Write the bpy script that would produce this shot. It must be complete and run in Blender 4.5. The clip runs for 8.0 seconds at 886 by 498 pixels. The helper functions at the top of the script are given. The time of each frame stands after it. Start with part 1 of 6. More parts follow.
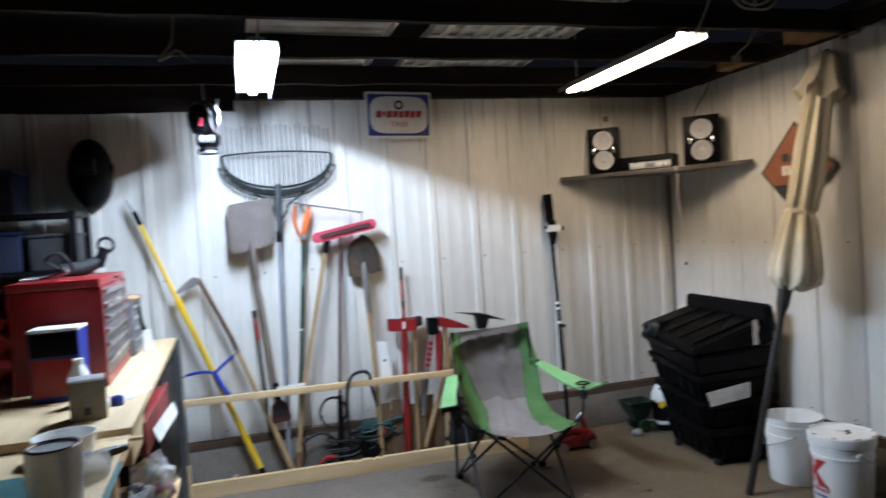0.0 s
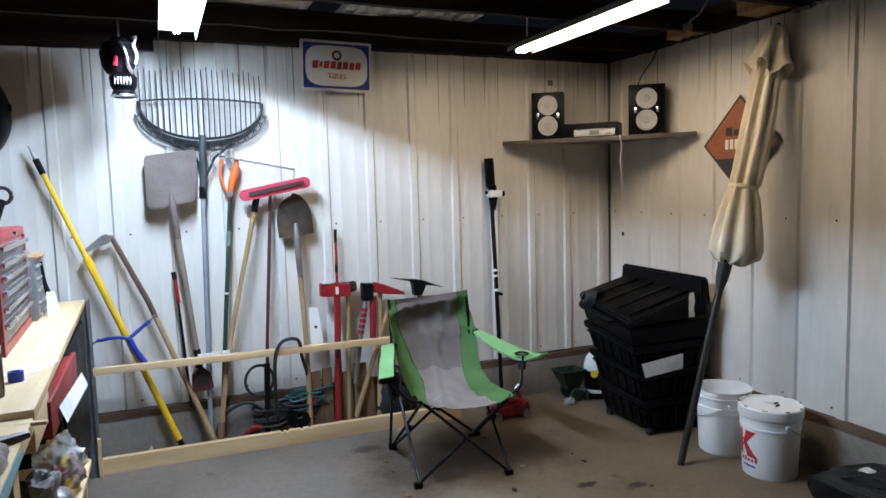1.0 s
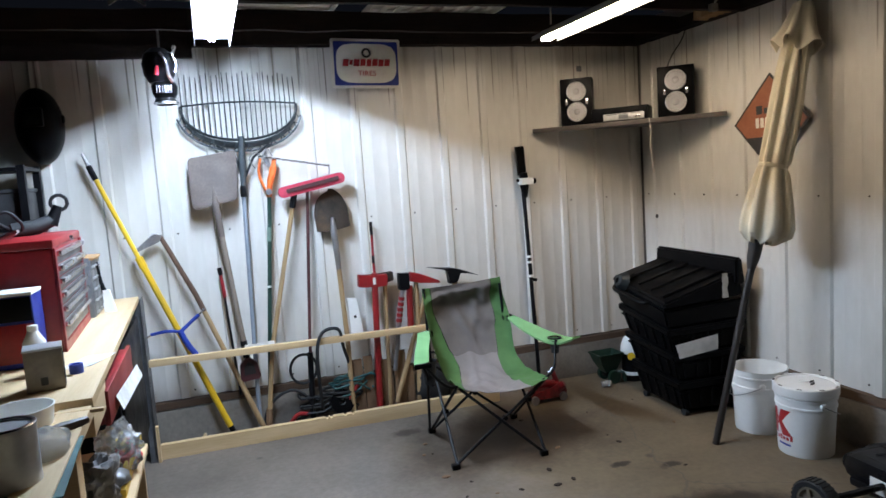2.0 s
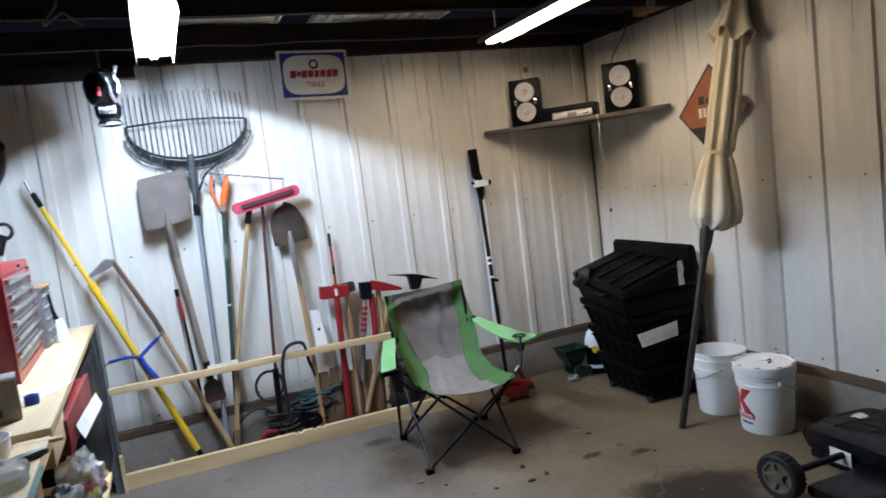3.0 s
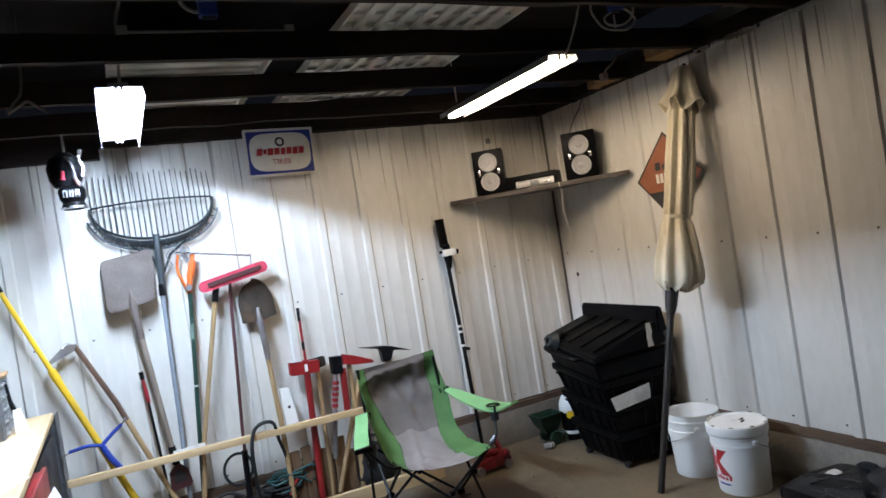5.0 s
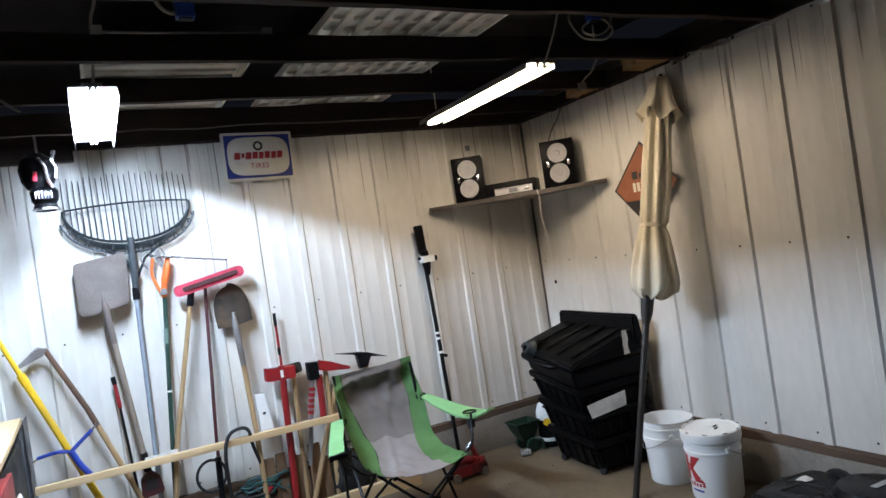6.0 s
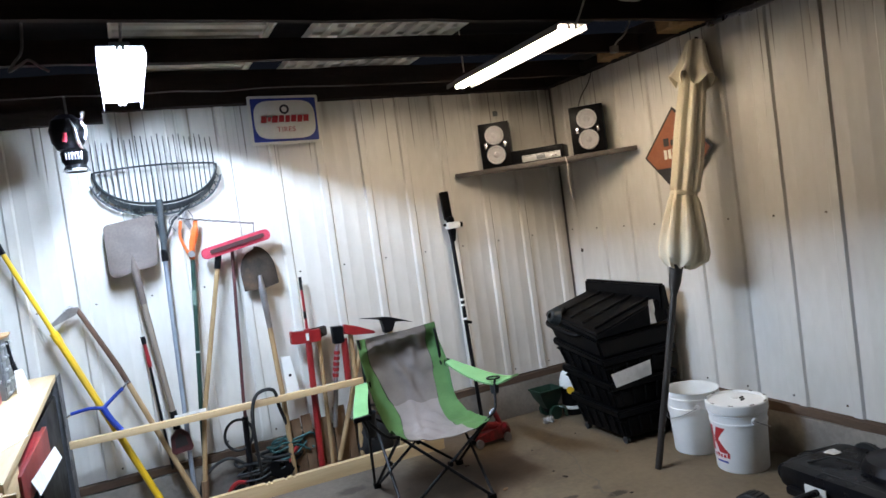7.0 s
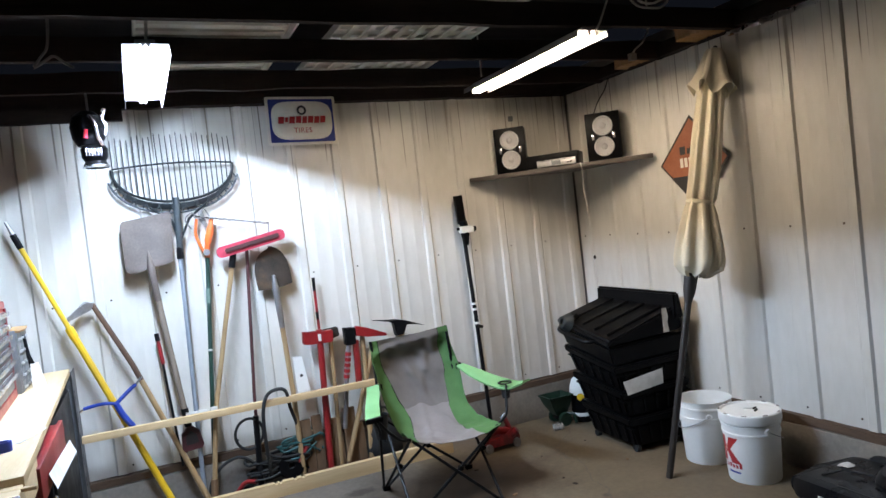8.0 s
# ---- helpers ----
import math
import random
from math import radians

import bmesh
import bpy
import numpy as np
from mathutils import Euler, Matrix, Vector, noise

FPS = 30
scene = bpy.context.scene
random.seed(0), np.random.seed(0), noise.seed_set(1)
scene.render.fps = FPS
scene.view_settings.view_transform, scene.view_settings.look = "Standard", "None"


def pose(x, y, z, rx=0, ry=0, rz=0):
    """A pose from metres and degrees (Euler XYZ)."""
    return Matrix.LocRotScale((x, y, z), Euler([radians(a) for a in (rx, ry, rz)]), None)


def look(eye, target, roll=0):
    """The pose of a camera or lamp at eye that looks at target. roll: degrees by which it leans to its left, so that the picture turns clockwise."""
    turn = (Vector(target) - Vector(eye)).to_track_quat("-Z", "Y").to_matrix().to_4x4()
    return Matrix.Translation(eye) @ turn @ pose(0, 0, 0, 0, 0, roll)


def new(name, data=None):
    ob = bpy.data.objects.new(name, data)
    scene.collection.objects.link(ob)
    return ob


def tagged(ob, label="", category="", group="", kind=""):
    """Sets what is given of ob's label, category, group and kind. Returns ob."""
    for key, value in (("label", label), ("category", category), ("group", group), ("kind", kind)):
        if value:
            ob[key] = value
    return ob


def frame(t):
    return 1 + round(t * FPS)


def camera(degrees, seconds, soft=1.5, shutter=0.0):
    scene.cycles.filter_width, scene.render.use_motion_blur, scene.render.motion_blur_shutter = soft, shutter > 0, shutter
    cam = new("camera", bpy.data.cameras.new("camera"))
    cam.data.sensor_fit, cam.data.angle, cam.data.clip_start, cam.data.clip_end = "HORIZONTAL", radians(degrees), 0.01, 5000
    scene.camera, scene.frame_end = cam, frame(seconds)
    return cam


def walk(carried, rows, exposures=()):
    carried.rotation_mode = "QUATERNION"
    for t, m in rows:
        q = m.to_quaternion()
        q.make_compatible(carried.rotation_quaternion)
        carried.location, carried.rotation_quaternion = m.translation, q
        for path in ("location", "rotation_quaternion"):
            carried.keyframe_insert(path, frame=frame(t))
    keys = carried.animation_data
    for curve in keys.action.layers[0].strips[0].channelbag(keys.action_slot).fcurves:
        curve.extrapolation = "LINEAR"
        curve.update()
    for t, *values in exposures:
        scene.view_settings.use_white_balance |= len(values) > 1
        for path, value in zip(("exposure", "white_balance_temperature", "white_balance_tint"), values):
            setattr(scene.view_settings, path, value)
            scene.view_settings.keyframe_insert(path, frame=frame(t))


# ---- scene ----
cam = camera(66.3, 8.0, soft=1.5, shutter=0.7)
PATH = [
    (0, (-3.189, -4.558, 1.551), (-2.625, -2.64, 1.49), -3.7),
    (0.5, (-3.24, -4.417, 1.572), (-2.484, -2.567, 1.492), -2.6),
    (1, (-3.224, -4.342, 1.566), (-2.452, -2.506, 1.38), -1.6),
    (1.5, (-3.184, -4.386, 1.568), (-2.511, -2.514, 1.358), -3.1),
    (1.7, (-3.185, -4.43, 1.585), (-2.551, -2.547, 1.361), -3.5),
    (2.8, (-3.162, -4.499, 1.57), (-2.439, -2.645, 1.375), -6.5),
    (3, (-3.182, -4.484, 1.562), (-2.43, -2.642, 1.359), -7.2),
    (3.5, (-3.174, -4.473, 1.579), (-2.339, -2.659, 1.473), -7.2),
    (4, (-3.169, -4.491, 1.589), (-2.416, -2.639, 1.53), -7.5),
    (4.5, (-3.168, -4.504, 1.568), (-2.376, -2.668, 1.524), -7.4),
    (4.7, (-3.185, -4.503, 1.586), (-2.359, -2.682, 1.564), -8.2),
    (5.8, (-3.165, -4.501, 1.595), (-2.257, -2.72, 1.571), -8.9),
    (6, (-3.165, -4.51, 1.578), (-2.251, -2.731, 1.568), -8.5),
    (6.5, (-3.174, -4.501, 1.563), (-2.283, -2.711, 1.52), -7.8),
    (7, (-3.161, -4.486, 1.56), (-2.325, -2.672, 1.47), -7.8),
    (7.5, (-3.209, -4.467, 1.565), (-2.378, -2.649, 1.489), -6.5),
    (8, (-3.204, -4.471, 1.557), (-2.384, -2.649, 1.484), -6.6),
]
walk(cam, [(t, look(eye, goal, roll)) for t, eye, goal, roll in PATH],
     exposures=[(0.0, -0.15), (1.5, -0.15), (3.2, -0.10), (6.0, 0.10), (8.0, 0.16)])

# ---- light: two hooded shop fixtures do all the work; the night outside gives next to nothing ----
LAMP_A, LAMP_B = 2600.0, 98.0          # emission of the tubes
world = bpy.data.worlds.new("night")
scene.world = world
world.use_nodes = True
world.node_tree.nodes["Background"].inputs[0].default_value = (0.010, 0.012, 0.018, 1)
world.node_tree.nodes["Background"].inputs[1].default_value = 0.4


# ---- materials ----
def M(name, c1, c2=None, rough=0.6, metal=0.0, scale=6.0, fine=70.0, bump=0.15, stretch=(1, 1, 1), vary=0.0, stain=None, spots=0.0, spec=0.5):
    """Procedural surface: two colours mixed by coarse and fine noise, uneven roughness, fine relief."""
    m = bpy.data.materials.new(name)
    m.use_nodes = True
    nt = m.node_tree
    N, L = nt.nodes, nt.links
    b = N["Principled BSDF"]
    b.inputs["Metallic"].default_value = metal
    b.inputs["Specular IOR Level"].default_value = spec
    if c2 is None:
        c2 = tuple(c * 0.78 for c in c1)
    tc, mp = N.new("ShaderNodeTexCoord"), N.new("ShaderNodeMapping")
    mp.inputs["Scale"].default_value = stretch
    L.new(tc.outputs["Object"], mp.inputs["Vector"])

    def noise_node(s, detail=4.0):
        n = N.new("ShaderNodeTexNoise")
        n.inputs["Scale"].default_value, n.inputs["Detail"].default_value = s, detail
        L.new(mp.outputs["Vector"], n.inputs["Vector"])
        return n.outputs["Fac"]

    def mathn(op, a, v):
        n = N.new("ShaderNodeMath")
        n.operation = op
        L.new(a, n.inputs[0])
        if isinstance(v, (int, float)):
            n.inputs[1].default_value = v
        else:
            L.new(v, n.inputs[1])
        return n.outputs[0]

    def ramp(fac, lo, hi):
        n = N.new("ShaderNodeMapRange")
        n.inputs["From Min"].default_value, n.inputs["From Max"].default_value = lo, hi
        L.new(fac, n.inputs["Value"])
        return n.outputs["Result"]

    def mix(fac, a, c):
        n = N.new("ShaderNodeMix")
        n.data_type = "RGBA"
        L.new(fac, n.inputs["Factor"])
        for v, i in ((a, 6), (c, 7)):
            if isinstance(v, tuple):
                n.inputs[i].default_value = (*v, 1)
            else:
                L.new(v, n.inputs[i])
        return n.outputs[2]

    coarse, small = noise_node(scale), noise_node(fine, 6.0)
    fac = ramp(mathn("ADD", mathn("MULTIPLY", coarse, 0.65), mathn("MULTIPLY", small, 0.35)), 0.36, 0.64)
    col = mix(fac, c1, c2)
    if stain:
        big = noise_node(scale * 0.37, 5.0)
        col = mix(mathn("MULTIPLY", ramp(big, 0.53, 0.68), 0.75), col, stain)
    if spots:
        v = N.new("ShaderNodeTexVoronoi")
        v.inputs["Scale"].default_value = spots
        L.new(mp.outputs["Vector"], v.inputs["Vector"])
        sp = mathn("MULTIPLY", ramp(v.outputs["Distance"], 0.16, 0.07), ramp(noise_node(spots * 0.5), 0.52, 0.6))
        col = mix(mathn("MULTIPLY", sp, 0.8), col, tuple(c * 0.3 for c in c1))
    if vary:
        oi, hs = N.new("ShaderNodeObjectInfo"), N.new("ShaderNodeHueSaturation")
        L.new(mathn("ADD", mathn("MULTIPLY", oi.outputs["Random"], 2 * vary), 1.0 - vary), hs.inputs["Value"])
        L.new(col, hs.inputs["Color"])
        col = hs.outputs["Color"]
    L.new(col, b.inputs["Base Color"])
    L.new(mathn("ADD", mathn("MULTIPLY", coarse, 0.3), rough - 0.15), b.inputs["Roughness"])
    if bump:
        bp = N.new("ShaderNodeBump")
        bp.inputs["Strength"].default_value, bp.inputs["Distance"].default_value = bump, 0.004
        L.new(small, bp.inputs["Height"])
        L.new(bp.outputs["Normal"], b.inputs["Normal"])
    return m


def siding_material(name, along):
    """Aged cream-white painted steel: dirt runs that start under the eave at some ribs, faint rust, grime blotches."""
    m = M(name, (0.66, 0.63, 0.58), (0.57, 0.54, 0.485), rough=0.5, scale=2.2, fine=24.0, bump=0.05, stretch=(1, 1, 0.35), vary=0.03)
    nt = m.node_tree
    N, L = nt.nodes, nt.links
    b = N["Principled BSDF"]
    old = b.inputs["Base Color"].links[0].from_socket
    geo, sep = N.new("ShaderNodeNewGeometry"), N.new("ShaderNodeSeparateXYZ")
    L.new(geo.outputs["Position"], sep.inputs[0])
    cmb = N.new("ShaderNodeCombineXYZ")
    L.new(sep.outputs[along], cmb.inputs["X"])

    def nz(scale, w, detail=3.0):
        mp = N.new("ShaderNodeMapping")
        mp.inputs["Scale"].default_value, mp.inputs["Location"].default_value = (scale, 1, 1), (w, 0, 0)
        L.new(cmb.outputs[0], mp.inputs[0])
        n = N.new("ShaderNodeTexNoise")
        n.inputs["Scale"].default_value, n.inputs["Detail"].default_value = 1.0, detail
        L.new(mp.outputs[0], n.inputs["Vector"])
        return n.outputs["Fac"]

    def mr(v, a, c, lo=0.0, hi=1.0):
        n = N.new("ShaderNodeMapRange")
        for k, x in (("From Min", a), ("From Max", c), ("To Min", lo), ("To Max", hi)):
            n.inputs[k].default_value = x
        L.new(v, n.inputs["Value"])
        return n.outputs["Result"]

    def mul(a, c):
        n = N.new("ShaderNodeMath")
        n.operation = "MULTIPLY"
        L.new(a, n.inputs[0])
        L.new(c, n.inputs[1])
        return n.outputs[0]

    def less(a, c, soft):
        n = N.new("ShaderNodeMath")
        n.operation = "SUBTRACT"
        L.new(a, n.inputs[0])
        L.new(c, n.inputs[1])
        return mr(n.outputs[0], 0.0, soft)
    thin = mr(nz(46.0, 3.0), 0.57, 0.64)                 # narrow runs
    wide = mr(nz(9.0, 7.0), 0.56, 0.66)                  # broader grimy runs
    stop = mr(nz(7.0, 21.0), 0.3, 0.7, 2.32, 1.85)       # how far down a run reaches
    reach = less(sep.outputs["Z"], stop, 0.12)
    low = less(sep.outputs["Z"], mr(nz(5.0, 40.0), 0.3, 0.7, 2.4, 2.12), 0.16)
    cur = old
    for mask, colour, k in ((mul(thin, reach), (0.10, 0.075, 0.05), 0.8), (mul(wide, low), (0.24, 0.19, 0.14), 0.55)):
        amt = N.new("ShaderNodeMath")
        amt.operation = "MULTIPLY"
        L.new(mask, amt.inputs[0])
        amt.inputs[1].default_value = k
        n = N.new("ShaderNodeMix")
        n.data_type = "RGBA"
        L.new(amt.outputs[0], n.inputs["Factor"])
        L.new(cur, n.inputs[6])
        n.inputs[7].default_value = (*colour, 1)
        cur = n.outputs[2]
    L.new(cur, b.inputs["Base Color"])
    wmap, wave, wb = N.new("ShaderNodeMapping"), N.new("ShaderNodeTexNoise"), N.new("ShaderNodeBump")      # the thin sheet buckles between its screws
    wmap.inputs["Scale"].default_value = (5.5, 5.5, 0.55)
    L.new(geo.outputs["Position"], wmap.inputs[0])
    wave.inputs["Scale"].default_value, wave.inputs["Detail"].default_value = 1.0, 1.5
    L.new(wmap.outputs[0], wave.inputs["Vector"])
    wb.inputs["Strength"].default_value, wb.inputs["Distance"].default_value = 0.6, 0.016
    L.new(wave.outputs["Fac"], wb.inputs["Height"])
    fine = b.inputs["Normal"].links[0].from_node
    L.new(wb.outputs["Normal"], fine.inputs["Normal"])
    return m


def glow(name, colour, strength):
    m = bpy.data.materials.new(name)
    m.use_nodes = True
    b = m.node_tree.nodes["Principled BSDF"]
    b.inputs["Base Color"].default_value = (0.8, 0.8, 0.8, 1)
    b.inputs["Emission Color"].default_value = (*colour, 1)
    b.inputs["Emission Strength"].default_value = strength
    return m


def clear(name, tint, rough=0.15):
    m = bpy.data.materials.new(name)
    m.use_nodes = True
    b = m.node_tree.nodes["Principled BSDF"]
    b.inputs["Base Color"].default_value = (*tint, 1)
    b.inputs["Roughness"].default_value = rough
    b.inputs["Transmission Weight"].default_value = 0.75
    b.inputs["IOR"].default_value = 1.2
    return m


SIDING_N = siding_material("siding_back", "X")
SIDING_E = siding_material("siding_side", "Y")
CONCRETE = M("concrete_floor", (0.190, 0.157, 0.127), (0.118, 0.096, 0.076), rough=0.62, scale=1.6, fine=38, bump=0.25, stain=(0.085, 0.07, 0.055), spots=5.0)
def add_cracks(m, colour, scale, width):
    """Thin wandering cracks over a material."""
    N, L = m.node_tree.nodes, m.node_tree.links
    b = N["Principled BSDF"]
    tc, nz, ad, v = N.new("ShaderNodeTexCoord"), N.new("ShaderNodeTexNoise"), N.new("ShaderNodeVectorMath"), N.new("ShaderNodeTexVoronoi")
    nz.inputs["Scale"].default_value, nz.inputs["Detail"].default_value = 2.5, 5.0
    L.new(tc.outputs["Object"], nz.inputs["Vector"])
    ad.operation = "MULTIPLY_ADD"
    ad.inputs[1].default_value = (0.35, 0.35, 0.0)
    L.new(nz.outputs["Color"], ad.inputs[0])
    L.new(tc.outputs["Object"], ad.inputs[2])
    v.feature = "DISTANCE_TO_EDGE"
    v.inputs["Scale"].default_value = scale
    L.new(ad.outputs[0], v.inputs["Vector"])
    mr, mx = N.new("ShaderNodeMapRange"), N.new("ShaderNodeMix")
    mr.inputs["From Min"].default_value, mr.inputs["From Max"].default_value = width, width * 0.3
    mr.inputs["To Max"].default_value = 0.7
    L.new(v.outputs["Distance"], mr.inputs["Value"])
    mx.data_type = "RGBA"
    L.new(mr.outputs["Result"], mx.inputs["Factor"])
    L.new(b.inputs["Base Color"].links[0].from_socket, mx.inputs[6])
    mx.inputs[7].default_value = (*colour, 1)
    L.new(mx.outputs[2], b.inputs["Base Color"])


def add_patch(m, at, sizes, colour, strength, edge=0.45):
    """A tinted patch with a ragged, noisy border, placed in the object's own metres."""
    N, L = m.node_tree.nodes, m.node_tree.links
    b = N["Principled BSDF"]
    tc, nz, ad, mp, ln = N.new("ShaderNodeTexCoord"), N.new("ShaderNodeTexNoise"), N.new("ShaderNodeVectorMath"), N.new("ShaderNodeMapping"), N.new("ShaderNodeVectorMath")
    nz.inputs["Scale"].default_value, nz.inputs["Detail"].default_value = 1.1 / max(sizes) + 1.2, 7.0
    nz.inputs["Roughness"].default_value = 0.68
    L.new(tc.outputs["Object"], nz.inputs["Vector"])
    mp.vector_type = "TEXTURE"
    mp.inputs["Location"].default_value = (*at, 0)
    mp.inputs["Scale"].default_value = (*sizes, 1)
    L.new(tc.outputs["Object"], mp.inputs["Vector"])
    ad.operation = "MULTIPLY_ADD"
    ad.inputs[1].default_value = (1.7, 1.7, 0.0)
    L.new(nz.outputs["Color"], ad.inputs[0])
    L.new(mp.outputs["Vector"], ad.inputs[2])
    fl = N.new("ShaderNodeVectorMath")
    fl.operation = "MULTIPLY_ADD"
    fl.inputs[1].default_value, fl.inputs[2].default_value = (1, 1, 0), (-0.85, -0.85, 0)
    L.new(ad.outputs[0], fl.inputs[0])
    ln.operation = "LENGTH"
    L.new(fl.outputs[0], ln.inputs[0])
    mr, mx = N.new("ShaderNodeMapRange"), N.new("ShaderNodeMix")
    mr.interpolation_type = "SMOOTHSTEP"
    mr.inputs["From Min"].default_value, mr.inputs["From Max"].default_value = 1.0 + edge, 1.0 - edge
    mr.inputs["To Max"].default_value = strength
    L.new(ln.outputs["Value"], mr.inputs["Value"])
    mx.data_type, mx.blend_type = "RGBA", "MULTIPLY"
    L.new(mr.outputs["Result"], mx.inputs["Factor"])
    L.new(b.inputs["Base Color"].links[0].from_socket, mx.inputs[6])
    mx.inputs[7].default_value = (*colour, 1)
    L.new(mx.outputs[2], b.inputs["Base Color"])


FLOOR_MID = (-3.29, -3.69)          # the slab's own origin
# brown half of the slab, dark patch below the chair, a paler patch, an old oil stain, and drips
# second patch: the camp chair's shadow and a dark stain, painted as one tint
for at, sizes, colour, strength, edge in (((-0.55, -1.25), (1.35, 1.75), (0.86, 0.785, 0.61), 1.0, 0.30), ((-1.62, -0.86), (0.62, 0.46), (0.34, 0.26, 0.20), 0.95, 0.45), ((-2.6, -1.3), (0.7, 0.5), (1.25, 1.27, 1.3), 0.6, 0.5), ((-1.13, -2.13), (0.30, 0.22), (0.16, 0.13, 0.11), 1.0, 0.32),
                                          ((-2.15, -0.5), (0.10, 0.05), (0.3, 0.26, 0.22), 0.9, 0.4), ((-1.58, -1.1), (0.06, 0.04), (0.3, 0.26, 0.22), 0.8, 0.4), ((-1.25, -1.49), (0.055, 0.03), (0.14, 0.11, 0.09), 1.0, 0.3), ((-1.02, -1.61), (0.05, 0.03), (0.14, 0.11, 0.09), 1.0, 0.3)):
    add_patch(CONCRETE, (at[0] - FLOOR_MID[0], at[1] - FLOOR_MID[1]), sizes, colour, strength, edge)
add_cracks(CONCRETE, (0.085, 0.068, 0.053), 0.42, 0.0028)
CURB = M("curb_concrete", (0.26, 0.232, 0.20), (0.165, 0.147, 0.126), rough=0.9, scale=3, fine=45, bump=0.6, stain=(0.14, 0.12, 0.10))
SILL = M("old_sill_wood", (0.115, 0.070, 0.043), (0.06, 0.037, 0.025), rough=0.85, scale=4, fine=60, bump=0.5, stretch=(0.3, 0.3, 2))
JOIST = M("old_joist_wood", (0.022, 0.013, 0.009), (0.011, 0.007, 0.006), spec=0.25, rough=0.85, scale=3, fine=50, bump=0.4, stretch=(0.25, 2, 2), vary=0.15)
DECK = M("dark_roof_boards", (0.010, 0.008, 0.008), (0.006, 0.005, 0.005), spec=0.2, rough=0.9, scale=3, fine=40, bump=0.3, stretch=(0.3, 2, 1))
RAWEDGE = M("raw_board", (0.42, 0.25, 0.12), (0.28, 0.16, 0.07), rough=0.8, scale=5, fine=60, bump=0.3, stretch=(2, 0.4, 2))
PINE_X = M("pine_along", (0.66, 0.48, 0.27), (0.54, 0.37, 0.19), rough=0.6, scale=4, fine=40, bump=0.15, stretch=(0.35, 5, 5), stain=(0.45, 0.29, 0.14))
PINE_Y = M("pine_bench", (0.66, 0.50, 0.29), (0.56, 0.40, 0.22), rough=0.6, scale=3, fine=36, bump=0.15, stretch=(5, 0.35, 5), stain=(0.47, 0.33, 0.18))
ASH = M("ash_handle", (0.42, 0.29, 0.15), (0.30, 0.19, 0.09), rough=0.55, scale=8, fine=60, bump=0.12, stretch=(5, 5, 0.4))
ASH_GREY = M("weathered_handle", (0.26, 0.21, 0.165), (0.17, 0.135, 0.105), rough=0.75, scale=8, fine=60, bump=0.25, stretch=(5, 5, 0.4))
DARKWOOD = M("dark_varnished_wood", (0.13, 0.07, 0.045), (0.07, 0.038, 0.026), rough=0.5, scale=8, fine=60, bump=0.12, stretch=(5, 5, 0.4))
OLDBOARD = M("old_board", (0.22, 0.13, 0.07), (0.13, 0.075, 0.04), rough=0.8, scale=5, fine=60, bump=0.3, stretch=(5, 5, 0.4))
STEEL = M("worn_steel", (0.36, 0.35, 0.35), (0.22, 0.21, 0.21), rough=0.45, metal=0.75, scale=9, fine=80, bump=0.15, stain=(0.20, 0.15, 0.12))
ALU = M("cast_aluminium", (0.16, 0.125, 0.108), (0.105, 0.084, 0.074), rough=0.7, metal=0.1, scale=7, fine=80, bump=0.15, stain=(0.075, 0.066, 0.064))
RUSTY = M("rusty_steel", (0.042, 0.031, 0.024), (0.022, 0.018, 0.015), spec=0.2, rough=0.8, metal=0.0, scale=12, fine=80, bump=0.3, stain=(0.12, 0.065, 0.03))
CHROME = M("chrome", (0.78, 0.78, 0.80), (0.62, 0.62, 0.65), rough=0.25, metal=1.0, scale=8, fine=60, bump=0.03)
BLACK = M("black_plastic", (0.0035, 0.0035, 0.004), (0.0025, 0.0025, 0.003), rough=0.38, scale=9, fine=90, bump=0.25, stain=(0.006, 0.0058, 0.0058), spec=0.075)
BLACKTUBE = M("black_enamel_tube", (0.004, 0.004, 0.005), (0.007, 0.007, 0.008), rough=0.4, scale=14, fine=90, bump=0.05, spec=0.12)
RUBBER = M("black_rubber", (0.008, 0.009, 0.010), (0.013, 0.014, 0.015), rough=0.7, scale=14, fine=90, bump=0.15)
DARKSTEEL = M("dark_tines", (0.020, 0.026, 0.028), (0.012, 0.015, 0.017), rough=0.45, metal=0.3, scale=14, fine=90, bump=0.05)
BASKET = M("grey_poly_basket", (0.050, 0.062, 0.068), (0.03, 0.036, 0.04), rough=0.45, scale=10, fine=60, bump=0.05)
RED = M("red_enamel", (0.30, 0.016, 0.018), (0.20, 0.011, 0.013), rough=0.38, scale=6, fine=60, bump=0.05, stain=(0.16, 0.02, 0.018))
REDBRUSH = M("red_bristle", (0.55, 0.05, 0.09), (0.40, 0.03, 0.06), rough=0.75, scale=10, fine=160, bump=0.6)
DARKRED = M("dark_red_rod", (0.085, 0.022, 0.024), (0.05, 0.016, 0.017), rough=0.5, scale=10, fine=60, bump=0.1)
ORANGE = M("orange_plastic", (0.72, 0.17, 0.035), (0.60, 0.12, 0.025), rough=0.45, scale=10, fine=60, bump=0.05)
YELLOW = M("yellow_fibreglass", (0.78, 0.50, 0.02), (0.66, 0.40, 0.015), rough=0.42, scale=6, fine=70, bump=0.06, stain=(0.50, 0.33, 0.05))
GREENPOLE = M("dark_green_pole", (0.02, 0.055, 0.04), (0.012, 0.035, 0.026), rough=0.4, scale=9, fine=60, bump=0.05)
GREYPOLE = M("grey_fibreglass", (0.26, 0.29, 0.33), (0.19, 0.215, 0.25), rough=0.5, scale=9, fine=60, bump=0.06)
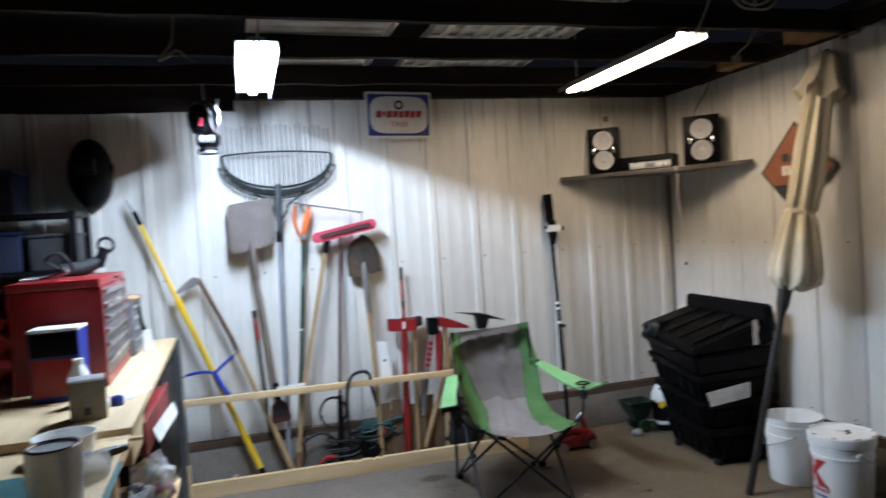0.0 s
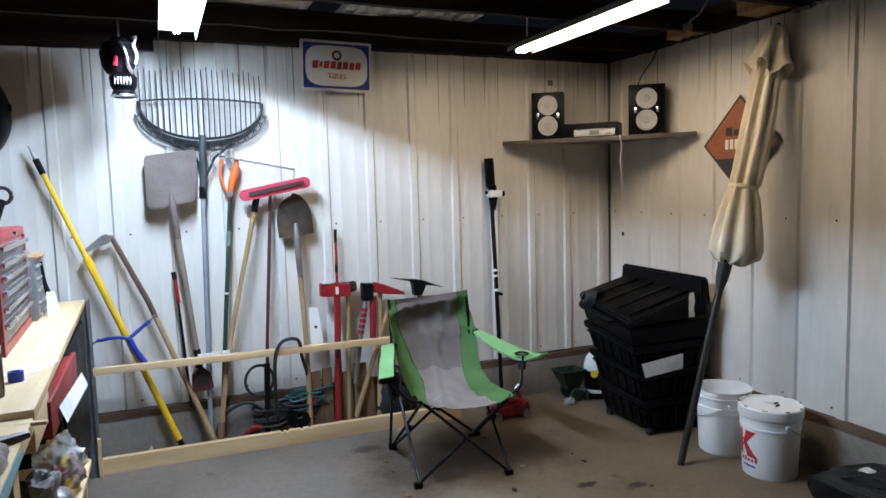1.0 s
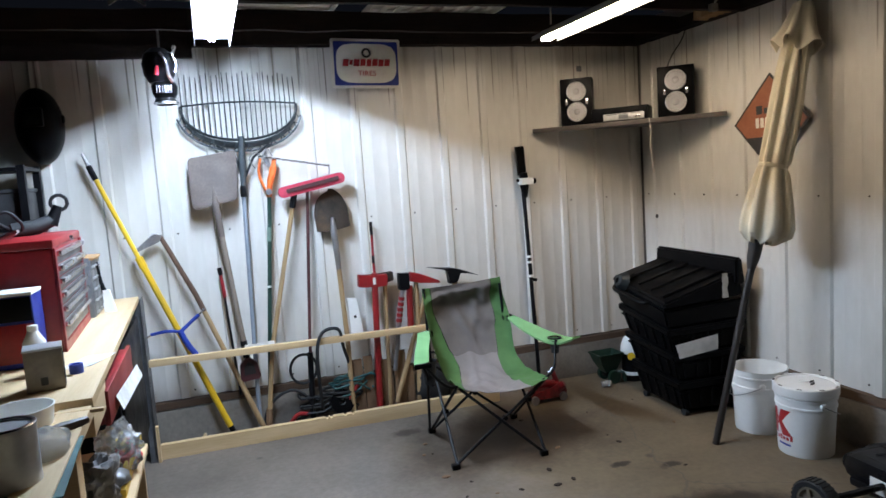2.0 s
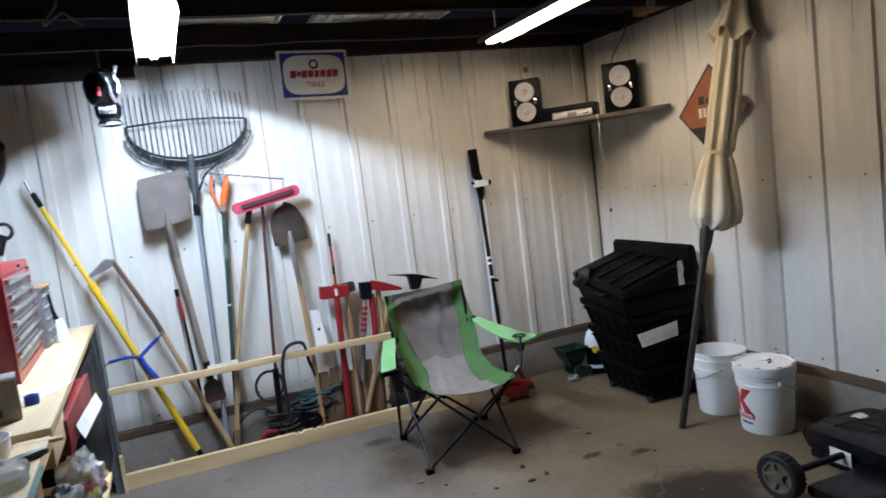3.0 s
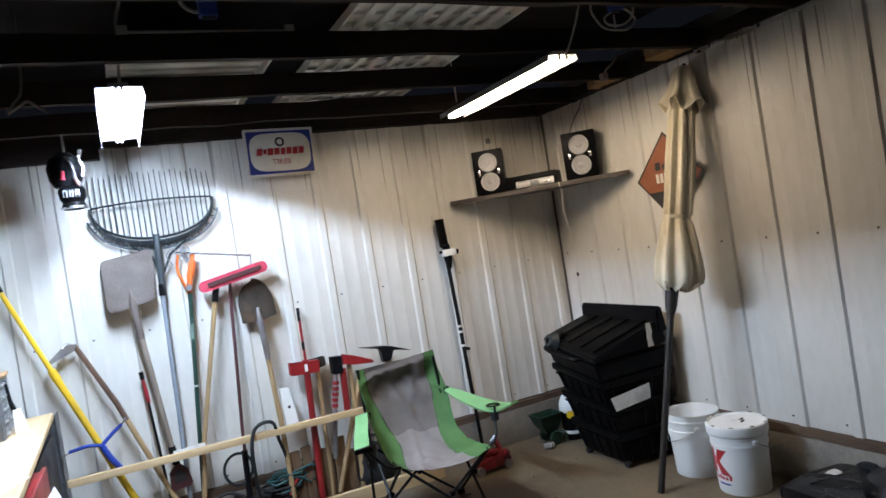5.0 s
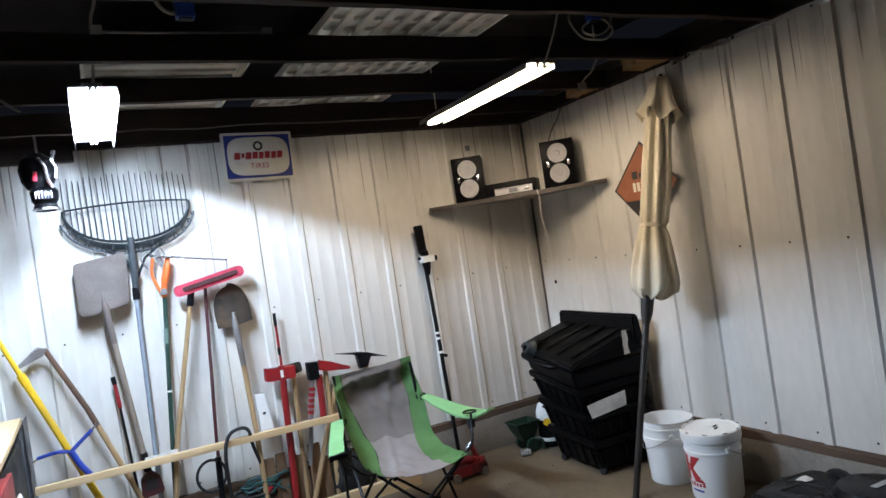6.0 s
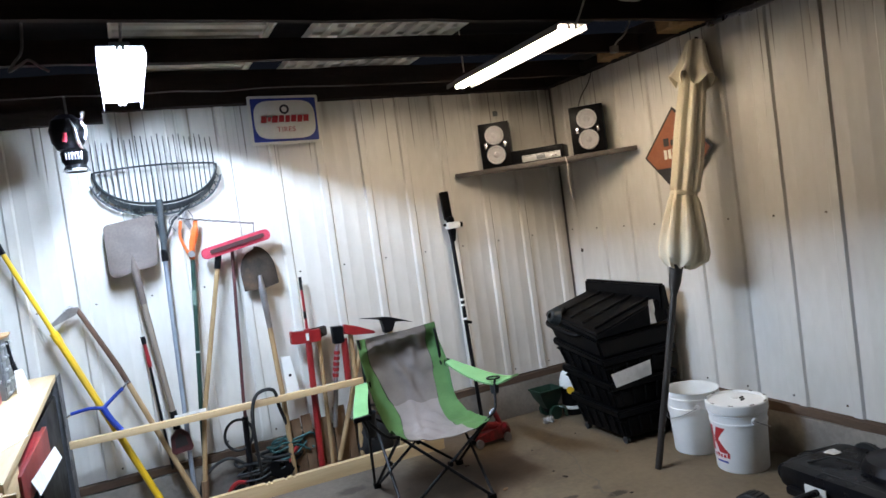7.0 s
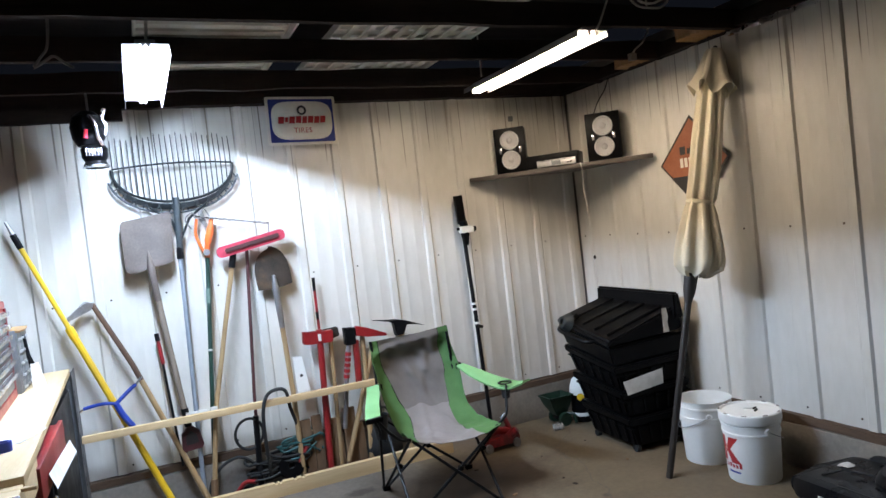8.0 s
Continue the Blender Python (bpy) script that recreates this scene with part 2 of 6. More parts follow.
BLUE = M("blue_strap", (0.015, 0.05, 0.36), (0.012, 0.035, 0.25), rough=0.6, scale=12, fine=120, bump=0.3)
TEAL = M("teal_cord", (0.012, 0.085, 0.085), (0.01, 0.055, 0.058), rough=0.6, scale=12, fine=90, bump=0.1)
WHITE = M("white_plastic", (0.84, 0.83, 0.80), (0.78, 0.77, 0.735), rough=0.42, scale=5, fine=50, bump=0.05, stain=(0.60, 0.57, 0.51))
PAPER = M("white_label", (0.74, 0.73, 0.70), (0.62, 0.61, 0.58), rough=0.8, scale=16, fine=60, bump=0.05, stain=(0.42, 0.41, 0.39))
# one chair fabric in two tones: back painted as shaded, seat as lit
TAUPE_SHADED = M("shaded_taupe_canvas", (0.16, 0.137, 0.127), (0.122, 0.104, 0.096), rough=0.9, scale=7, fine=220, bump=0.35)
TAUPE_LIT = M("lit_taupe_canvas", (0.235, 0.205, 0.195), (0.185, 0.16, 0.152), rough=0.9, scale=7, fine=220, bump=0.35)
# side panels: their shade is put into this darker green
LIME_SHADED = M("shaded_green_canvas", (0.068, 0.160, 0.045), (0.048, 0.118, 0.032), rough=0.85, scale=7, fine=220, bump=0.3)
SLEEVE = M("faded_green_sleeve", (0.16, 0.24, 0.20), (0.12, 0.18, 0.15), rough=0.6, scale=9, fine=60, bump=0.05)
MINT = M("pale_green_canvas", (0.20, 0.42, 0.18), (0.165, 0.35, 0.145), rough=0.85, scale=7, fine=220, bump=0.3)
CANVAS = M("beige_umbrella_canvas", (0.70, 0.64, 0.51), (0.63, 0.57, 0.44), rough=0.9, scale=5, fine=200, bump=0.25, stain=(0.50, 0.42, 0.28))
POLEBROWN = M("dark_bronze_pole", (0.016, 0.012, 0.010), (0.024, 0.018, 0.015), rough=0.5, scale=9, fine=60, bump=0.08)
SHELF = M("shelf_board", (0.16, 0.14, 0.12), (0.10, 0.085, 0.075), rough=0.6, scale=5, fine=60, bump=0.1)
SHELFEDGE = M("dark_shelf_edge", (0.09, 0.075, 0.065), (0.055, 0.045, 0.04), rough=0.6, scale=8, fine=60, bump=0.1)
CONE = M("silver_cone", (0.42, 0.41, 0.42), (0.36, 0.35, 0.36), rough=0.55, metal=0.1, scale=9, fine=60, bump=0.03)
SILVER = M("silver_plastic", (0.55, 0.55, 0.55), (0.45, 0.45, 0.45), rough=0.35, metal=0.4, scale=12, fine=60, bump=0.02)
NAVY = M("sign_blue", (0.018, 0.035, 0.24), (0.014, 0.026, 0.19), rough=0.4, scale=10, fine=50, bump=0.04)
SIGNWHITE = M("sign_cream", (0.74, 0.71, 0.62), (0.66, 0.63, 0.54), rough=0.4, scale=8, fine=50, bump=0.04)
SIGNRED = M("sign_red", (0.44, 0.028, 0.032), (0.36, 0.022, 0.026), rough=0.4, scale=10, fine=50, bump=0.04)
SIGNORANGE = M("sign_orange", (0.30, 0.10, 0.042), (0.24, 0.075, 0.032), rough=0.5, scale=9, fine=50, bump=0.05, stain=(0.22, 0.08, 0.04))
BARBLACK = M("print_black", (0.02, 0.018, 0.018), (0.03, 0.026, 0.025), rough=0.5, scale=10, fine=50, bump=0.02)
BARBLUE = M("print_blue", (0.03, 0.06, 0.32), (0.03, 0.05, 0.27), rough=0.5, scale=10, fine=50, bump=0.02)
FIXTURE = M("grey_enamel_hood", (0.16, 0.16, 0.16), (0.13, 0.13, 0.13), rough=0.4, scale=8, fine=50, bump=0.03)
def thin_shell(m, share):
    """Let a little light soak through a thin white shell."""
    N, L = m.node_tree.nodes, m.node_tree.links
    b, out = N["Principled BSDF"], N["Material Output"]
    tr, mx = N.new("ShaderNodeBsdfTranslucent"), N.new("ShaderNodeMixShader")
    tr.inputs["Color"].default_value = (0.9, 0.9, 0.9, 1)
    mx.inputs[0].default_value = share
    L.new(b.outputs[0], mx.inputs[1])
    L.new(tr.outputs[0], mx.inputs[2])
    L.new(mx.outputs[0], out.inputs["Surface"])


HOODTOP = M("translucent_hood_top", (0.5, 0.5, 0.5), (0.44, 0.44, 0.44), rough=0.4, scale=8, fine=50, bump=0.03)
# added upward leak, in place of unseen hood slots, to brighten the ceiling panels
thin_shell(HOODTOP, 0.22)
DIFFUSER = M("aged_white_panel", (0.82, 0.80, 0.74), (0.72, 0.69, 0.62), rough=0.55, scale=4, fine=40, bump=0.08, stain=(0.36, 0.31, 0.24))
FOIL = M("foil_insulation", (0.72, 0.70, 0.68), (0.55, 0.52, 0.50), rough=0.3, metal=0.9, scale=16, fine=60, bump=0.8)
GREYCORD = M("dusty_grey_cord", (0.16, 0.15, 0.14), (0.11, 0.10, 0.095), rough=0.7, scale=20, fine=120, bump=0.1)
CORD = M("pale_cord", (0.50, 0.47, 0.42), (0.40, 0.37, 0.33), rough=0.7, scale=20, fine=120, bump=0.1)
BLUEBOX = M("blue_outlet_box", (0.03, 0.09, 0.42), (0.025, 0.07, 0.33), rough=0.5, scale=12, fine=60, bump=0.05)
DKGREEN = M("dark_green_enamel", (0.007, 0.028, 0.016), (0.005, 0.018, 0.011), rough=0.45, scale=9, fine=60, bump=0.1)
TEALMAT = M("teal_cutting_mat", (0.025, 0.12, 0.12), (0.02, 0.09, 0.092), rough=0.6, scale=9, fine=60, bump=0.1)
GREYCAB = M("grey_steel_cabinet", (0.19, 0.20, 0.21), (0.14, 0.148, 0.156), rough=0.5, metal=0.2, scale=8, fine=60, bump=0.06)
DRAWERFACE = M("satin_drawer_face", (0.22, 0.22, 0.215), (0.15, 0.15, 0.147), rough=0.45, metal=0.2, scale=8, fine=60, bump=0.05)
GREYBAG = M("grey_poly_bag", (0.20, 0.195, 0.19), (0.12, 0.118, 0.115), rough=0.35, scale=14, fine=60, bump=0.3)
BAG = clear("clear_poly_bag", (0.80, 0.82, 0.84), 0.25)
BEIGEGREY = M("liner_board", (0.20, 0.19, 0.175), (0.15, 0.14, 0.13), rough=0.8, scale=2, fine=30, bump=0.1)


# ---- mesh helpers ----
ORG = {}


def thing(name, at, label, category, group="", kind=""):
    ob = new(name)
    ob.location = at
    ob.empty_display_size = 0.1
    ORG[ob.name] = Vector(at)
    return tagged(ob, label, category, group, kind)


def smooth_by_angle(me, limit=0.6):
    me.polygons.foreach_set("use_smooth", [True] * len(me.polygons))
    b = bmesh.new()
    b.from_mesh(me)
    for e in b.edges:
        e.smooth = len(e.link_faces) == 2 and e.calc_face_angle(0.0) < limit
    b.to_mesh(me)
    b.free()


def part(name, bm, material, parent=None, label="", kind=""):
    """Links a bmesh, given in the world's metres, as one mesh under a thing or a part."""
    me = bpy.data.meshes.new(name)
    org = ORG[parent.name] if parent else Vector((0, 0, 0))
    bmesh.ops.recalc_face_normals(bm, faces=bm.faces)
    bm.transform(Matrix.Translation(-org))
    bm.to_mesh(me)
    bm.free()
    smooth_by_angle(me)
    me.materials.append(material)
    ob = new(name, me)
    if parent:
        ob.parent = parent
    ORG[ob.name] = org
    return tagged(ob, label, kind=kind)


def solo(name, bm, material, label, category, group="", kind=""):
    """A thing of one mesh, with its origin at its lowest middle."""
    zs = [v.co for v in bm.verts]
    at = Vector((sum(c.x for c in zs) / len(zs), sum(c.y for c in zs) / len(zs), min(c.z for c in zs)))
    me = bpy.data.meshes.new(name)
    bmesh.ops.recalc_face_normals(bm, faces=bm.faces)
    bm.transform(Matrix.Translation(-at))
    bm.to_mesh(me)
    bm.free()
    smooth_by_angle(me)
    me.materials.append(material)
    ob = new(name, me)
    ob.location = at
    ORG[ob.name] = at
    return tagged(ob, label, category, group, kind)


def bx(bm, x0, x1, y0, y1, z0, z1, bevel=0.0, m=None):
    mat = Matrix.Translation(((x0 + x1) / 2, (y0 + y1) / 2, (z0 + z1) / 2)) @ Matrix.Diagonal((x1 - x0, y1 - y0, z1 - z0, 1))
    if m is not None:
        mat = m @ mat
    vs = bmesh.ops.create_cube(bm, size=1, matrix=mat)["verts"]
    if bevel:
        es = list({e for v in vs for e in v.link_edges})
        bmesh.ops.bevel(bm, geom=es, offset=bevel, segments=2, affect="EDGES", profile=0.6)
    return bm


def B(*a, **k):
    return bx(bmesh.new(), *a, **k)


def ring(bm, c, u, v, r, n):
    return [bm.verts.new(c + u * (r * math.cos(2 * math.pi * i / n)) + v * (r * math.sin(2 * math.pi * i / n))) for i in range(n)]


def tube(bm, pts, radii, n=10, caps=True):
    """A round bar through points."""
    pts = [Vector(p) for p in pts]
    if isinstance(radii, (int, float)):
        radii = [radii] * len(pts)
    rings, ref = [], None
    for i, p in enumerate(pts):
        d = (pts[min(i + 1, len(pts) - 1)] - pts[max(i - 1, 0)]).normalized()
        if ref is None:
            ref = Vector((1, 0, 0)) if abs(d.x) < 0.8 else Vector((0, 1, 0))
        u = (ref - d * ref.dot(d)).normalized()
        ref = u
        rings.append(ring(bm, p, u, d.cross(u), radii[i], n))
    for a, b in zip(rings, rings[1:]):
        for i in range(n):
            bm.faces.new((a[i], a[(i + 1) % n], b[(i + 1) % n], b[i]))
    if caps:
        bm.faces.new(rings[0])
        bm.faces.new(rings[-1])
    return bm


def T(pts, r, n=10):
    return tube(bmesh.new(), pts, r, n)


def lathe(bm, c, profile, n=32, axis=None):
    """Turns (radius, height) pairs round the axis through c."""
    m = Matrix.Translation(c) @ (axis if axis is not None else Matrix.Identity(4))
    rows = [[bm.verts.new(m @ Vector((max(r, 1e-4) * math.cos(2 * math.pi * i / n), max(r, 1e-4) * math.sin(2 * math.pi * i / n), h))) for i in range(n)] for r, h in profile]
    for a, b in zip(rows, rows[1:]):
        for i in range(n):
            bm.faces.new((a[i], a[(i + 1) % n], b[(i + 1) % n], b[i]))
    return bm


def grid(bm, rows, closed=False):
    vs = [[bm.verts.new(p) for p in r] for r in rows]
    for a, b in zip(vs, vs[1:]):
        k = len(a)
        for i in range(k if closed else k - 1):
            bm.faces.new((a[i], a[(i + 1) % k], b[(i + 1) % k], b[i]))
    return bm


def thick(bm, t):
    bmesh.ops.recalc_face_normals(bm, faces=bm.faces)
    bmesh.ops.solidify(bm, geom=list(bm.faces), thickness=t)
    return bm


def slab(bm, outline, m, t):
    """A flat plate: outline in its own x, y; thickness t along its z; placed by m."""
    lo = [bm.verts.new(m @ Vector((x, y, 0))) for x, y in outline]
    hi = [bm.verts.new(m @ Vector((x, y, t))) for x, y in outline]
    bm.faces.new(lo)
    bm.faces.new(hi[::-1])
    k = len(lo)
    for i in range(k):
        bm.faces.new((lo[i], lo[(i + 1) % k], hi[(i + 1) % k], hi[i]))
    return bm


def curve(pts, n=6):
    """Catmull-Rom points through pts."""
    p = [Vector(q) for q in pts]
    p = [p[0] * 2 - p[1]] + p + [p[-1] * 2 - p[-2]]
    out = []
    for i in range(1, len(p) - 2):
        for k in range(n):
            s = k / n
            a, b, c, d = p[i - 1], p[i], p[i + 1], p[i + 2]
            out.append(0.5 * ((2 * b) + (c - a) * s + (2 * a - 5 * b + 4 * c - d) * s * s + (3 * b - a - 3 * c + d) * s ** 3))
    return out + [p[-2]]


WALL = Matrix(((1, 0, 0, 0), (0, 0, -1, 0), (0, 1, 0, 0), (0, 0, 0, 1)))      # plate upright on the back wall: x along, y up, thickness towards the room


def onwall(x, y, z, turn=0.0, lean=0.0):
    return Matrix.Translation((x, y, z)) @ Matrix.Rotation(radians(lean), 4, "X") @ WALL @ Matrix.Rotation(radians(turn), 4, "Z")


EASTWALL = Matrix(((0, 0, -1, 0), (-1, 0, 0, 0), (0, 1, 0, 0), (0, 0, 0, 1)))  # the same on the side wall: x towards the room's front


def rounded(w, h, r, n=5):
    out = []
    for cx, cy, a0 in ((w / 2 - r, h / 2 - r, 0), (-w / 2 + r, h / 2 - r, 90), (-w / 2 + r, -h / 2 + r, 180), (w / 2 - r, -h / 2 + r, 270)):
        for i in range(n + 1):
            a = radians(a0 + 90 * i / n)
            out.append((cx + r * math.cos(a), cy + r * math.sin(a)))
    return out


# ---- the building ----
X0, Y0 = -6.6, -7.4
WALLTOP, SHEETLOW, RIB = 2.43, 0.30, 0.3048


def profile(u0, u1, first):
    """Rib profile of the steel sheet: (distance along, depth into the room)."""
    pts = set()
    k0 = math.floor((u0 - first) / RIB) - 1
    for k in range(k0, k0 + int((u1 - u0) / RIB) + 4):
        c = first + k * RIB
        for du, dd in ((-0.032, 0.0), (-0.021, 0.013), (0.021, 0.013), (0.032, 0.0)):
            pts.add((round(c + du, 4), dd))
        for mcen in (c + RIB / 3, c + 2 * RIB / 3):
            for du, dd in ((-0.010, 0.0), (-0.004, 0.0009), (0.004, 0.0009), (0.010, 0.0)):
                pts.add((round(mcen + du, 4), dd))
    pts = sorted(p for p in pts if u0 <= p[0] <= u1)
    return [(u0, 0.0)] + pts + [(u1, 0.0)]


def steel_wall(wall, material, start, end, first, place, low=SHEETLOW, top=WALLTOP):
    u, k = start, 0
    while u > end:
        v = max(u - 0.9144, end)
        bm = bmesh.new()
        drop = 0.004 * ((k * 7) % 3)
        zs = (low - drop, 0.9, 1.6, top + 0.02)
        grid(bm, [[place(a, d + 0.0016 * (k % 2), z) for a, d in profile(v - 0.02, u, first)] for z in zs])
        part("steel_sheet", thick(bm, 0.0012), material, wall)
        u, k = v, k + 1


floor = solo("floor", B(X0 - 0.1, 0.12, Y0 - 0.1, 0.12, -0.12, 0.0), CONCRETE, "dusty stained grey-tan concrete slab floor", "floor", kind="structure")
wall_north = solo("wall_north", B(X0, 0.14, 0.02, 0.14, 0.28, WALLTOP + 0.2), BEIGEGREY, "framed back wall clad in cream ribbed steel sheets", "wall", kind="structure")
wall_east = solo("wall_east", B(0.02, 0.14, Y0, 0.02, 0.28, WALLTOP + 0.2), BEIGEGREY, "framed side wall clad in cream ribbed steel sheets", "wall", kind="structure")
wall_west = solo("wall_west", B(X0 - 0.12, X0, Y0, 0.14, 0.0, WALLTOP + 0.4), BEIGEGREY, "plain dull grey wall of the garage", "wall", kind="structure")
wall_south = solo("wall_south", B(X0, 0.14, Y0 - 0.12, Y0, 0.0, WALLTOP + 0.4), BEIGEGREY, "plain dull grey wall of the garage", "wall", kind="structure")
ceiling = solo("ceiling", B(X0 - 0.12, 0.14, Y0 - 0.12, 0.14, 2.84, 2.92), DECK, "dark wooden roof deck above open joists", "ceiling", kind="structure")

solo("curb_north", B(X0, 0.1, -0.045, 0.02, 0.0, 0.245, bevel=0.006), CURB, "rough grey concrete curb under the back wall", "curb", kind="structure")
solo("curb_east", B(-0.045, 0.02, Y0, -0.045, 0.0, 0.245, bevel=0.006), CURB, "rough grey concrete curb under the side wall", "curb", kind="structure")


def rough_beam(x0, x1, y0, y1, z0, z1, along, seed):
    rnd = random.Random(seed)
    bm = bmesh.new()
    n = 26
    rows = []
    for i in range(n + 1):
        s = i / n
        j = [rnd.uniform(-0.006, 0.006) for _ in range(4)]
        if along == "x":
            x = x0 + (x1 - x0) * s
            rows.append([(x, y0 + j[0], z0 + j[1]), (x, y1, z0 + j[1]), (x, y1, z1 + j[2]), (x, y0 + j[3], z1 + j[2])])
        else:
            y = y0 + (y1 - y0) * s
            rows.append([(x0 + j[0], y, z0 + j[1]), (x1, y, z0 + j[1]), (x1, y, z1 + j[2]), (x0 + j[3], y, z1 + j[2])])
    grid(bm, rows, closed=True)
    bm.verts.ensure_lookup_table()
    bm.faces.new(bm.verts[:4])
    bm.faces.new(bm.verts[-4:])
    return bm


solo("sill_north", rough_beam(X0, 0.0, -0.04, 0.019, 0.247, 0.292, "x", 3), SILL, "dark rotting timber sill on the concrete curb", "sill", kind="structure")
solo("sill_east", rough_beam(-0.04, 0.019, Y0, -0.05, 0.247, 0.292, "y", 4), SILL, "dark rotting timber sill on the concrete curb", "sill", kind="structure")
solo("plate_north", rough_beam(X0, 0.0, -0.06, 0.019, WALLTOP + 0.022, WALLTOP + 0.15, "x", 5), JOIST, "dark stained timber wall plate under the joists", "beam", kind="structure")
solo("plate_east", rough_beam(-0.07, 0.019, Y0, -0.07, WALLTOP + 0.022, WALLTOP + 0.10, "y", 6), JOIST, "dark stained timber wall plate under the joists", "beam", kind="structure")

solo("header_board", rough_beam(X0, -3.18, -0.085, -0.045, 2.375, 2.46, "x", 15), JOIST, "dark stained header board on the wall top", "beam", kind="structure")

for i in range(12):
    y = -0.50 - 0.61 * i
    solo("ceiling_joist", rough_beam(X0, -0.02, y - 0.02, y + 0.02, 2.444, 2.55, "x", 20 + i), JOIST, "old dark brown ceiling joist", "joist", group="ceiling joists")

# ---- shop lights ----
def shop_light(x, y0, y1, z, tube_material, label, deep=0.041, r=0.005, up=0.0315, gap=0.0, tilt=0.0):
    """Tube fixture with a white folded hood, lips about height z (tilt: one lip lower than the other), running from y0 to y1."""
    f = thing("shop_light", (x, (y0 + y1) / 2, z), label, "shop light", "hanging shop lights")
    for s in (-1, 1):
        bm = grid(bmesh.new(), [[(x + s * 0.086, y, z + s * tilt), (x + s * 0.0825, y, z + deep - 0.0005)] for y in (y0, y1)])
        part("hood_side", thick(bm, 0.0015), FIXTURE, f, "enamelled steel hood side")
    bm = grid(bmesh.new(), [[(x + a, y, z + deep) for a in (-0.082, 0.0, 0.082)] for y in (y0, y1)])
    part("hood_top", thick(bm, 0.0015), HOODTOP, f, "thin white top of the hood")
    part("ballast_box", B(x - 0.036, x + 0.036, y0 + 0.03, y1 - 0.03, z + deep + 0.006, z + deep + 0.026, bevel=0.004), FIXTURE, f)
    for y in (y0 + 0.003, y1 - 0.003):
        for dx in sorted({-gap, gap}):
            part("lamp_holder", B(x + dx - 0.0065, x + dx + 0.0065, y - 0.008, y + 0.008, z + up - 0.008, z + deep, bevel=0.003), WHITE, f, "white tube socket")
    for dx in sorted({-gap, gap}):
        part("lamp_tube", T([(x + dx, y0 + 0.012, z + up), (x + dx, y1 - 0.012, z + up)], r, 10), tube_material, f, "lit white tube")
    return f


TUBE_A = glow("cool_tube", (0.60, 0.76, 1.0), LAMP_A)
TUBE_B = glow("neutral_tube", (1.0, 0.81, 0.60), LAMP_B)
shop_light(-3.077, -1.68, -0.68, 2.316, TUBE_A, "bright cool white twin-tube shop light on a chain", deep=0.048, r=0.003, up=0.0398, gap=0.010, tilt=0.0052)
shop_light(-1.115, -1.84, -0.62, 2.362, TUBE_B, "white twin-tube shop light hung under the joists", deep=0.028, r=0.011, up=0.010, gap=0.018)


def hanging_cord(pts, r, label, material=CORD):
    return solo("hanging_cord", T(curve(pts, 5), r, 6), material, label, "cord")


hanging_cord([(-3.072, -1.62, 2.388), (-3.066, -1.60, 2.43), (-3.057, -1.60, 2.498), (-3.037, -1.60, 2.535), (-3.050, -1.60, 2.60), (-3.043, -1.60, 2.663), (-3.024, -1.60, 2.73), (-3.03, -1.60, 2.84)], 0.006, "pale twisted chain holding a shop light")
hanging_cord([(-3.072, -0.80, 2.388), (-3.03, -0.80, 2.60), (-3.035, -0.80, 2.84)], 0.005, "pale twisted chain holding a shop light")
hanging_cord([(-1.085, -1.80, 2.392), (-1.052, -1.80, 2.417), (-1.017, -1.80, 2.473), (-0.961, -1.80, 2.587), (-0.921, -1.80, 2.702), (-0.92, -1.80, 2.84)], 0.005, "pale twisted chain holding a shop light")
hanging_cord([(-1.135, -0.75, 2.435), (-1.13, -0.75, 2.84)], 0.005, "pale twisted chain holding a shop light")
hanging_cord([(-0.289, -1.155, 2.457), (-0.267, -1.16, 2.491), (-0.20, -1.155, 2.535), (-0.165, -1.15, 2.58), (-0.136, -1.15, 2.636), (-0.13, -1.15, 2.84)], 0.006, "white cord rising from a wall box")
hanging_cord([(-0.80, -1.76, 2.84), (-0.799, -1.76, 2.724), (-0.831, -1.76, 2.636), (-0.766, -1.76, 2.548), (-0.68, -1.77, 2.530), (-0.596, -1.76, 2.542), (-0.546, -1.76, 2.593), (-0.632, -1.77, 2.645), (-0.752, -1.77, 2.600), (-0.74, -1.77, 2.56), (-0.64, -1.77, 2.56), (-0.56, -1.77, 2.63), (-0.55, -1.77, 2.84)], 0.006, "white electric cable tied in a loop under the joists")
hanging_cord([(-2.82, -1.76, 2.84), (-2.821, -1.75, 2.696), (-2.798, -1.75, 2.641), (-2.753, -1.75, 2.626), (-2.72, -1.75, 2.66)], 0.008, "white electric cable sagging between joists")
hanging_cord([(-3.42, -1.2, 2.84), (-3.42, -1.2, 2.684), (-3.435, -1.2, 2.50), (-3.47, -1.2, 2.44), (-3.495, -1.2, 2.401), (-3.45, -1.2, 2.43), (-3.417, -1.2, 2.448), (-3.38, -1.2, 2.42), (-3.348, -1.2, 2.399)], 0.006, "grey cord looped from the joists", GREYCORD)
hanging_cord([(-0.035, -0.36, 2.19), (-0.04, -0.45, 2.30), (-0.045, -0.56, 2.38), (-0.05, -0.62, 2.46)], 0.004, "thin black speaker wire on the steel wall", RUBBER)
hanging_cord([(-0.375, -0.63, 1.87), (-0.366, -0.634, 1.78), (-0.372, -0.63, 1.70), (-0.360, -0.63, 1.60), (-0.345, -0.62, 1.50)], 0.004, "pale cord hanging off the corner shelf")

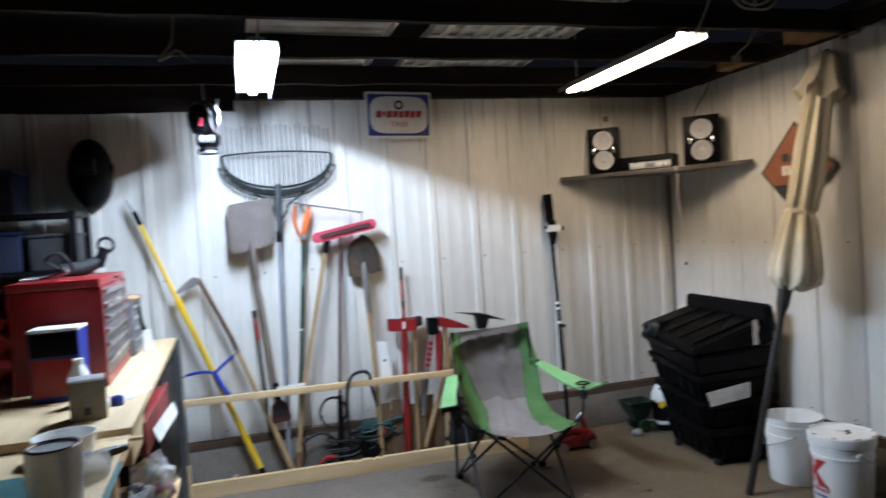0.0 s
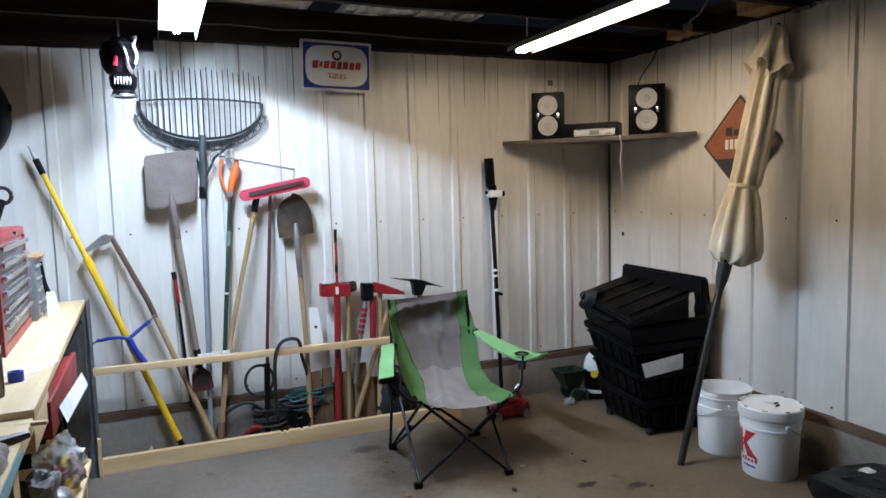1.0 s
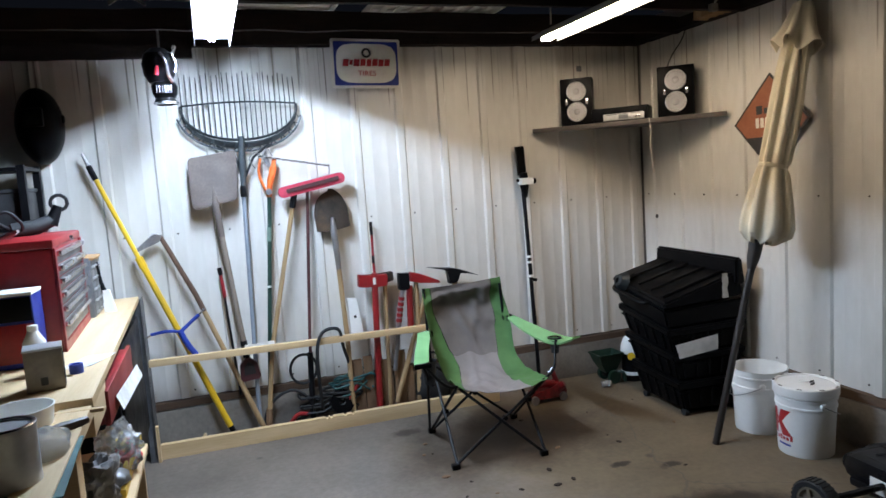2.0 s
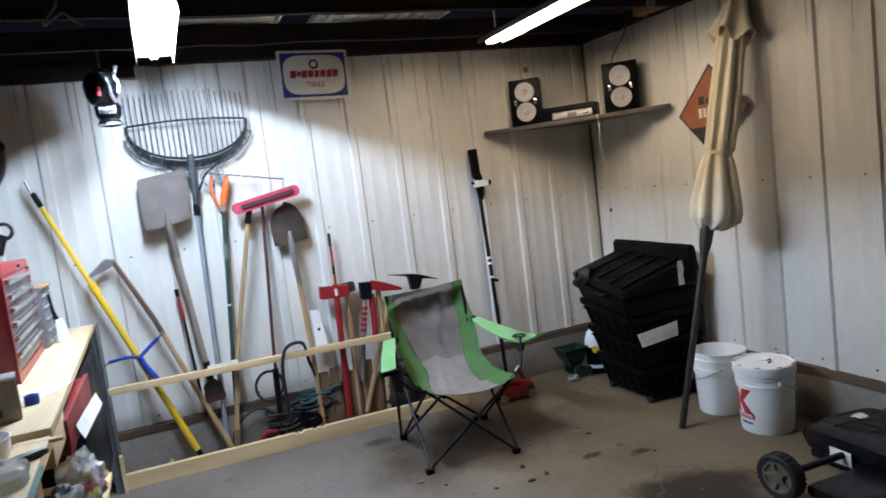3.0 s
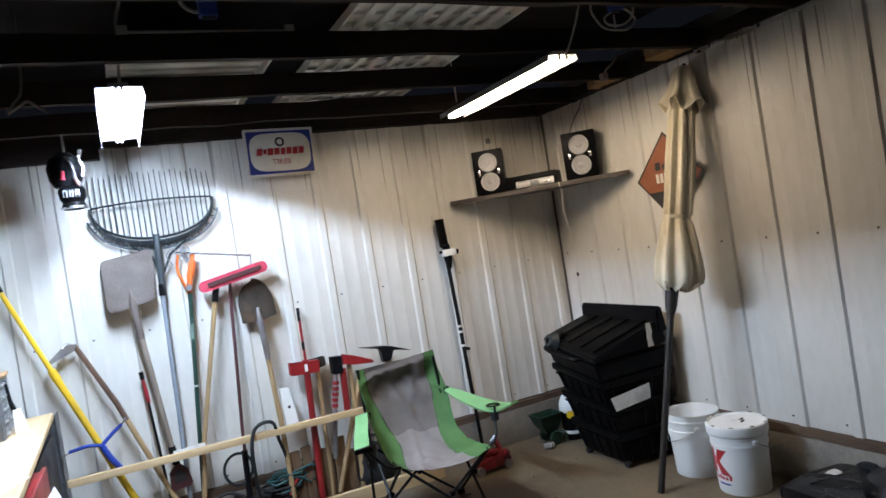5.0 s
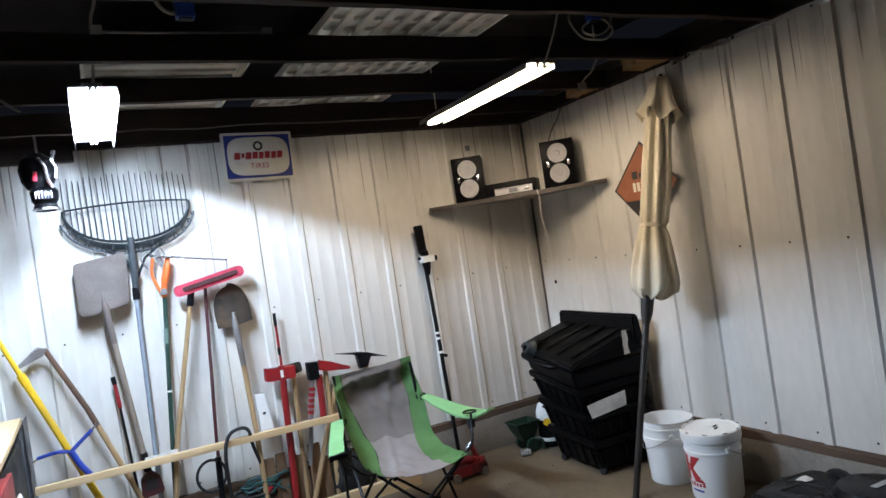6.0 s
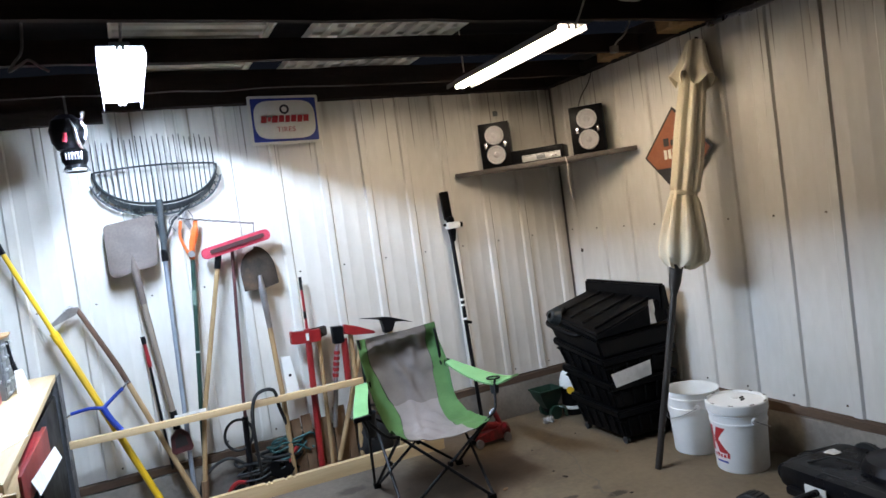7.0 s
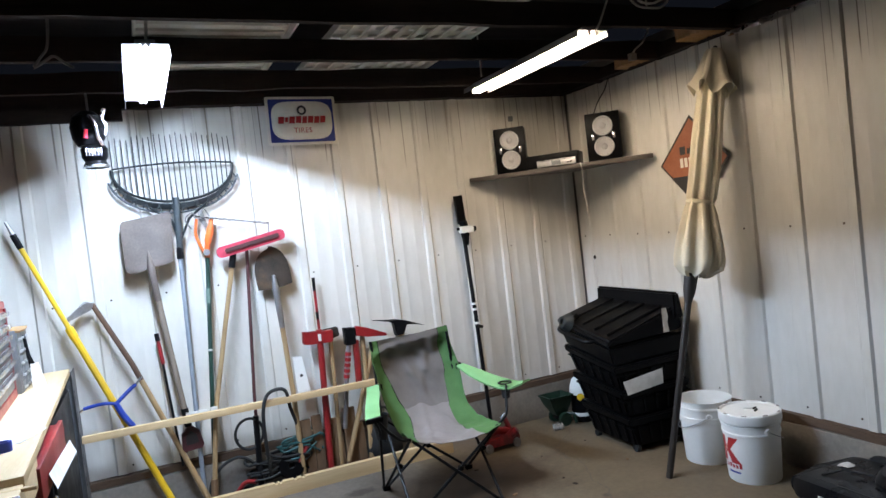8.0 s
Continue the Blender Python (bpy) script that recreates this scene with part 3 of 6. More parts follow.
for at in ((-2.72, -1.765, 2.60), (-0.70, -1.80, 2.62)):
    bm = B(at[0] - 0.035, at[0] + 0.035, at[1] - 0.028, at[1] + 0.028, at[2], at[2] + 0.10, bevel=0.006)
    b = solo("outlet_box", bm, BLUEBOX, "blue plastic electric box on a joist", "outlet box", "outlet boxes")
    part("outlet_plate", B(at[0] - 0.026, at[0] + 0.026, at[1] - 0.02, at[1] + 0.02, at[2] - 0.004, at[2] - 0.001, bevel=0.001), BLACK, b)

# slotted light panels stored on top of the joists
def stored_panel(x0, x1, y0, y1, z, slots, label):
    p = thing("stored_panel", ((x0 + x1) / 2, (y0 + y1) / 2, z), label, "light panel", "panels stored on the joists")
    part("panel_back", B(x0, x1, y0, y1, z + 0.03, z + 0.036), DIFFUSER, p)
    for y in (y0, y1 - 0.012):
        part("panel_rim", B(x0, x1, y, y + 0.012, z, z + 0.03), DIFFUSER, p)
    for x in (x0, x1 - 0.012):
        part("panel_rim", B(x, x + 0.012, y0 + 0.012, y1 - 0.012, z, z + 0.03), DIFFUSER, p)
    if slots == "grid":
        nx, ny = 9, 14
        for i in range(1, nx):
            x = x0 + (x1 - x0) * i / nx
            part("louvre", B(x - 0.018, x + 0.018, y0 + 0.013, y1 - 0.013, z + 0.003, z + 0.012), DIFFUSER, p)
        for j in range(1, ny):
            y = y0 + (y1 - y0) * j / ny
            part("louvre", B(x0 + 0.013, x1 - 0.013, y - 0.014, y + 0.014, z + 0.013, z + 0.028), DIFFUSER, p)
    else:
        ny = 11
        for j in range(1, ny):
            y = y0 + (y1 - y0) * j / ny
            part("louvre", B(x0 + 0.013, x1 - 0.04, y - 0.027, y + 0.027, z + 0.004, z + 0.02), DIFFUSER, p)
    return p


stored_panel(-2.19, -1.38, -2.12, -0.30, 2.557, "grid", "aged white louvred light panel lying on joists")
stored_panel(-3.10, -2.39, -1.36, -0.30, 2.557, "lines", "aged white slotted light panel lying on joists")
rd = thing("conduit_rod", (-2.7, -1.70, 2.553), "thin pale metal rod with end clips on a joist", "rod")
part("rod", T([(-3.03, -1.70, 2.566), (-2.39, -1.70, 2.567)], 0.006, 8), DIFFUSER, rd)
for x in (-3.035, -2.392):
    part("clip", B(x - 0.019, x + 0.019, -1.718, -1.690, 2.552, 2.588, bevel=0.004), DIFFUSER, rd, "pale moulded end clip")
for y0, y1, x0, z0, z1, k in ((-1.09, -0.84, -0.17, 2.452, 2.545, 31), (-1.695, -1.47, -0.24, 2.452, 2.548, 32)):
    solo("roof_board", rough_beam(x0, -0.073, y0, y1, z0, z1, "y", k), RAWEDGE, "raw brown timber block between the joists", "board", "board ends")
solo("wall_box", B(-0.310, -0.265, -1.170, -1.133, 2.425, 2.470, bevel=0.006), CURB, "small dusty grey electric box on a joist", "outlet box")
bm = bmesh.new()
rnd = random.Random(9)
grid(bm, [[(-0.046 - 0.014 * rnd.random(), -1.66 - 0.05 * i, 2.420 + h + rnd.uniform(-0.006, 0.006)) for h in (0.0, 0.015, 0.028)] for i in range(24)])
solo("foil_strip", thick(bm, 0.001), FOIL, "crumpled silver foil strip along the wall plate", "foil")

# ---- sign boards ----
def tyre_sign():
    cx, cz, w, h = -2.121, 2.332, 0.458, 0.312
    s = thing("tin_sign", (cx, -0.03, cz - h / 2), "white and blue embossed tin sign with red wordmark", "sign")
    y = -0.068
    turn = -1.2

    def pl(name, outline, yy, material, dx=0.0, dz=0.0, t=0.003, label=""):
        part(name, slab(bmesh.new(), outline, onwall(cx, yy, cz, turn) @ Matrix.Translation((dx, dz, 0)), t), material, s, label)
    pl("rim", rounded(w, h, 0.012), y, SIGNWHITE, t=0.006)
    pl("blue_field", rounded(w - 0.036, h - 0.034, 0.008), y - 0.0065, NAVY)
    out = []
    for i in range(48):
        a = 2 * math.pi * i / 48
        c, sn = math.cos(a), math.sin(a)
        out.append((0.198 * math.copysign(abs(c) ** 0.42, c), 0.124 * math.copysign(abs(sn) ** 0.62, sn)))
    pl("white_field", out, y - 0.010, SIGNWHITE)
    bm = bmesh.new()
    m = onwall(cx, y - 0.0135, cz, turn) @ Matrix.Translation((0, 0.066, 0))
    lathe(bm, (0, 0, 0), [(0.018, 0), (0.018, 0.003), (0.031, 0.003), (0.031, 0), (0.018, 0)], 24, m)
    part("tyre_mark", bm, BARBLACK, s, "small black tyre ring")
    word = [0.036, 0.020, 0.036, 0.034, 0.030, 0.034, 0.032, 0.034]
    x = -0.158
    for i, ww in enumerate(word):
        hh = 0.044 if i != 1 else 0.03
        pl("wordmark_bar", [(x, -hh / 2), (x + ww, -hh / 2), (x + ww + 0.006, hh / 2), (x + 0.006, hh / 2)], y - 0.0135, SIGNRED, dz=0.004 + 0.002 * (i % 2), t=0.002)
        x += ww + 0.0075
    cu = bpy.data.curves.new("small_word", "FONT")
    cu.body, cu.size, cu.align_x, cu.align_y, cu.extrude, cu.space_character = "TIRES", 0.046, "CENTER", "CENTER", 0.001, 1.1
    text = bpy.data.objects.new("small_word", cu)
    me = bpy.data.meshes.new_from_object(text)
    bpy.data.objects.remove(text)
    bm = bmesh.new()
    bm.from_mesh(me)
    bm.transform(onwall(cx, y - 0.0135, cz, turn) @ Matrix.Translation((0, -0.064, 0.001)))
    part("small_word", bm, SIGNRED, s, "small red word printed on the sign")


tyre_sign()


def diamond_sign():
    cy, cz, r = -1.300, 1.765, 0.285
    s = thing("diamond_sign", (-0.03, cy, cz - r), "rusty orange diamond warning sign with black border", "sign")

    def pl(name, outline, depth, material, t=0.002):
        part(name, slab(bmesh.new(), outline, Matrix.Translation((-0.024 - depth, cy, cz)) @ EASTWALL, t), material, s)
    pl("black_border", [(r, 0), (0, r), (-r, 0), (0, -r)], 0.0, BARBLACK)
    q = r - 0.02
    pl("orange_field", [(q, 0.0), (0, q), (-q, 0), (-q + 0.085, -0.085), (q - 0.085, -0.085)], 0.0025, SIGNORANGE)
    for x0, x1, z0, z1 in ((-0.10, -0.055, 0.05, 0.10), (-0.04, 0.0, 0.05, 0.085), (0.01, 0.05, 0.05, 0.085), (0.06, 0.10, 0.05, 0.085)):
        pl("lettering_bar", [(x0, z0), (x1, z0), (x1, z1), (x0, z1)], 0.005, BARBLACK)
    for i in range(6):
        x0 = -0.105 + 0.036 * i
        pl("lettering_bar", [(x0, -0.03), (x0 + 0.024, -0.03), (x0 + 0.024, 0.028), (x0, 0.028)], 0.005, SIGNWHITE)


diamond_sign()

# ---- corner shelf with the stereo ----
shelf = thing("corner_shelf", (-0.3, -0.3, 1.84), "thin triangular wooden corner shelf with dark edge", "shelf")
part("board", slab(bmesh.new(), [(-0.92, -0.025), (-0.025, -0.025), (-0.025, -0.955)], Matrix.Translation((0, 0, 1.845)), 0.018), SHELF, shelf)
ux, uy = 0.895, -0.93
ul = math.hypot(ux, uy)
em = Matrix.Translation((-0.925, -0.03, 1.835)) @ Matrix.Rotation(math.atan2(uy, ux), 4, "Z")
part("front_edge", B(0, ul, -0.014, -0.001, 0, 0.03, bevel=0.003, m=em), SHELFEDGE, shelf, "dark worn front edge strip")


def loudspeaker(x, y, z, turn, w, h, d):
    m = Matrix.Translation((x, y, z)) @ Matrix.Rotation(radians(turn), 4, "Z")
    s = thing("loudspeaker", (x, y, z), "small black bookshelf loudspeaker with silver cones", "loudspeaker", "stereo loudspeakers")
    part("cabinet", B(-w / 2, w / 2, 0, d, 0, h, bevel=0.006, m=m), BLACK, s)
    face = m @ Matrix.Rotation(radians(90), 4, "X")
    for zz in (0.29 * h, 0.72 * h):
        r = 0.068
        part("surround", lathe(bmesh.new(), (0, 0, 0), [(r, 0.0), (r, 0.008), (r - 0.006, 0.012), (r - 0.012, 0.006)], 28, face @ Matrix.Translation((0, zz, 0.0))), SILVER, s)
        part("cone", lathe(bmesh.new(), (0, 0, 0), [(r - 0.0125, 0.006), (0.022, 0.002), (0.020, 0.008), (0.010, 0.013), (0.0, 0.014)], 28, face @ Matrix.Translation((0, zz, 0.0))), CONE, s, "pale silver speaker cone")
    for sx in (-1, 1):
        part("trim_clip", B(sx * 0.070 - 0.009, sx * 0.070 + 0.009, -0.007, -0.001, 0.44 * h, 0.56 * h, bevel=0.002, m=m), CHROME, s, "shiny chrome trim clip")


loudspeaker(-0.667, -0.212, 1.8655, -35, 0.222, 0.328, 0.19)
loudspeaker(-0.200, -0.685, 1.8655, -40, 0.232, 0.330, 0.15)
m = Matrix.Translation((-0.475, -0.400, 1.8655)) @ Matrix.Rotation(radians(-46), 4, "Z")
st = thing("stereo_receiver", (-0.475, -0.40, 1.8655), "black stereo receiver with a silver front panel", "stereo")
part("case", B(-0.165, 0.21, 0.0, 0.2, 0.008, 0.100, bevel=0.004, m=m), BLACK, st)
part("front_panel", B(-0.085, 0.190, -0.010, -0.001, 0.010, 0.056, bevel=0.003, m=m), SILVER, st, "silver front panel")
part("display", B(0.02, 0.085, -0.013, -0.0105, 0.018, 0.046, bevel=0.002, m=m), GREYCAB, st, "dark display window")
part("slot", B(-0.065, 0.175, -0.0125, -0.0105, 0.049, 0.052, m=m), BLACK, st)
for i in range(3):
    part("button", B(0.105 + 0.022 * i, 0.120 + 0.022 * i, -0.0135, -0.0105, 0.022, 0.034, bevel=0.001, m=m), CHROME, st)
for sx in (-0.14, 0.14):
    for sy in (0.02, 0.18):
        part("foot", B(sx - 0.012, sx + 0.012, sy - 0.012, sy + 0.012, 0.0, 0.008, m=m), RUBBER, st)
bm = B(-0.215, -0.172, 0.02, 0.16, 0.0, 0.115, bevel=0.005, m=m)
solo("media_box", bm, BLACK, "small black plastic media box beside the stereo", "media box")

# ---- long tools against the back wall ----
TL = "tools leaning on the back wall"


def leaf_fork():
    """Wide basket fork hung tines up on the wall."""
    cx = -2.935
    f = thing("basket_fork", (cx, -0.06, 0.55), "wide dark basket fork with many thin tines", "fork", TL)

    def yb(x):
        return -0.045 - 0.035 * (1 - ((x - cx) / 0.34) ** 2)

    def zlow(x):
        q = max(0.0, 1 - ((x - cx) / 0.345) ** 2)
        return 2.095 - 0.215 * q ** 0.55
    n = 23
    for i in range(n):
        x = cx - 0.335 + 0.67 * i / (n - 1)
        top = 2.265 + 0.012 * math.sin(i * 1.7) + 0.02 * (1 - ((x - cx) / 0.34) ** 2)
        part("tine", T([(x, yb(x) + 0.004, zlow(x)), (x, yb(x) - 0.015, (zlow(x) + top) / 2), (x, yb(x) + 0.010, top)], [0.0035, 0.0035, 0.0025], 6), DARKSTEEL, f)
    part("cross_bar", T([(cx + s * 0.34, yb(cx + s * 0.34) - 0.012, 2.095 + 0.014 * (1 - s * s)) for s in [k / 8 - 1 for k in range(17)]], 0.0055, 8), DARKSTEEL, f)
    part("basket_rim", T([(cx + 0.345 * math.sin(a), yb(cx + 0.34 * math.sin(a)), 2.095 - 0.215 * max(0, math.cos(a)) ** 0.9) for a in [radians(-90 + 180 * k / 30) for k in range(31)]], 0.0085, 8), DARKSTEEL, f)
    bm = bmesh.new()
    rows = []
    for k in range(31):
        a = radians(-84 + 168 * k / 30)
        x = cx + 0.345 * math.sin(a)
        z = 2.09 - 0.218 * max(0, math.cos(a)) ** 0.9
        rows.append([(x, yb(x) - 0.002, z - 0.006), (x * 0.995 + cx * 0.005, yb(x) + 0.012, z - 0.018 - 0.008 * math.cos(a)), (x * 0.985 + cx * 0.015, -0.034, z - 0.032 - 0.008 * math.cos(a))])
    grid(bm, rows)
    part("basket_back", thick(bm, 0.003), BASKET, f, "grey moulded basket lip")
    def outer(a):
        x = cx + 0.372 * math.sin(a)
        return Vector((x, -0.05, 2.075 - 0.262 * max(0, math.cos(a)) ** 0.9))

    part("outer_rim", T([outer(radians(-80 + 160 * k / 28)) for k in range(29)], 0.0065, 8), BASKET, f, "grey outer rim of the basket")
    for k in range(26):
        a, b = radians(-75 + 6 * k), radians(-75 + 6 * k + (4 if k % 2 else -4))
        x = cx + 0.345 * math.sin(b)
        part("basket_strut", T([outer(a), (x, yb(x) + 0.002, 2.084 - 0.218 * max(0, math.cos(b)) ** 0.9)], 0.0042, 6), BASKET, f)
    part("socket", T([(cx - 0.012, -0.085, 1.90), (cx - 0.018, -0.09, 1.74), (cx - 0.026, -0.085, 1.545)], [0.020, 0.021, 0.017], 12), BASKET, f)
    part("ferrule", T([(cx - 0.026, -0.085, 1.60), (cx - 0.029, -0.085, 1.53)], 0.020, 12), BLACKTUBE, f)
    for s in (-1, 1):
        part("brace", T([(cx + s * 0.16, -0.06, 1.855), (cx + s * 0.05, -0.075, 1.77), (cx - 0.02, -0.085, 1.63)], 0.008, 8), DARKSTEEL, f)
    part("handle", T([(cx - 0.029, -0.085, 1.54), (cx - 0.06, -0.10, 0.30), (cx - 0.065, -0.11, 0.03)], 0.0135, 10), GREYPOLE, f, "grey fibreglass handle")


leaf_fork()


def square_shovel():
    s = thing("grain_shovel", (-3.05, -0.11, 0.25), "square grey aluminium shovel, blade up, wooden handle", "shovel", TL)
    rows = []
    for v in (0.0, 0.012, 0.035, 0.07, 0.12, 0.2, 0.35, 0.5, 0.65, 0.8, 0.92, 0.97, 1.0):
        hw = 0.132 + 0.012 * v
        if v < 0.12:
            hw -= 0.040 * (1 - math.sqrt(1 - ((0.12 - v) / 0.12) ** 2))      # rounded shoulders
        if v > 0.92:
            hw -= 0.016 * ((v - 0.92) / 0.08) ** 2
        z = 1.490 + 0.312 * v
        row = []
        for k in range(17):
            u = k / 8 - 1
            notch = 0.020 * math.exp(-(u / 0.30) ** 2) * max(0.0, 1 - v / 0.2)
            dish = 0.026 * (1 - u * u) * (1 - 0.7 * v)
            row.append((-3.132 + hw * u + 0.010 * (v - 0.5), -0.100 - dish - 0.03 * (1 - v) + 0.02 * v, z + notch + 0.018 * u))
        rows.append(row)
    part("blade", thick(grid(bmesh.new(), rows), 0.003), ALU, s, "grey worn aluminium blade")
    part("socket", T([(-3.140, -0.143, 1.60), (-3.135, -0.150, 1.51), (-3.118, -0.135, 1.30)], [0.003, 0.021, 0.019], 12), ALU, s)
    part("handle", T([(-3.119, -0.135, 1.32), (-3.045, -0.12, 0.56)], 0.0165, 10), ASH_GREY, s)
    part("grip_collar", T([(-3.053, -0.12, 0.64), (-3.043, -0.12, 0.53)], 0.021, 10), BLACKTUBE, s)
    part("grip", slab(bmesh.new(), [(0.0, 0.06), (0.052, 0.01), (0.062, -0.075), (0.05, -0.095), (-0.05, -0.095), (-0.062, -0.075), (-0.052, 0.01)], onwall(-3.035, -0.105, 0.48, 4), 0.03), DARKRED, s, "dark red D-shaped grip")
    part("grip_hole", slab(bmesh.new(), [(0.0, 0.022), (0.03, -0.005), (0.036, -0.058), (-0.036, -0.058), (-0.03, -0.005)], onwall(-3.035, -0.1365, 0.48, 4), 0.002), BARBLACK, s)


square_shovel()


def green_trimmer():
    s = thing("pole_lopper", (-2.88, -0.10, 0.03), "dark green pole lopper with an orange head", "pole lopper", TL)
    part("pole", T([(-2.808, -0.07, 1.53), (-2.895, -0.115, 0.60), (-2.94, -0.125, 0.05)], 0.013, 10), GREENPOLE, s)
    part("collar", T([(-2.828, -0.08, 1.33), (-2.836, -0.084, 1.24)], 0.0145, 10), SLEEVE, s, "pale green sleeve")
    for z in (0.95, 0.78, 0.66):
        c = -2.86 - 0.093 * (0.95 - z)
        part("tape_band", T([(c, -0.099, z + 0.012), (c - 0.001, -0.100, z)], 0.0142, 10), PAPER, s)
    part("head", T(curve([(-2.81, -0.07, 1.52), (-2.80, -0.08, 1.60), (-2.775, -0.08, 1.68), (-2.76, -0.075, 1.75)], 4), [0.017] * 5 + [0.022] * 5 + [0.014] * 3, 10), ORANGE, s, "orange plastic cutter head")
    part("lever", T(curve([(-2.825, -0.085, 1.55), (-2.86, -0.085, 1.66), (-2.845, -0.08, 1.76)], 4), 0.009, 8), ORANGE, s)
    part("pulley", lathe(bmesh.new(), (-2.812, -0.092, 1.552), [(0.0, 0), (0.02, 0.0), (0.02, 0.012), (0.0, 0.012)], 16, Matrix.Rotation(radians(90), 4, "X")), STEEL, s)
    part("blade", slab(bmesh.new(), [(0, 0), (0.02, 0.01), (0.035, 0.10), (0.01, 0.13), (-0.008, 0.06)], onwall(-2.80, -0.065, 1.70, 20), 0.003), STEEL, s)


green_trimmer()


def push_broom():
    s = thing("push_broom", (-2.93, -0.12, 0.02), "push broom with red bristle head and wooden handle", "broom", TL)
    m = onwall(-2.548, -0.10, 1.575, 11)
    part("bristles", slab(bmesh.new(), rounded(0.425, 0.068, 0.03), m, 0.055), REDBRUSH, s, "worn red bristle strip")
    part("block", slab(bmesh.new(), rounded(0.34, 0.026, 0.012), onwall(-2.545, -0.157, 1.578, 11), 0.012), DARKRED, s)
    part("socket", T([(-2.655, -0.12, 1.55), (-2.68, -0.12, 1.44)], 0.020, 10), BLACKTUBE, s)
    part("handle", T([(-2.675, -0.12, 1.46), (-2.885, -0.125, 0.56), (-2.94, -0.13, 0.13)], 0.0145, 10), ASH, s)
    part("end_cap", T([(-2.936, -0.13, 0.18), (-2.95, -0.13, 0.02)], 0.021, 10), OLDBOARD, s)


push_broom()
rod = thing("steel_rod", (-2.65, -0.11, 0.02), "thin dark red steel bar", "bar", TL)
part("shaft", T([(-2.565, -0.06, 1.60), (-2.64, -0.10, 0.62), (-2.668, -0.12, 0.02)], 0.0105, 8), DARKRED, rod)
part("collar", T([(-2.648, -0.105, 0.50), (-2.668, -0.12, 0.03)], 0.019, 8), BLACKTUBE, rod)


def round_shovel():
    s = thing("round_point_shovel", (-2.40, -0.12, 0.02), "rusty round-point shovel, blade up, ash handle", "shovel", TL)
    cx = -2.437
    rows = []
    for v in (0.0, 0.03, 0.12, 0.25, 0.4, 0.52, 0.64, 0.75, 0.84, 0.91, 0.96, 0.99, 1.0):
        z = 1.272 + 0.262 * v
        hw = 0.108 * (math.sqrt(max(0.0, 1 - ((v - 0.40) / 0.60) ** 2)) if v > 0.40 else 1 - 0.03 * (0.4 - v)) + 0.003
        rows.append([(cx + hw * u + 0.016 * (1 - v), -0.075 - 0.03 * (1 - u * u) * (1 - v) + 0.03 * v, z + 0.010 * abs(u) * (v < 0.05) + 0.012 * u) for u in [k / 6 - 1 for k in range(13)]])
    part("blade", thick(grid(bmesh.new(), rows), 0.0025), RUSTY, s, "dark rusty steel blade")
    part("socket", T([(cx + 0.006, -0.105, 1.36), (cx + 0.008, -0.11, 1.27), (cx + 0.02, -0.11, 1.02)], [0.010, 0.022, 0.0175], 12), STEEL, s)
    part("handle", T([(cx + 0.019, -0.11, 1.04), (cx + 0.035, -0.12, 0.6), (cx + 0.038, -0.13, 0.03)], 0.0165, 10), ASH, s)


round_shovel()


def headed(name, label, category, hx, hz, hw, hh, hmat, pts, r, pmat, turn=0.0, shape=None, y=-0.10, hlabel=""):
    s = thing(name, (pts[-1][0], pts[-1][1], pts[-1][2]), label, category, TL)
    outline = shape or [(-hw / 2, -hh / 2), (-hw / 2 + 0.03, -hh / 2 - 0.004), (hw / 2 - 0.03, -hh / 2 - 0.004), (hw / 2, -hh / 2), (hw / 2, hh / 2), (-hw / 2 + 0.05, hh / 2 - 0.006), (-hw / 2, hh / 2 + 0.006)]
    bm = slab(bmesh.new(), outline, onwall(hx, y, hz, turn), 0.05)
    bmesh.ops.bevel(bm, geom=list(bm.edges), offset=0.005, segments=2, affect="EDGES")
    part("head", bm, hmat, s, hlabel)
    part("handle", T(pts, r, 10), pmat, s)
    return s


mw = headed("splitting_maul", "red splitting maul standing head up", "maul", -2.205, 0.925, 0.195, 0.076, RED, [(-2.190, -0.128, 0.97), (-2.208, -0.13, 0.45), (-2.222, -0.13, 0.02)], 0.021, RED, -3)
part("label", B(-2.208, -2.190, -0.159, -0.1505, 0.90, 0.945), PAPER, mw, "small white sticker")
headed("sledge_hammer", "small sledge hammer with a wooden handle", "hammer", -2.115, 0.93, 0.12, 0.06, RUSTY, [(-2.11, -0.08, 0.93), (-2.125, -0.09, 0.5), (-2.14, -0.10, 0.02)], 0.014, ASH, 4, y=-0.055)
bar = thing("breaker_bar", (-2.17, -0.06, 0.9), "slim red and black bar behind the maul", "bar", TL)
part("shaft", T([(-2.172, -0.06, 1.30), (-2.178, -0.07, 0.4), (-2.18, -0.08, 0.02)], 0.009, 8), RED, bar)
part("tip", T([(-2.172, -0.06, 1.305), (-2.174, -0.061, 1.22)], 0.0105, 8), BLACKTUBE, bar)
part("band", T([(-2.175, -0.064, 1.08), (-2.176, -0.065, 1.03)], 0.0105, 8), BLACKTUBE, bar)
ax = headed("felling_axe", "axe with a black head and red grip", "axe", -1.995, 0.895, 0.075, 0.11, BLACKTUBE, [(-1.985, -0.125, 0.93), (-2.03, -0.13, 0.72), (-2.10, -0.135, 0.30)], 0.015, STEEL, 0)
for i in range(5):
    z = 0.79 - 0.036 * i
    part("grip_ring", T([(-2.015 - 0.2 * (0.79 - z), -0.128, z), (-2.019 - 0.2 * (0.79 - z), -0.128, z - 0.022)], 0.021, 10), RED, ax, "red rubber grip ring")
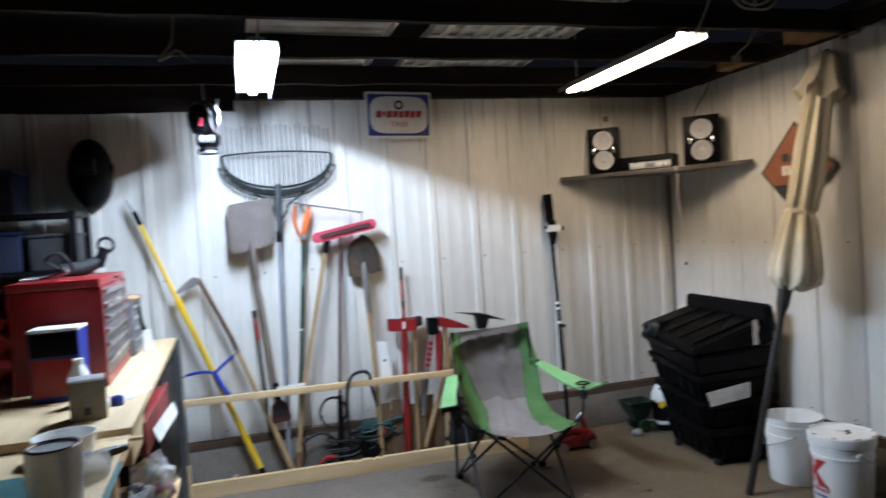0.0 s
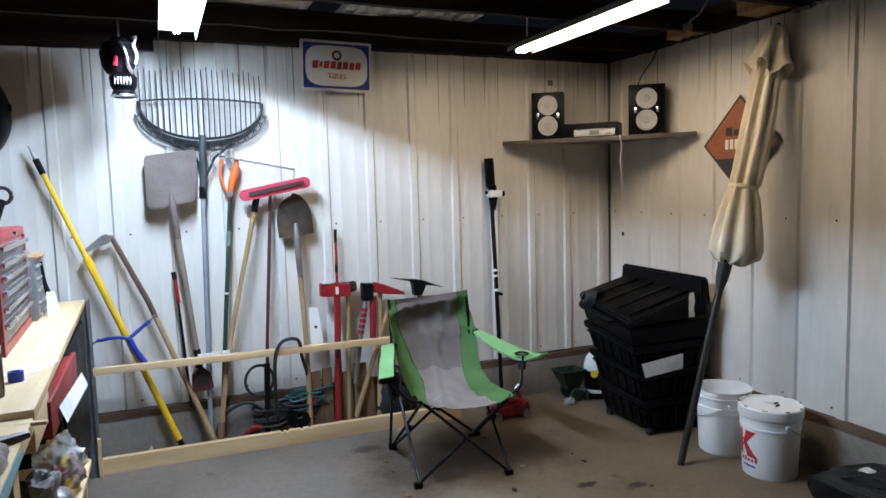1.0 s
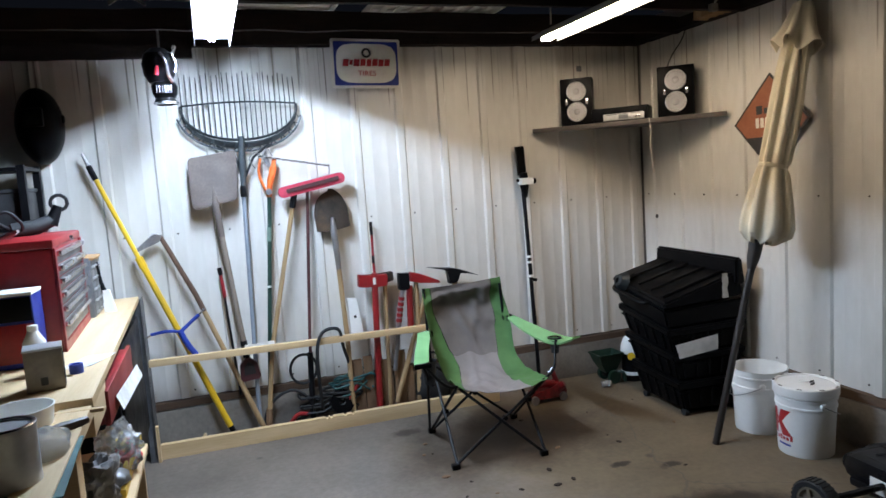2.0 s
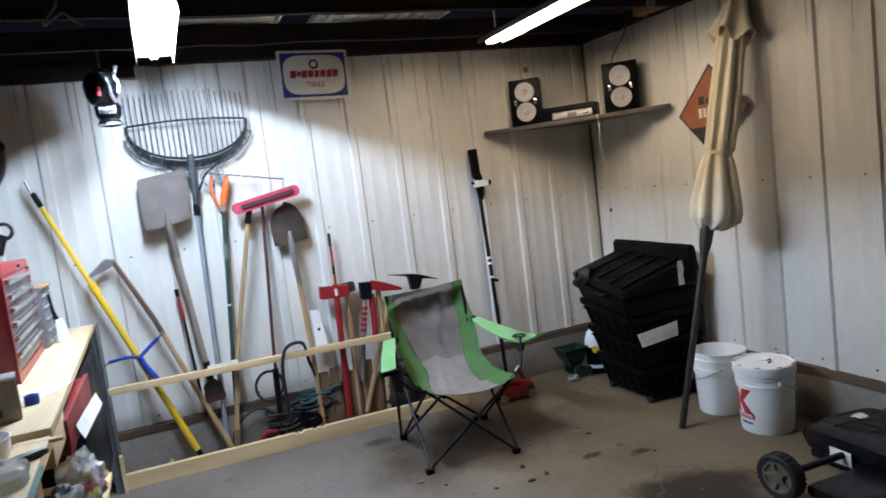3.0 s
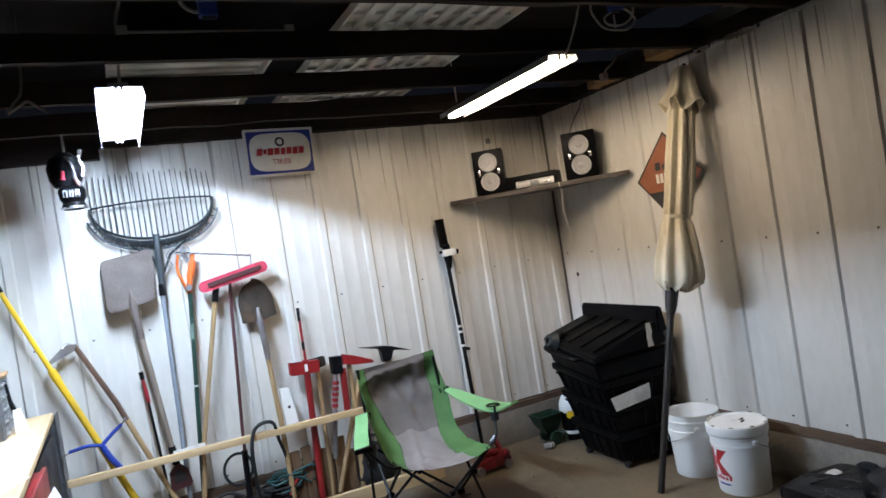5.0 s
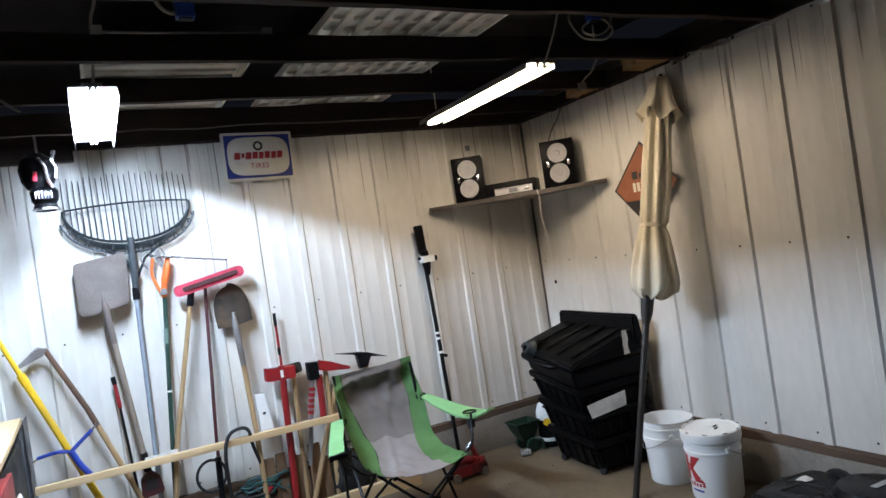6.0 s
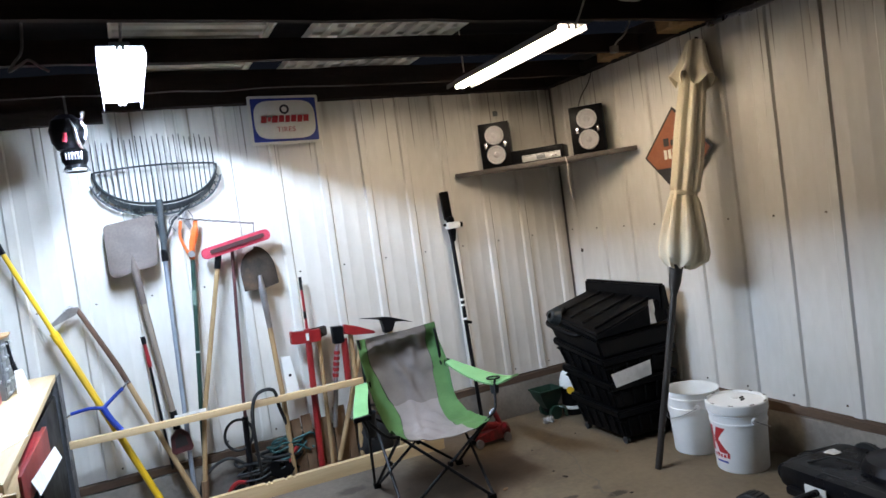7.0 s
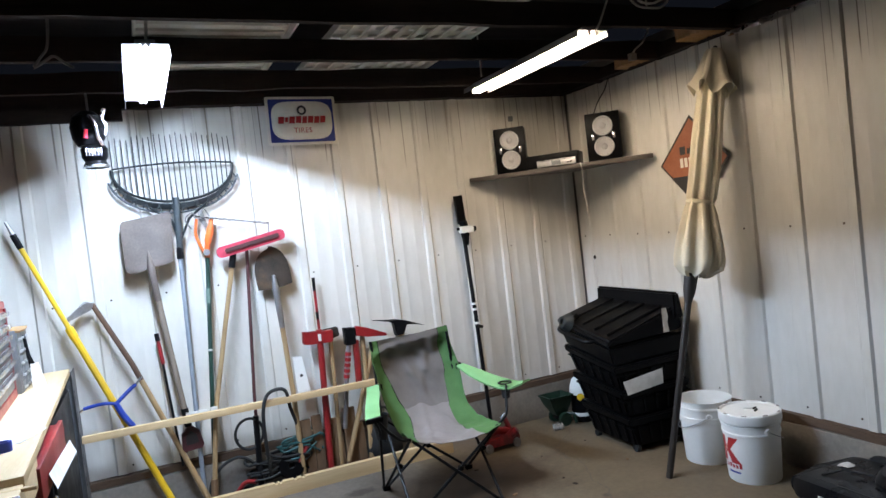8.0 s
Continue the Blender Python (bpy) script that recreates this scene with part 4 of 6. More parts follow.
part("grip", T([(-1.955, -0.12, 0.86), (-1.965, -0.12, 0.58)], 0.022, 10), RED, ax)
headed("fire_axe", "old axe with a red head and wooden handle", "axe", -1.85, 0.895, 0.22, 0.07, RED, [(-1.90, -0.10, 0.92), (-1.915, -0.11, 0.5), (-1.94, -0.12, 0.02)], 0.017, ASH, -14,
       shape=[(-0.11, 0.035), (-0.02, 0.028), (0.11, 0.004), (0.115, -0.012), (-0.02, -0.03), (-0.10, -0.03)])
headed("pick_axe", "black pickaxe head on a wooden handle", "pickaxe", -1.655, 0.90, 0.34, 0.05, BLACKTUBE, [(-1.62, -0.10, 0.93), (-1.63, -0.11, 0.4), (-1.65, -0.12, 0.02)], 0.019, ASH, -6,
       shape=[(-0.18, 0.052), (-0.06, 0.048), (-0.01, 0.050), (0.06, 0.040), (0.20, 0.0), (0.06, 0.018), (0.045, -0.05), (-0.015, -0.06), (-0.03, 0.030), (-0.06, 0.036)])
for p0, p1, r, mt, nm, lb in (((-1.83, -0.09, 0.80), (-2.10, -0.13, 0.08), 0.017, ASH, "spare_handle", "spare wooden tool handle leaning on the wall"),
                              ((-1.80, -0.07, 0.78), (-1.84, -0.12, 0.02), 0.016, ASH_GREY, "spare_handle", "spare wooden tool handle leaning on the wall")):
    solo(nm, T([p0, p1], r, 10), mt, lb, "handle", TL)

wb = thing("white_plank", (-2.31, -0.12, 0.56), "short white painted plank with a drilled hole", "plank", TL)
part("board", slab(bmesh.new(), [(-0.038, 0.0), (0.042, -0.002), (0.012, 0.235), (-0.045, 0.24)], onwall(-2.335, -0.115, 0.585, 0), 0.018), WHITE, wb)
part("hole", lathe(bmesh.new(), (-2.340, -0.1335, 0.70), [(0, 0), (0.010, 0.0), (0.010, 0.001), (0, 0.001)], 12, Matrix.Rotation(radians(90), 4, "X")), BARBLACK, wb)


def pole_pruner():
    s = thing("pole_pruner", (-3.16, -0.12, 0.06), "long yellow telescoping pole with a steel tip", "pole", TL)
    a, b = Vector((-3.835, -0.075, 1.843)), Vector((-3.150, -0.125, 0.03))

    def at(q):
        return a + (b - a) * q
    part("tip", T([at(0.0), at(0.045)], [0.006, 0.012], 8), STEEL, s, "bare steel ferrule")
    part("grip", T([at(0.04), at(0.085)], 0.017, 10), BLACKTUBE, s)
    part("upper_pole", T([at(0.085), at(0.37)], 0.0135, 10), YELLOW, s)
    part("lower_pole", T([at(0.36), at(0.955)], 0.019, 10), YELLOW, s)
    part("clamp", T([at(0.345), at(0.38)], 0.023, 10), YELLOW, s)
    part("foot", T([at(0.95), at(1.0)], 0.017, 10), BLACKTUBE, s)


pole_pruner()


def hoe():
    s = thing("garden_hoe", (-2.98, -0.13, 0.05), "garden hoe with a worn wooden handle", "hoe", TL)
    part("handle", T([(-3.452, -0.075, 1.295), (-3.30, -0.09, 0.95), (-2.975, -0.13, 0.05)], [0.013, 0.015, 0.017], 10), ASH, s)
    part("dark_end", T([(-3.467, -0.0735, 1.328), (-3.452, -0.075, 1.295), (-3.30, -0.09, 0.95), (-3.264, -0.0945, 0.85)], [0.0142, 0.0142, 0.0158, 0.0160], 10), DARKWOOD, s, "dark varnished end of the handle")
    part("neck", T(curve([(-3.465, -0.072, 1.325), (-3.50, -0.075, 1.345), (-3.53, -0.09, 1.325)], 4), 0.007, 8), STEEL, s)
    part("blade", slab(bmesh.new(), [(-0.085, -0.045), (0.06, -0.01), (0.085, 0.03), (0.02, 0.035), (-0.07, -0.02)], onwall(-3.535, -0.09, 1.30, 8), 0.003), STEEL, s)


hoe()
pb = thing("pry_bar", (-3.12, -0.10, 0.45), "thin pry bar with a red plastic grip", "pry bar", TL)
part("grip", T([(-3.148, -0.075, 1.07), (-3.135, -0.085, 0.92)], [0.010, 0.013], 10), RED, pb)
part("shank", T([(-3.137, -0.085, 0.93), (-3.10, -0.12, 0.30)], 0.0075, 8), BLACKTUBE, pb)
part("pommel", T([(-3.152, -0.073, 1.105), (-3.147, -0.075, 1.06)], 0.0135, 10), BLACKTUBE, pb)

strap = thing("bungee_strap", (-3.4, -0.15, 0.6), "blue rubber strap with steel hooks on a pole", "strap")
part("arm", T(curve([(-3.575, -0.13, 0.752), (-3.48, -0.155, 0.765), (-3.40, -0.165, 0.752)], 4), 0.010, 8), BLUE, strap)
part("arm", T(curve([(-3.41, -0.165, 0.752), (-3.35, -0.150, 0.80), (-3.295, -0.14, 0.84)], 4), 0.011, 8), BLUE, strap)
part("arm", T(curve([(-3.41, -0.167, 0.755), (-3.375, -0.16, 0.67), (-3.335, -0.15, 0.60)], 4), 0.017, 8), BLUE, strap)
part("hook", T([(-3.295, -0.14, 0.84), (-3.262, -0.13, 0.875)], 0.006, 6), CHROME, strap)
part("hook", T([(-3.57, -0.13, 0.752), (-3.60, -0.125, 0.735)], 0.006, 6), CHROME, strap)

ch = thing("wire_chain", (-2.6, -0.09, 1.68), "twisted steel wire strung between two tools", "wire")
part("strand", T([(-2.86 + 0.44 * k / 60, -0.10 + 0.004 * math.sin(k * 0.9), 1.775 - 0.085 * k / 60 + 0.004 * math.cos(k * 0.9)) for k in range(61)], 0.003, 5), STEEL, ch)
part("strand", T([(-2.86 + 0.44 * k / 60, -0.10 - 0.004 * math.sin(k * 0.9), 1.775 - 0.085 * k / 60 - 0.004 * math.cos(k * 0.9)) for k in range(61)], 0.003, 5), RUSTY, ch)
part("drop_wire", T([(-2.422, -0.10, 1.69), (-2.432, -0.115, 1.62)], 0.003, 6), STEEL, ch)
part("hook_loop", T(curve([(-2.88, -0.09, 1.70), (-2.91, -0.09, 1.76), (-2.87, -0.09, 1.80), (-2.83, -0.09, 1.77), (-2.80, -0.09, 1.82), (-2.77, -0.09, 1.77)], 5), 0.004, 6), STEEL, ch)


def antenna_pole():
    s = thing("telescoping_pole", (-1.05, -0.11, 0.30), "black telescoping pole with white clamp and flat head", "pole", TL)

    def at(z):
        q = (1.745 - z) / 1.3
        return Vector((-1.053 + 0.015 * q, -0.06 - 0.07 * q, z))
    part("head", slab(bmesh.new(), rounded(0.062, 0.205, 0.006), onwall(-1.055, -0.055, 1.645, 3), 0.022), BLACK, s)
    part("clamp", B(-1.085, -0.985, -0.125, -0.06, 1.475, 1.525, bevel=0.012), WHITE, s, "white plastic clamp")
    part("knob", T([(-0.992, -0.09, 1.50), (-0.960, -0.09, 1.498)], 0.020, 10), BLACK, s)
    part("bracket", T([(-1.05, -0.09, 1.56), (-1.045, -0.09, 1.47), (-1.04, -0.08, 1.385)], [0.030, 0.034, 0.018], 8), BLACK, s)
    part("bracket_ear", T([(-1.10, -0.085, 1.51), (-1.04, -0.085, 1.50)], 0.011, 8), BLACK, s)
    part("pole", T([at(1.42), at(0.9), (-1.03, -0.135, 0.03)], 0.0145, 10), BLACKTUBE, s)
    for z in (0.97, 0.93, 0.83):
        part("band", T([at(z), at(z - 0.016)], 0.0155, 10), WHITE, s, "white marking ring")
    part("lever", T([at(0.80) + Vector((0, -0.01, 0)), at(0.79) + Vector((0.035, -0.02, 0))], 0.011, 8), BLACK, s)


antenna_pole()

# ---- the timber rack that holds the tools ----
rail = thing("tool_rail", (-2.7, -0.19, 0.57), "long pale pine rail in front of the tools", "rail")
part("rail_board", B(-3.60, -1.62, -0.205, -0.167, 0.562, 0.602, bevel=0.003, m=Matrix.Translation((-2.7, 0, 0.58)) @ Matrix.Rotation(radians(0.6), 4, "Y") @ Matrix.Translation((2.7, 0, -0.58))), PINE_X, rail)
for x in (-1.66,):
    part("end_block", B(x - 0.02, x + 0.02, -0.167, -0.02, 0.53, 0.60, bevel=0.002), PINE_X, rail)
for x0, x1, z0 in ((-3.07, -2.92, 0.545), (-2.93, -2.86, 0.55)):
    part("paper_tag", B(x0 + 0.02, x1 - 0.01, -0.162, -0.155, z0 + 0.02, z0 + 0.072), PAPER, rail, "white plastic strip behind the rail")
bm = bmesh.new()
notch = [(-3.585, 0), (-1.40, 0), (-1.40, 0.089)]
for c in (-2.42, -2.47, -2.56, -2.59):
    notch += [(c + 0.012, 0.089), (c + 0.006, 0.080), (c - 0.006, 0.080), (c - 0.012, 0.089)]
notch += [(-3.585, 0.089)]
slab(bm, notch, Matrix.Translation((-3.585, -0.160, 0.001)) @ Matrix.Rotation(radians(-1.6), 4, "Z") @ Matrix.Translation((3.585, 0, 0)) @ WALL, 0.038)
lowrail = thing("kick_board", (-2.6, -0.185, 0.0), "long pale pine board on edge on the floor", "board")
part("board", bm, PINE_X, lowrail)
UPRIGHT = M("grey_slotted_steel", (0.15, 0.15, 0.155), (0.09, 0.09, 0.094), rough=0.5, metal=0.2, scale=12, fine=60, bump=0.08)
post = thing("shelf_upright", (-3.63, -0.22, 0.0), "grey slotted steel upright under the bench end", "upright")
part("flange", B(-3.645, -3.605, -0.222, -0.219, 0.0, 0.985), UPRIGHT, post)
part("web", B(-3.606, -3.603, -0.24, -0.05, 0.0, 0.985), UPRIGHT, post)
for i in range(7):
    part("slot", B(-3.6025, -3.6015, -0.215, -0.195, 0.10 + 0.12 * i, 0.16 + 0.12 * i), BARBLACK, post)
part("wood_strip", B(-3.602, -3.585, -0.235, -0.205, 0.0, 0.22), PINE_X, post)

# ---- clutter behind the kick board ----
def cord_pile(name, c, seeds, r, material, label):
    rnd = random.Random(seeds)
    pts = []
    for k in range(34):
        a = k * 0.8
        rr = 0.07 + 0.05 * rnd.random()
        pts.append((c[0] + rr * 1.3 * math.cos(a) + rnd.uniform(-0.02, 0.02), c[1] + 0.28 * rr * math.sin(a), c[2] + r + 0.006 * k * 0.7 + 0.05 * rnd.random() + 0.05 * (1 + math.sin(a * 0.5))))
    return solo(name, T(curve(pts, 3), r, 6), material, label, "cord")


cord_pile("extension_cord", (-2.47, -0.105, 0.02), 3, 0.0085, RUBBER, "tangled black extension cord on the floor")
cord_pile("extension_cord", (-2.39, -0.105, 0.10), 5, 0.0075, TEAL, "tangled teal garden cord piled on the floor")
cord_pile("extension_cord", (-2.62, -0.105, 0.0), 8, 0.008, RUBBER, "tangled black extension cord on the floor")
solo("rubber_hose", T(curve([(-2.60, -0.12, 0.10), (-2.62, -0.21, 0.45), (-2.60, -0.215, 0.60), (-2.55, -0.215, 0.655), (-2.47, -0.215, 0.645), (-2.44, -0.16, 0.52), (-2.40, -0.12, 0.36), (-2.41, -0.11, 0.18)], 6), 0.011, 8), RUBBER, "black rubber hose looped over the rail", "hose")
solo("rubber_hose", T([(-2.70 + 0.085 * math.cos(a), -0.11 - 0.01 * math.sin(a * 0.5), 0.40 + 0.095 * math.sin(a)) for a in [radians(12 * k) for k in range(32)]], 0.009, 8), RUBBER, "black rubber hose coiled against a bar", "hose")
solo("rubber_hose", T(curve([(-2.98, -0.11, 0.03), (-2.95, -0.11, 0.16), (-2.88, -0.11, 0.24), (-2.78, -0.11, 0.27), (-2.70, -0.11, 0.22), (-2.64, -0.11, 0.12)], 6), 0.010, 8), RUBBER, "black rubber hose lying in a bend", "hose")
solo("pruning_loppers", T(curve([(-2.36, -0.125, 0.24), (-2.42, -0.125, 0.16), (-2.46, -0.12, 0.06)], 4), 0.014, 8), RED, "red handled loppers among the cords", "loppers")
solo("pruning_loppers", T(curve([(-2.70, -0.125, 0.10), (-2.76, -0.125, 0.11), (-2.82, -0.12, 0.05)], 4), 0.014, 8), RED, "red handled loppers among the cords", "loppers")
solo("cord_reel", lathe(bmesh.new(), (-2.47, -0.10, 0.14), [(0.02, -0.04), (0.08, -0.04), (0.08, -0.034), (0.05, -0.03), (0.05, 0.03), (0.08, 0.034), (0.08, 0.04), (0.02, 0.04)], 20, Matrix.Rotation(radians(80), 4, "X")), BLACK, "black plastic cord reel", "reel")
for x0, x1, h, t in ((-2.365, -2.30, 0.40, -2), (-2.298, -2.235, 0.415, -1), (-2.23, -2.19, 0.33, 1), (-2.183, -2.105, 0.37, -1), (-2.098, -2.02, 0.42, 1), (-2.012, -1.955, 0.30, -2)):
    solo("plank_offcut", B(x0, x1, -0.10, -0.08, 0.0, h, bevel=0.002, m=Matrix.Translation((x0, -0.09, 0)) @ Matrix.Rotation(radians(t), 4, "Y") @ Matrix.Translation((-x0, 0.09, 0.002))), OLDBOARD, "brown board offcut standing on end", "board", "board offcuts")
for i, (x0, y0, x1, y1, z) in enumerate(((-3.52, -0.10, -3.24, -0.13, 0.012), (-3.45, -0.14, -3.30, -0.08, 0.05), (-3.36, -0.11, -3.14, -0.15, 0.04), (-3.38, -0.13, -3.33, -0.12, 0.09))):
    solo("wood_scrap", T([(x0, y0, 0.012), (x1, y1, z)], 0.011, 5), PINE_X, "pale splintered wood scrap", "wood scrap", "wood scraps")
bk = thing("black_tool_bag", (-1.85, -0.13, 0.0), "black bag slumped behind the kick board", "bag")
bm = bmesh.new()
bmesh.ops.create_icosphere(bm, subdivisions=3, radius=1, matrix=Matrix.Translation((-1.83, -0.105, 0.15)) @ Matrix.Diagonal((0.13, 0.055, 0.15, 1)))
for v in bm.verts:
    v.co += v.normal * 0.02 * noise.noise(v.co * 14)
    v.co.z = max(v.co.z, 0.0)
part("body", bm, RUBBER, bk)
part("strap", T(curve([(-1.90, -0.12, 0.26), (-1.87, -0.12, 0.36), (-1.80, -0.12, 0.37), (-1.76, -0.12, 0.25)], 4), 0.008, 6), RUBBER, bk)

# ---- hung on the wall ----
mask = thing("welding_helmet", (-4.06, -0.1, 1.75), "black welding helmet hung on the wall", "welding helmet")
bm = bmesh.new()
bmesh.ops.create_uvsphere(bm, u_segments=28, v_segments=18, radius=1, matrix=Matrix.Translation((-4.055, -0.06, 1.965)) @ Matrix.Diagonal((0.122, 0.17, 0.215, 1)))
for v in bm.verts:
    if v.co.y > -0.03:
        v.co.y = -0.03
    if v.co.z < 1.9:
        v.co.x = -4.055 + (v.co.x + 4.055) * (1 - 0.9 * (1.9 - v.co.z) ** 1.2)
part("shell", bm, BLACK, mask)
part("lens_frame", B(-4.105, -4.005, -0.245, -0.20, 1.95, 2.05, bevel=0.01), BLACKTUBE, mask, "glossy dark lens frame")
part("lens", B(-4.095, -4.015, -0.2485, -0.246, 1.965, 2.035, bevel=0.001), M("dark_lens", (0.01, 0.015, 0.012), rough=0.15, bump=0.0), mask, "dark green glass lens")
part("knob", T([(-3.935, -0.09, 2.0), (-3.925, -0.09, 2.0)], 0.022, 12), BLACK, mask)

mask.location += Vector((0.027, 0.0, 0.040))

orn = thing("wall_lantern", (-3.352, -0.30, 2.10), "black and chrome hanging lantern with a red lens", "lantern")
hang = Matrix.Translation((-3.352, -0.30, 0))
bm = bmesh.new()
lathe(bm, (-3.362, -0.30, 2.215), [(0.0, 0.0), (0.055, 0.0), (0.078, 0.04), (0.086, 0.10), (0.072, 0.15), (0.035, 0.18), (0.0, 0.183)], 16)
part("dome", bm, BLACKTUBE, orn)
part("lower_body", lathe(bmesh.new(), (-3.345, -0.30, 2.105), [(0.0, 0.0), (0.05, 0.0), (0.058, 0.012), (0.05, 0.03), (0.062, 0.05), (0.066, 0.095), (0.055, 0.112), (0.0, 0.113)], 16), BLACK, orn)
part("base_ring", lathe(bmesh.new(), (-3.345, -0.30, 2.100), [(0.05, 0.0), (0.064, 0.003), (0.064, 0.012), (0.05, 0.016)], 20), CHROME, orn, "chrome base ring")
for i in range(6):
    part("grille_bar", B(-3.385 + 0.014 * i, -3.378 + 0.014 * i, -0.371, -0.364, 2.155, 2.195, bevel=0.001), CHROME, orn)
part("red_lens", T([(-3.375, -0.384, 2.245), (-3.368, -0.388, 2.29)], [0.012, 0.008], 8), M("red_lens", (0.55, 0.03, 0.05), rough=0.25, bump=0.0), orn, "small red plastic lens")
for pts in ([(-3.35, -0.375, 2.36), (-3.325, -0.385, 2.31), (-3.318, -0.375, 2.25), (-3.30, -0.36, 2.21)], [(-3.275, -0.33, 2.40), (-3.29, -0.345, 2.35), (-3.275, -0.34, 2.31), (-3.285, -0.35, 2.26)]):
    part("chrome_rib", T(curve(pts, 4), 0.011, 8), CHROME, orn, "bent chrome rib")
part("hanger", T([(-3.352, -0.30, 2.39), (-3.352, -0.30, 2.51)], 0.006, 6), STEEL, orn)
orn.location += Vector((0.009, -0.20, -0.045))
knot = solo("wall_hole", lathe(bmesh.new(), (-0.004, -0.185, 1.169), [(0.0, 0.0), (0.013, 0.0), (0.016, 0.004), (0.0, 0.005)], 12, Matrix.Rotation(radians(-90), 4, "Y")), RUSTY, "small rust-edged plug in the steel sheet", "plug", kind="structure")
solo("wall_plug", B(-0.535, -0.495, -0.012, -0.003, 2.27, 2.31, bevel=0.003), GREYCAB, "small grey plug on the steel wall", "plug")

# ---- folding camp chair ----
def camp_chair():
    c = thing("camp_chair", (-1.75, -0.85, 0.0), "green and grey canvas folding camp chair", "chair")
    # left and right hems of the sling, from the back's top to the seat's front; how far the middle sags down and back; share of the green borders
    hems = [((-2.002, -0.560, 0.905), (-1.490, -0.580, 0.925), 0.010, 0.010, 0.10, 0.13),
            ((-2.005, -0.585, 0.81), (-1.482, -0.600, 0.80), 0.00, 0.055, 0.11, 0.13),
            ((-1.995, -0.620, 0.68), (-1.466, -0.635, 0.68), 0.00, 0.085, 0.15, 0.14),
            ((-1.985, -0.665, 0.56), (-1.470, -0.680, 0.55), 0.02, 0.085, 0.21, 0.17),
            ((-1.980, -0.740, 0.47), (-1.480, -0.750, 0.455), 0.05, 0.05, 0.27, 0.20),
            ((-1.985, -0.840, 0.435), (-1.470, -0.850, 0.42), 0.065, 0.01, 0.19, 0.24),
            ((-1.990, -0.960, 0.425), (-1.455, -0.970, 0.405), 0.060, 0.00, 0.12, 0.24),
            ((-1.985, -1.075, 0.425), (-1.440, -1.080, 0.395), 0.055, 0.00, 0.07, 0.20)]
    sub = []
    cols = list(zip(*hems))
    Ls, Rs = curve(cols[0], 8), curve(cols[1], 8)
    rest = [curve([(q[2], q[3], q[4]) for q in hems], 8), curve([(q[5], 0, 0) for q in hems], 8)]

    def pt(row, u):
        l, r = Ls[row], Rs[row]
        down, back, _ = rest[0][row]
        i = row / 2
        p = l.lerp(r, u)
        s = 4 * u * (1 - u)
        s = s ** 0.7 if s > 0 else 0
        w = 0.026 * noise.noise(Vector((u * 4 + 0.12 * i, i * 0.22, 2.0))) + 0.016 * noise.noise(Vector((u * 9 - 0.2 * i, i * 0.5, 7.0)))
        w *= min(1.0, 0.15 + 0.28 * i) * min(1.0, 0.15 + 0.28 * (len(Ls) / 2 - 0.5 - i))
        inner = min(1.0, 8 * u * (1 - u))
        flop = math.exp(-((i - 2.3 + 2.2 * (u - 0.5)) / 1.1) ** 2)          # the slack top rolls forward over a hollow
        hollow = math.exp(-((i - 6.0 + 2.5 * (u - 0.4)) / 2.2) ** 2)
        pull = math.exp(-((u - 0.30 - 0.022 * i) / 0.045) ** 2) + 0.8 * math.exp(-((u - 0.78 + 0.020 * i) / 0.04) ** 2)
        push = inner * (-0.026 * flop + 0.034 * hollow - 0.013 * pull * (i > 4) * (i < 24))
        return p + Vector((0, back * s + w + push, -down * s + w + (0.010 * pull if i > 17 else 0.0) * inner))
    n = len(Ls)

    def strip(name, ua, ub, i0, i1, material, k, label=""):
        rows = []
        for i in range(i0, i1):
            a, b = ua(i), ub(i)
            rows.append([pt(i, a + (b - a) * j / k) for j in range(k + 1)])
        part(name, thick(grid(bmesh.new(), rows), 0.003), material, c, label)
    bl = lambda i: max(0.03, rest[0][i][2])
    br = lambda i: 1 - max(0.03, rest[1][i][0])
    mid = 29
    # same canvas throughout; the shading of back and seat sits in the colours
    strip("back_panel", bl, br, 0, mid, TAUPE_SHADED, 30, "taupe canvas back panel in its shaded tone")
    strip("seat_panel", bl, br, mid - 1, n, TAUPE_LIT, 30, "taupe canvas seat panel in its lit tone")
    strip("side_panel", lambda i: 0.0, bl, 0, n, LIME_SHADED, 6, "green canvas side panel")
    strip("side_panel", br, lambda i: 1.0, 0, n, LIME_SHADED, 6, "green canvas side panel")
    strip("seam", lambda i: bl(i) - 0.006, lambda i: bl(i) + 0.006, 0, n, BLACK, 1)
    strip("seam", lambda i: br(i) - 0.006, lambda i: br(i) + 0.006, 0, n, BLACK, 1)
    # frame
    FL, FR, BL, BR = Vector((-2.055, -1.14, 0)), Vector((-1.555, -1.20, 0)), Vector((-2.005, -0.575, 0)), Vector((-1.46, -0.60, 0))
    r = 0.0088
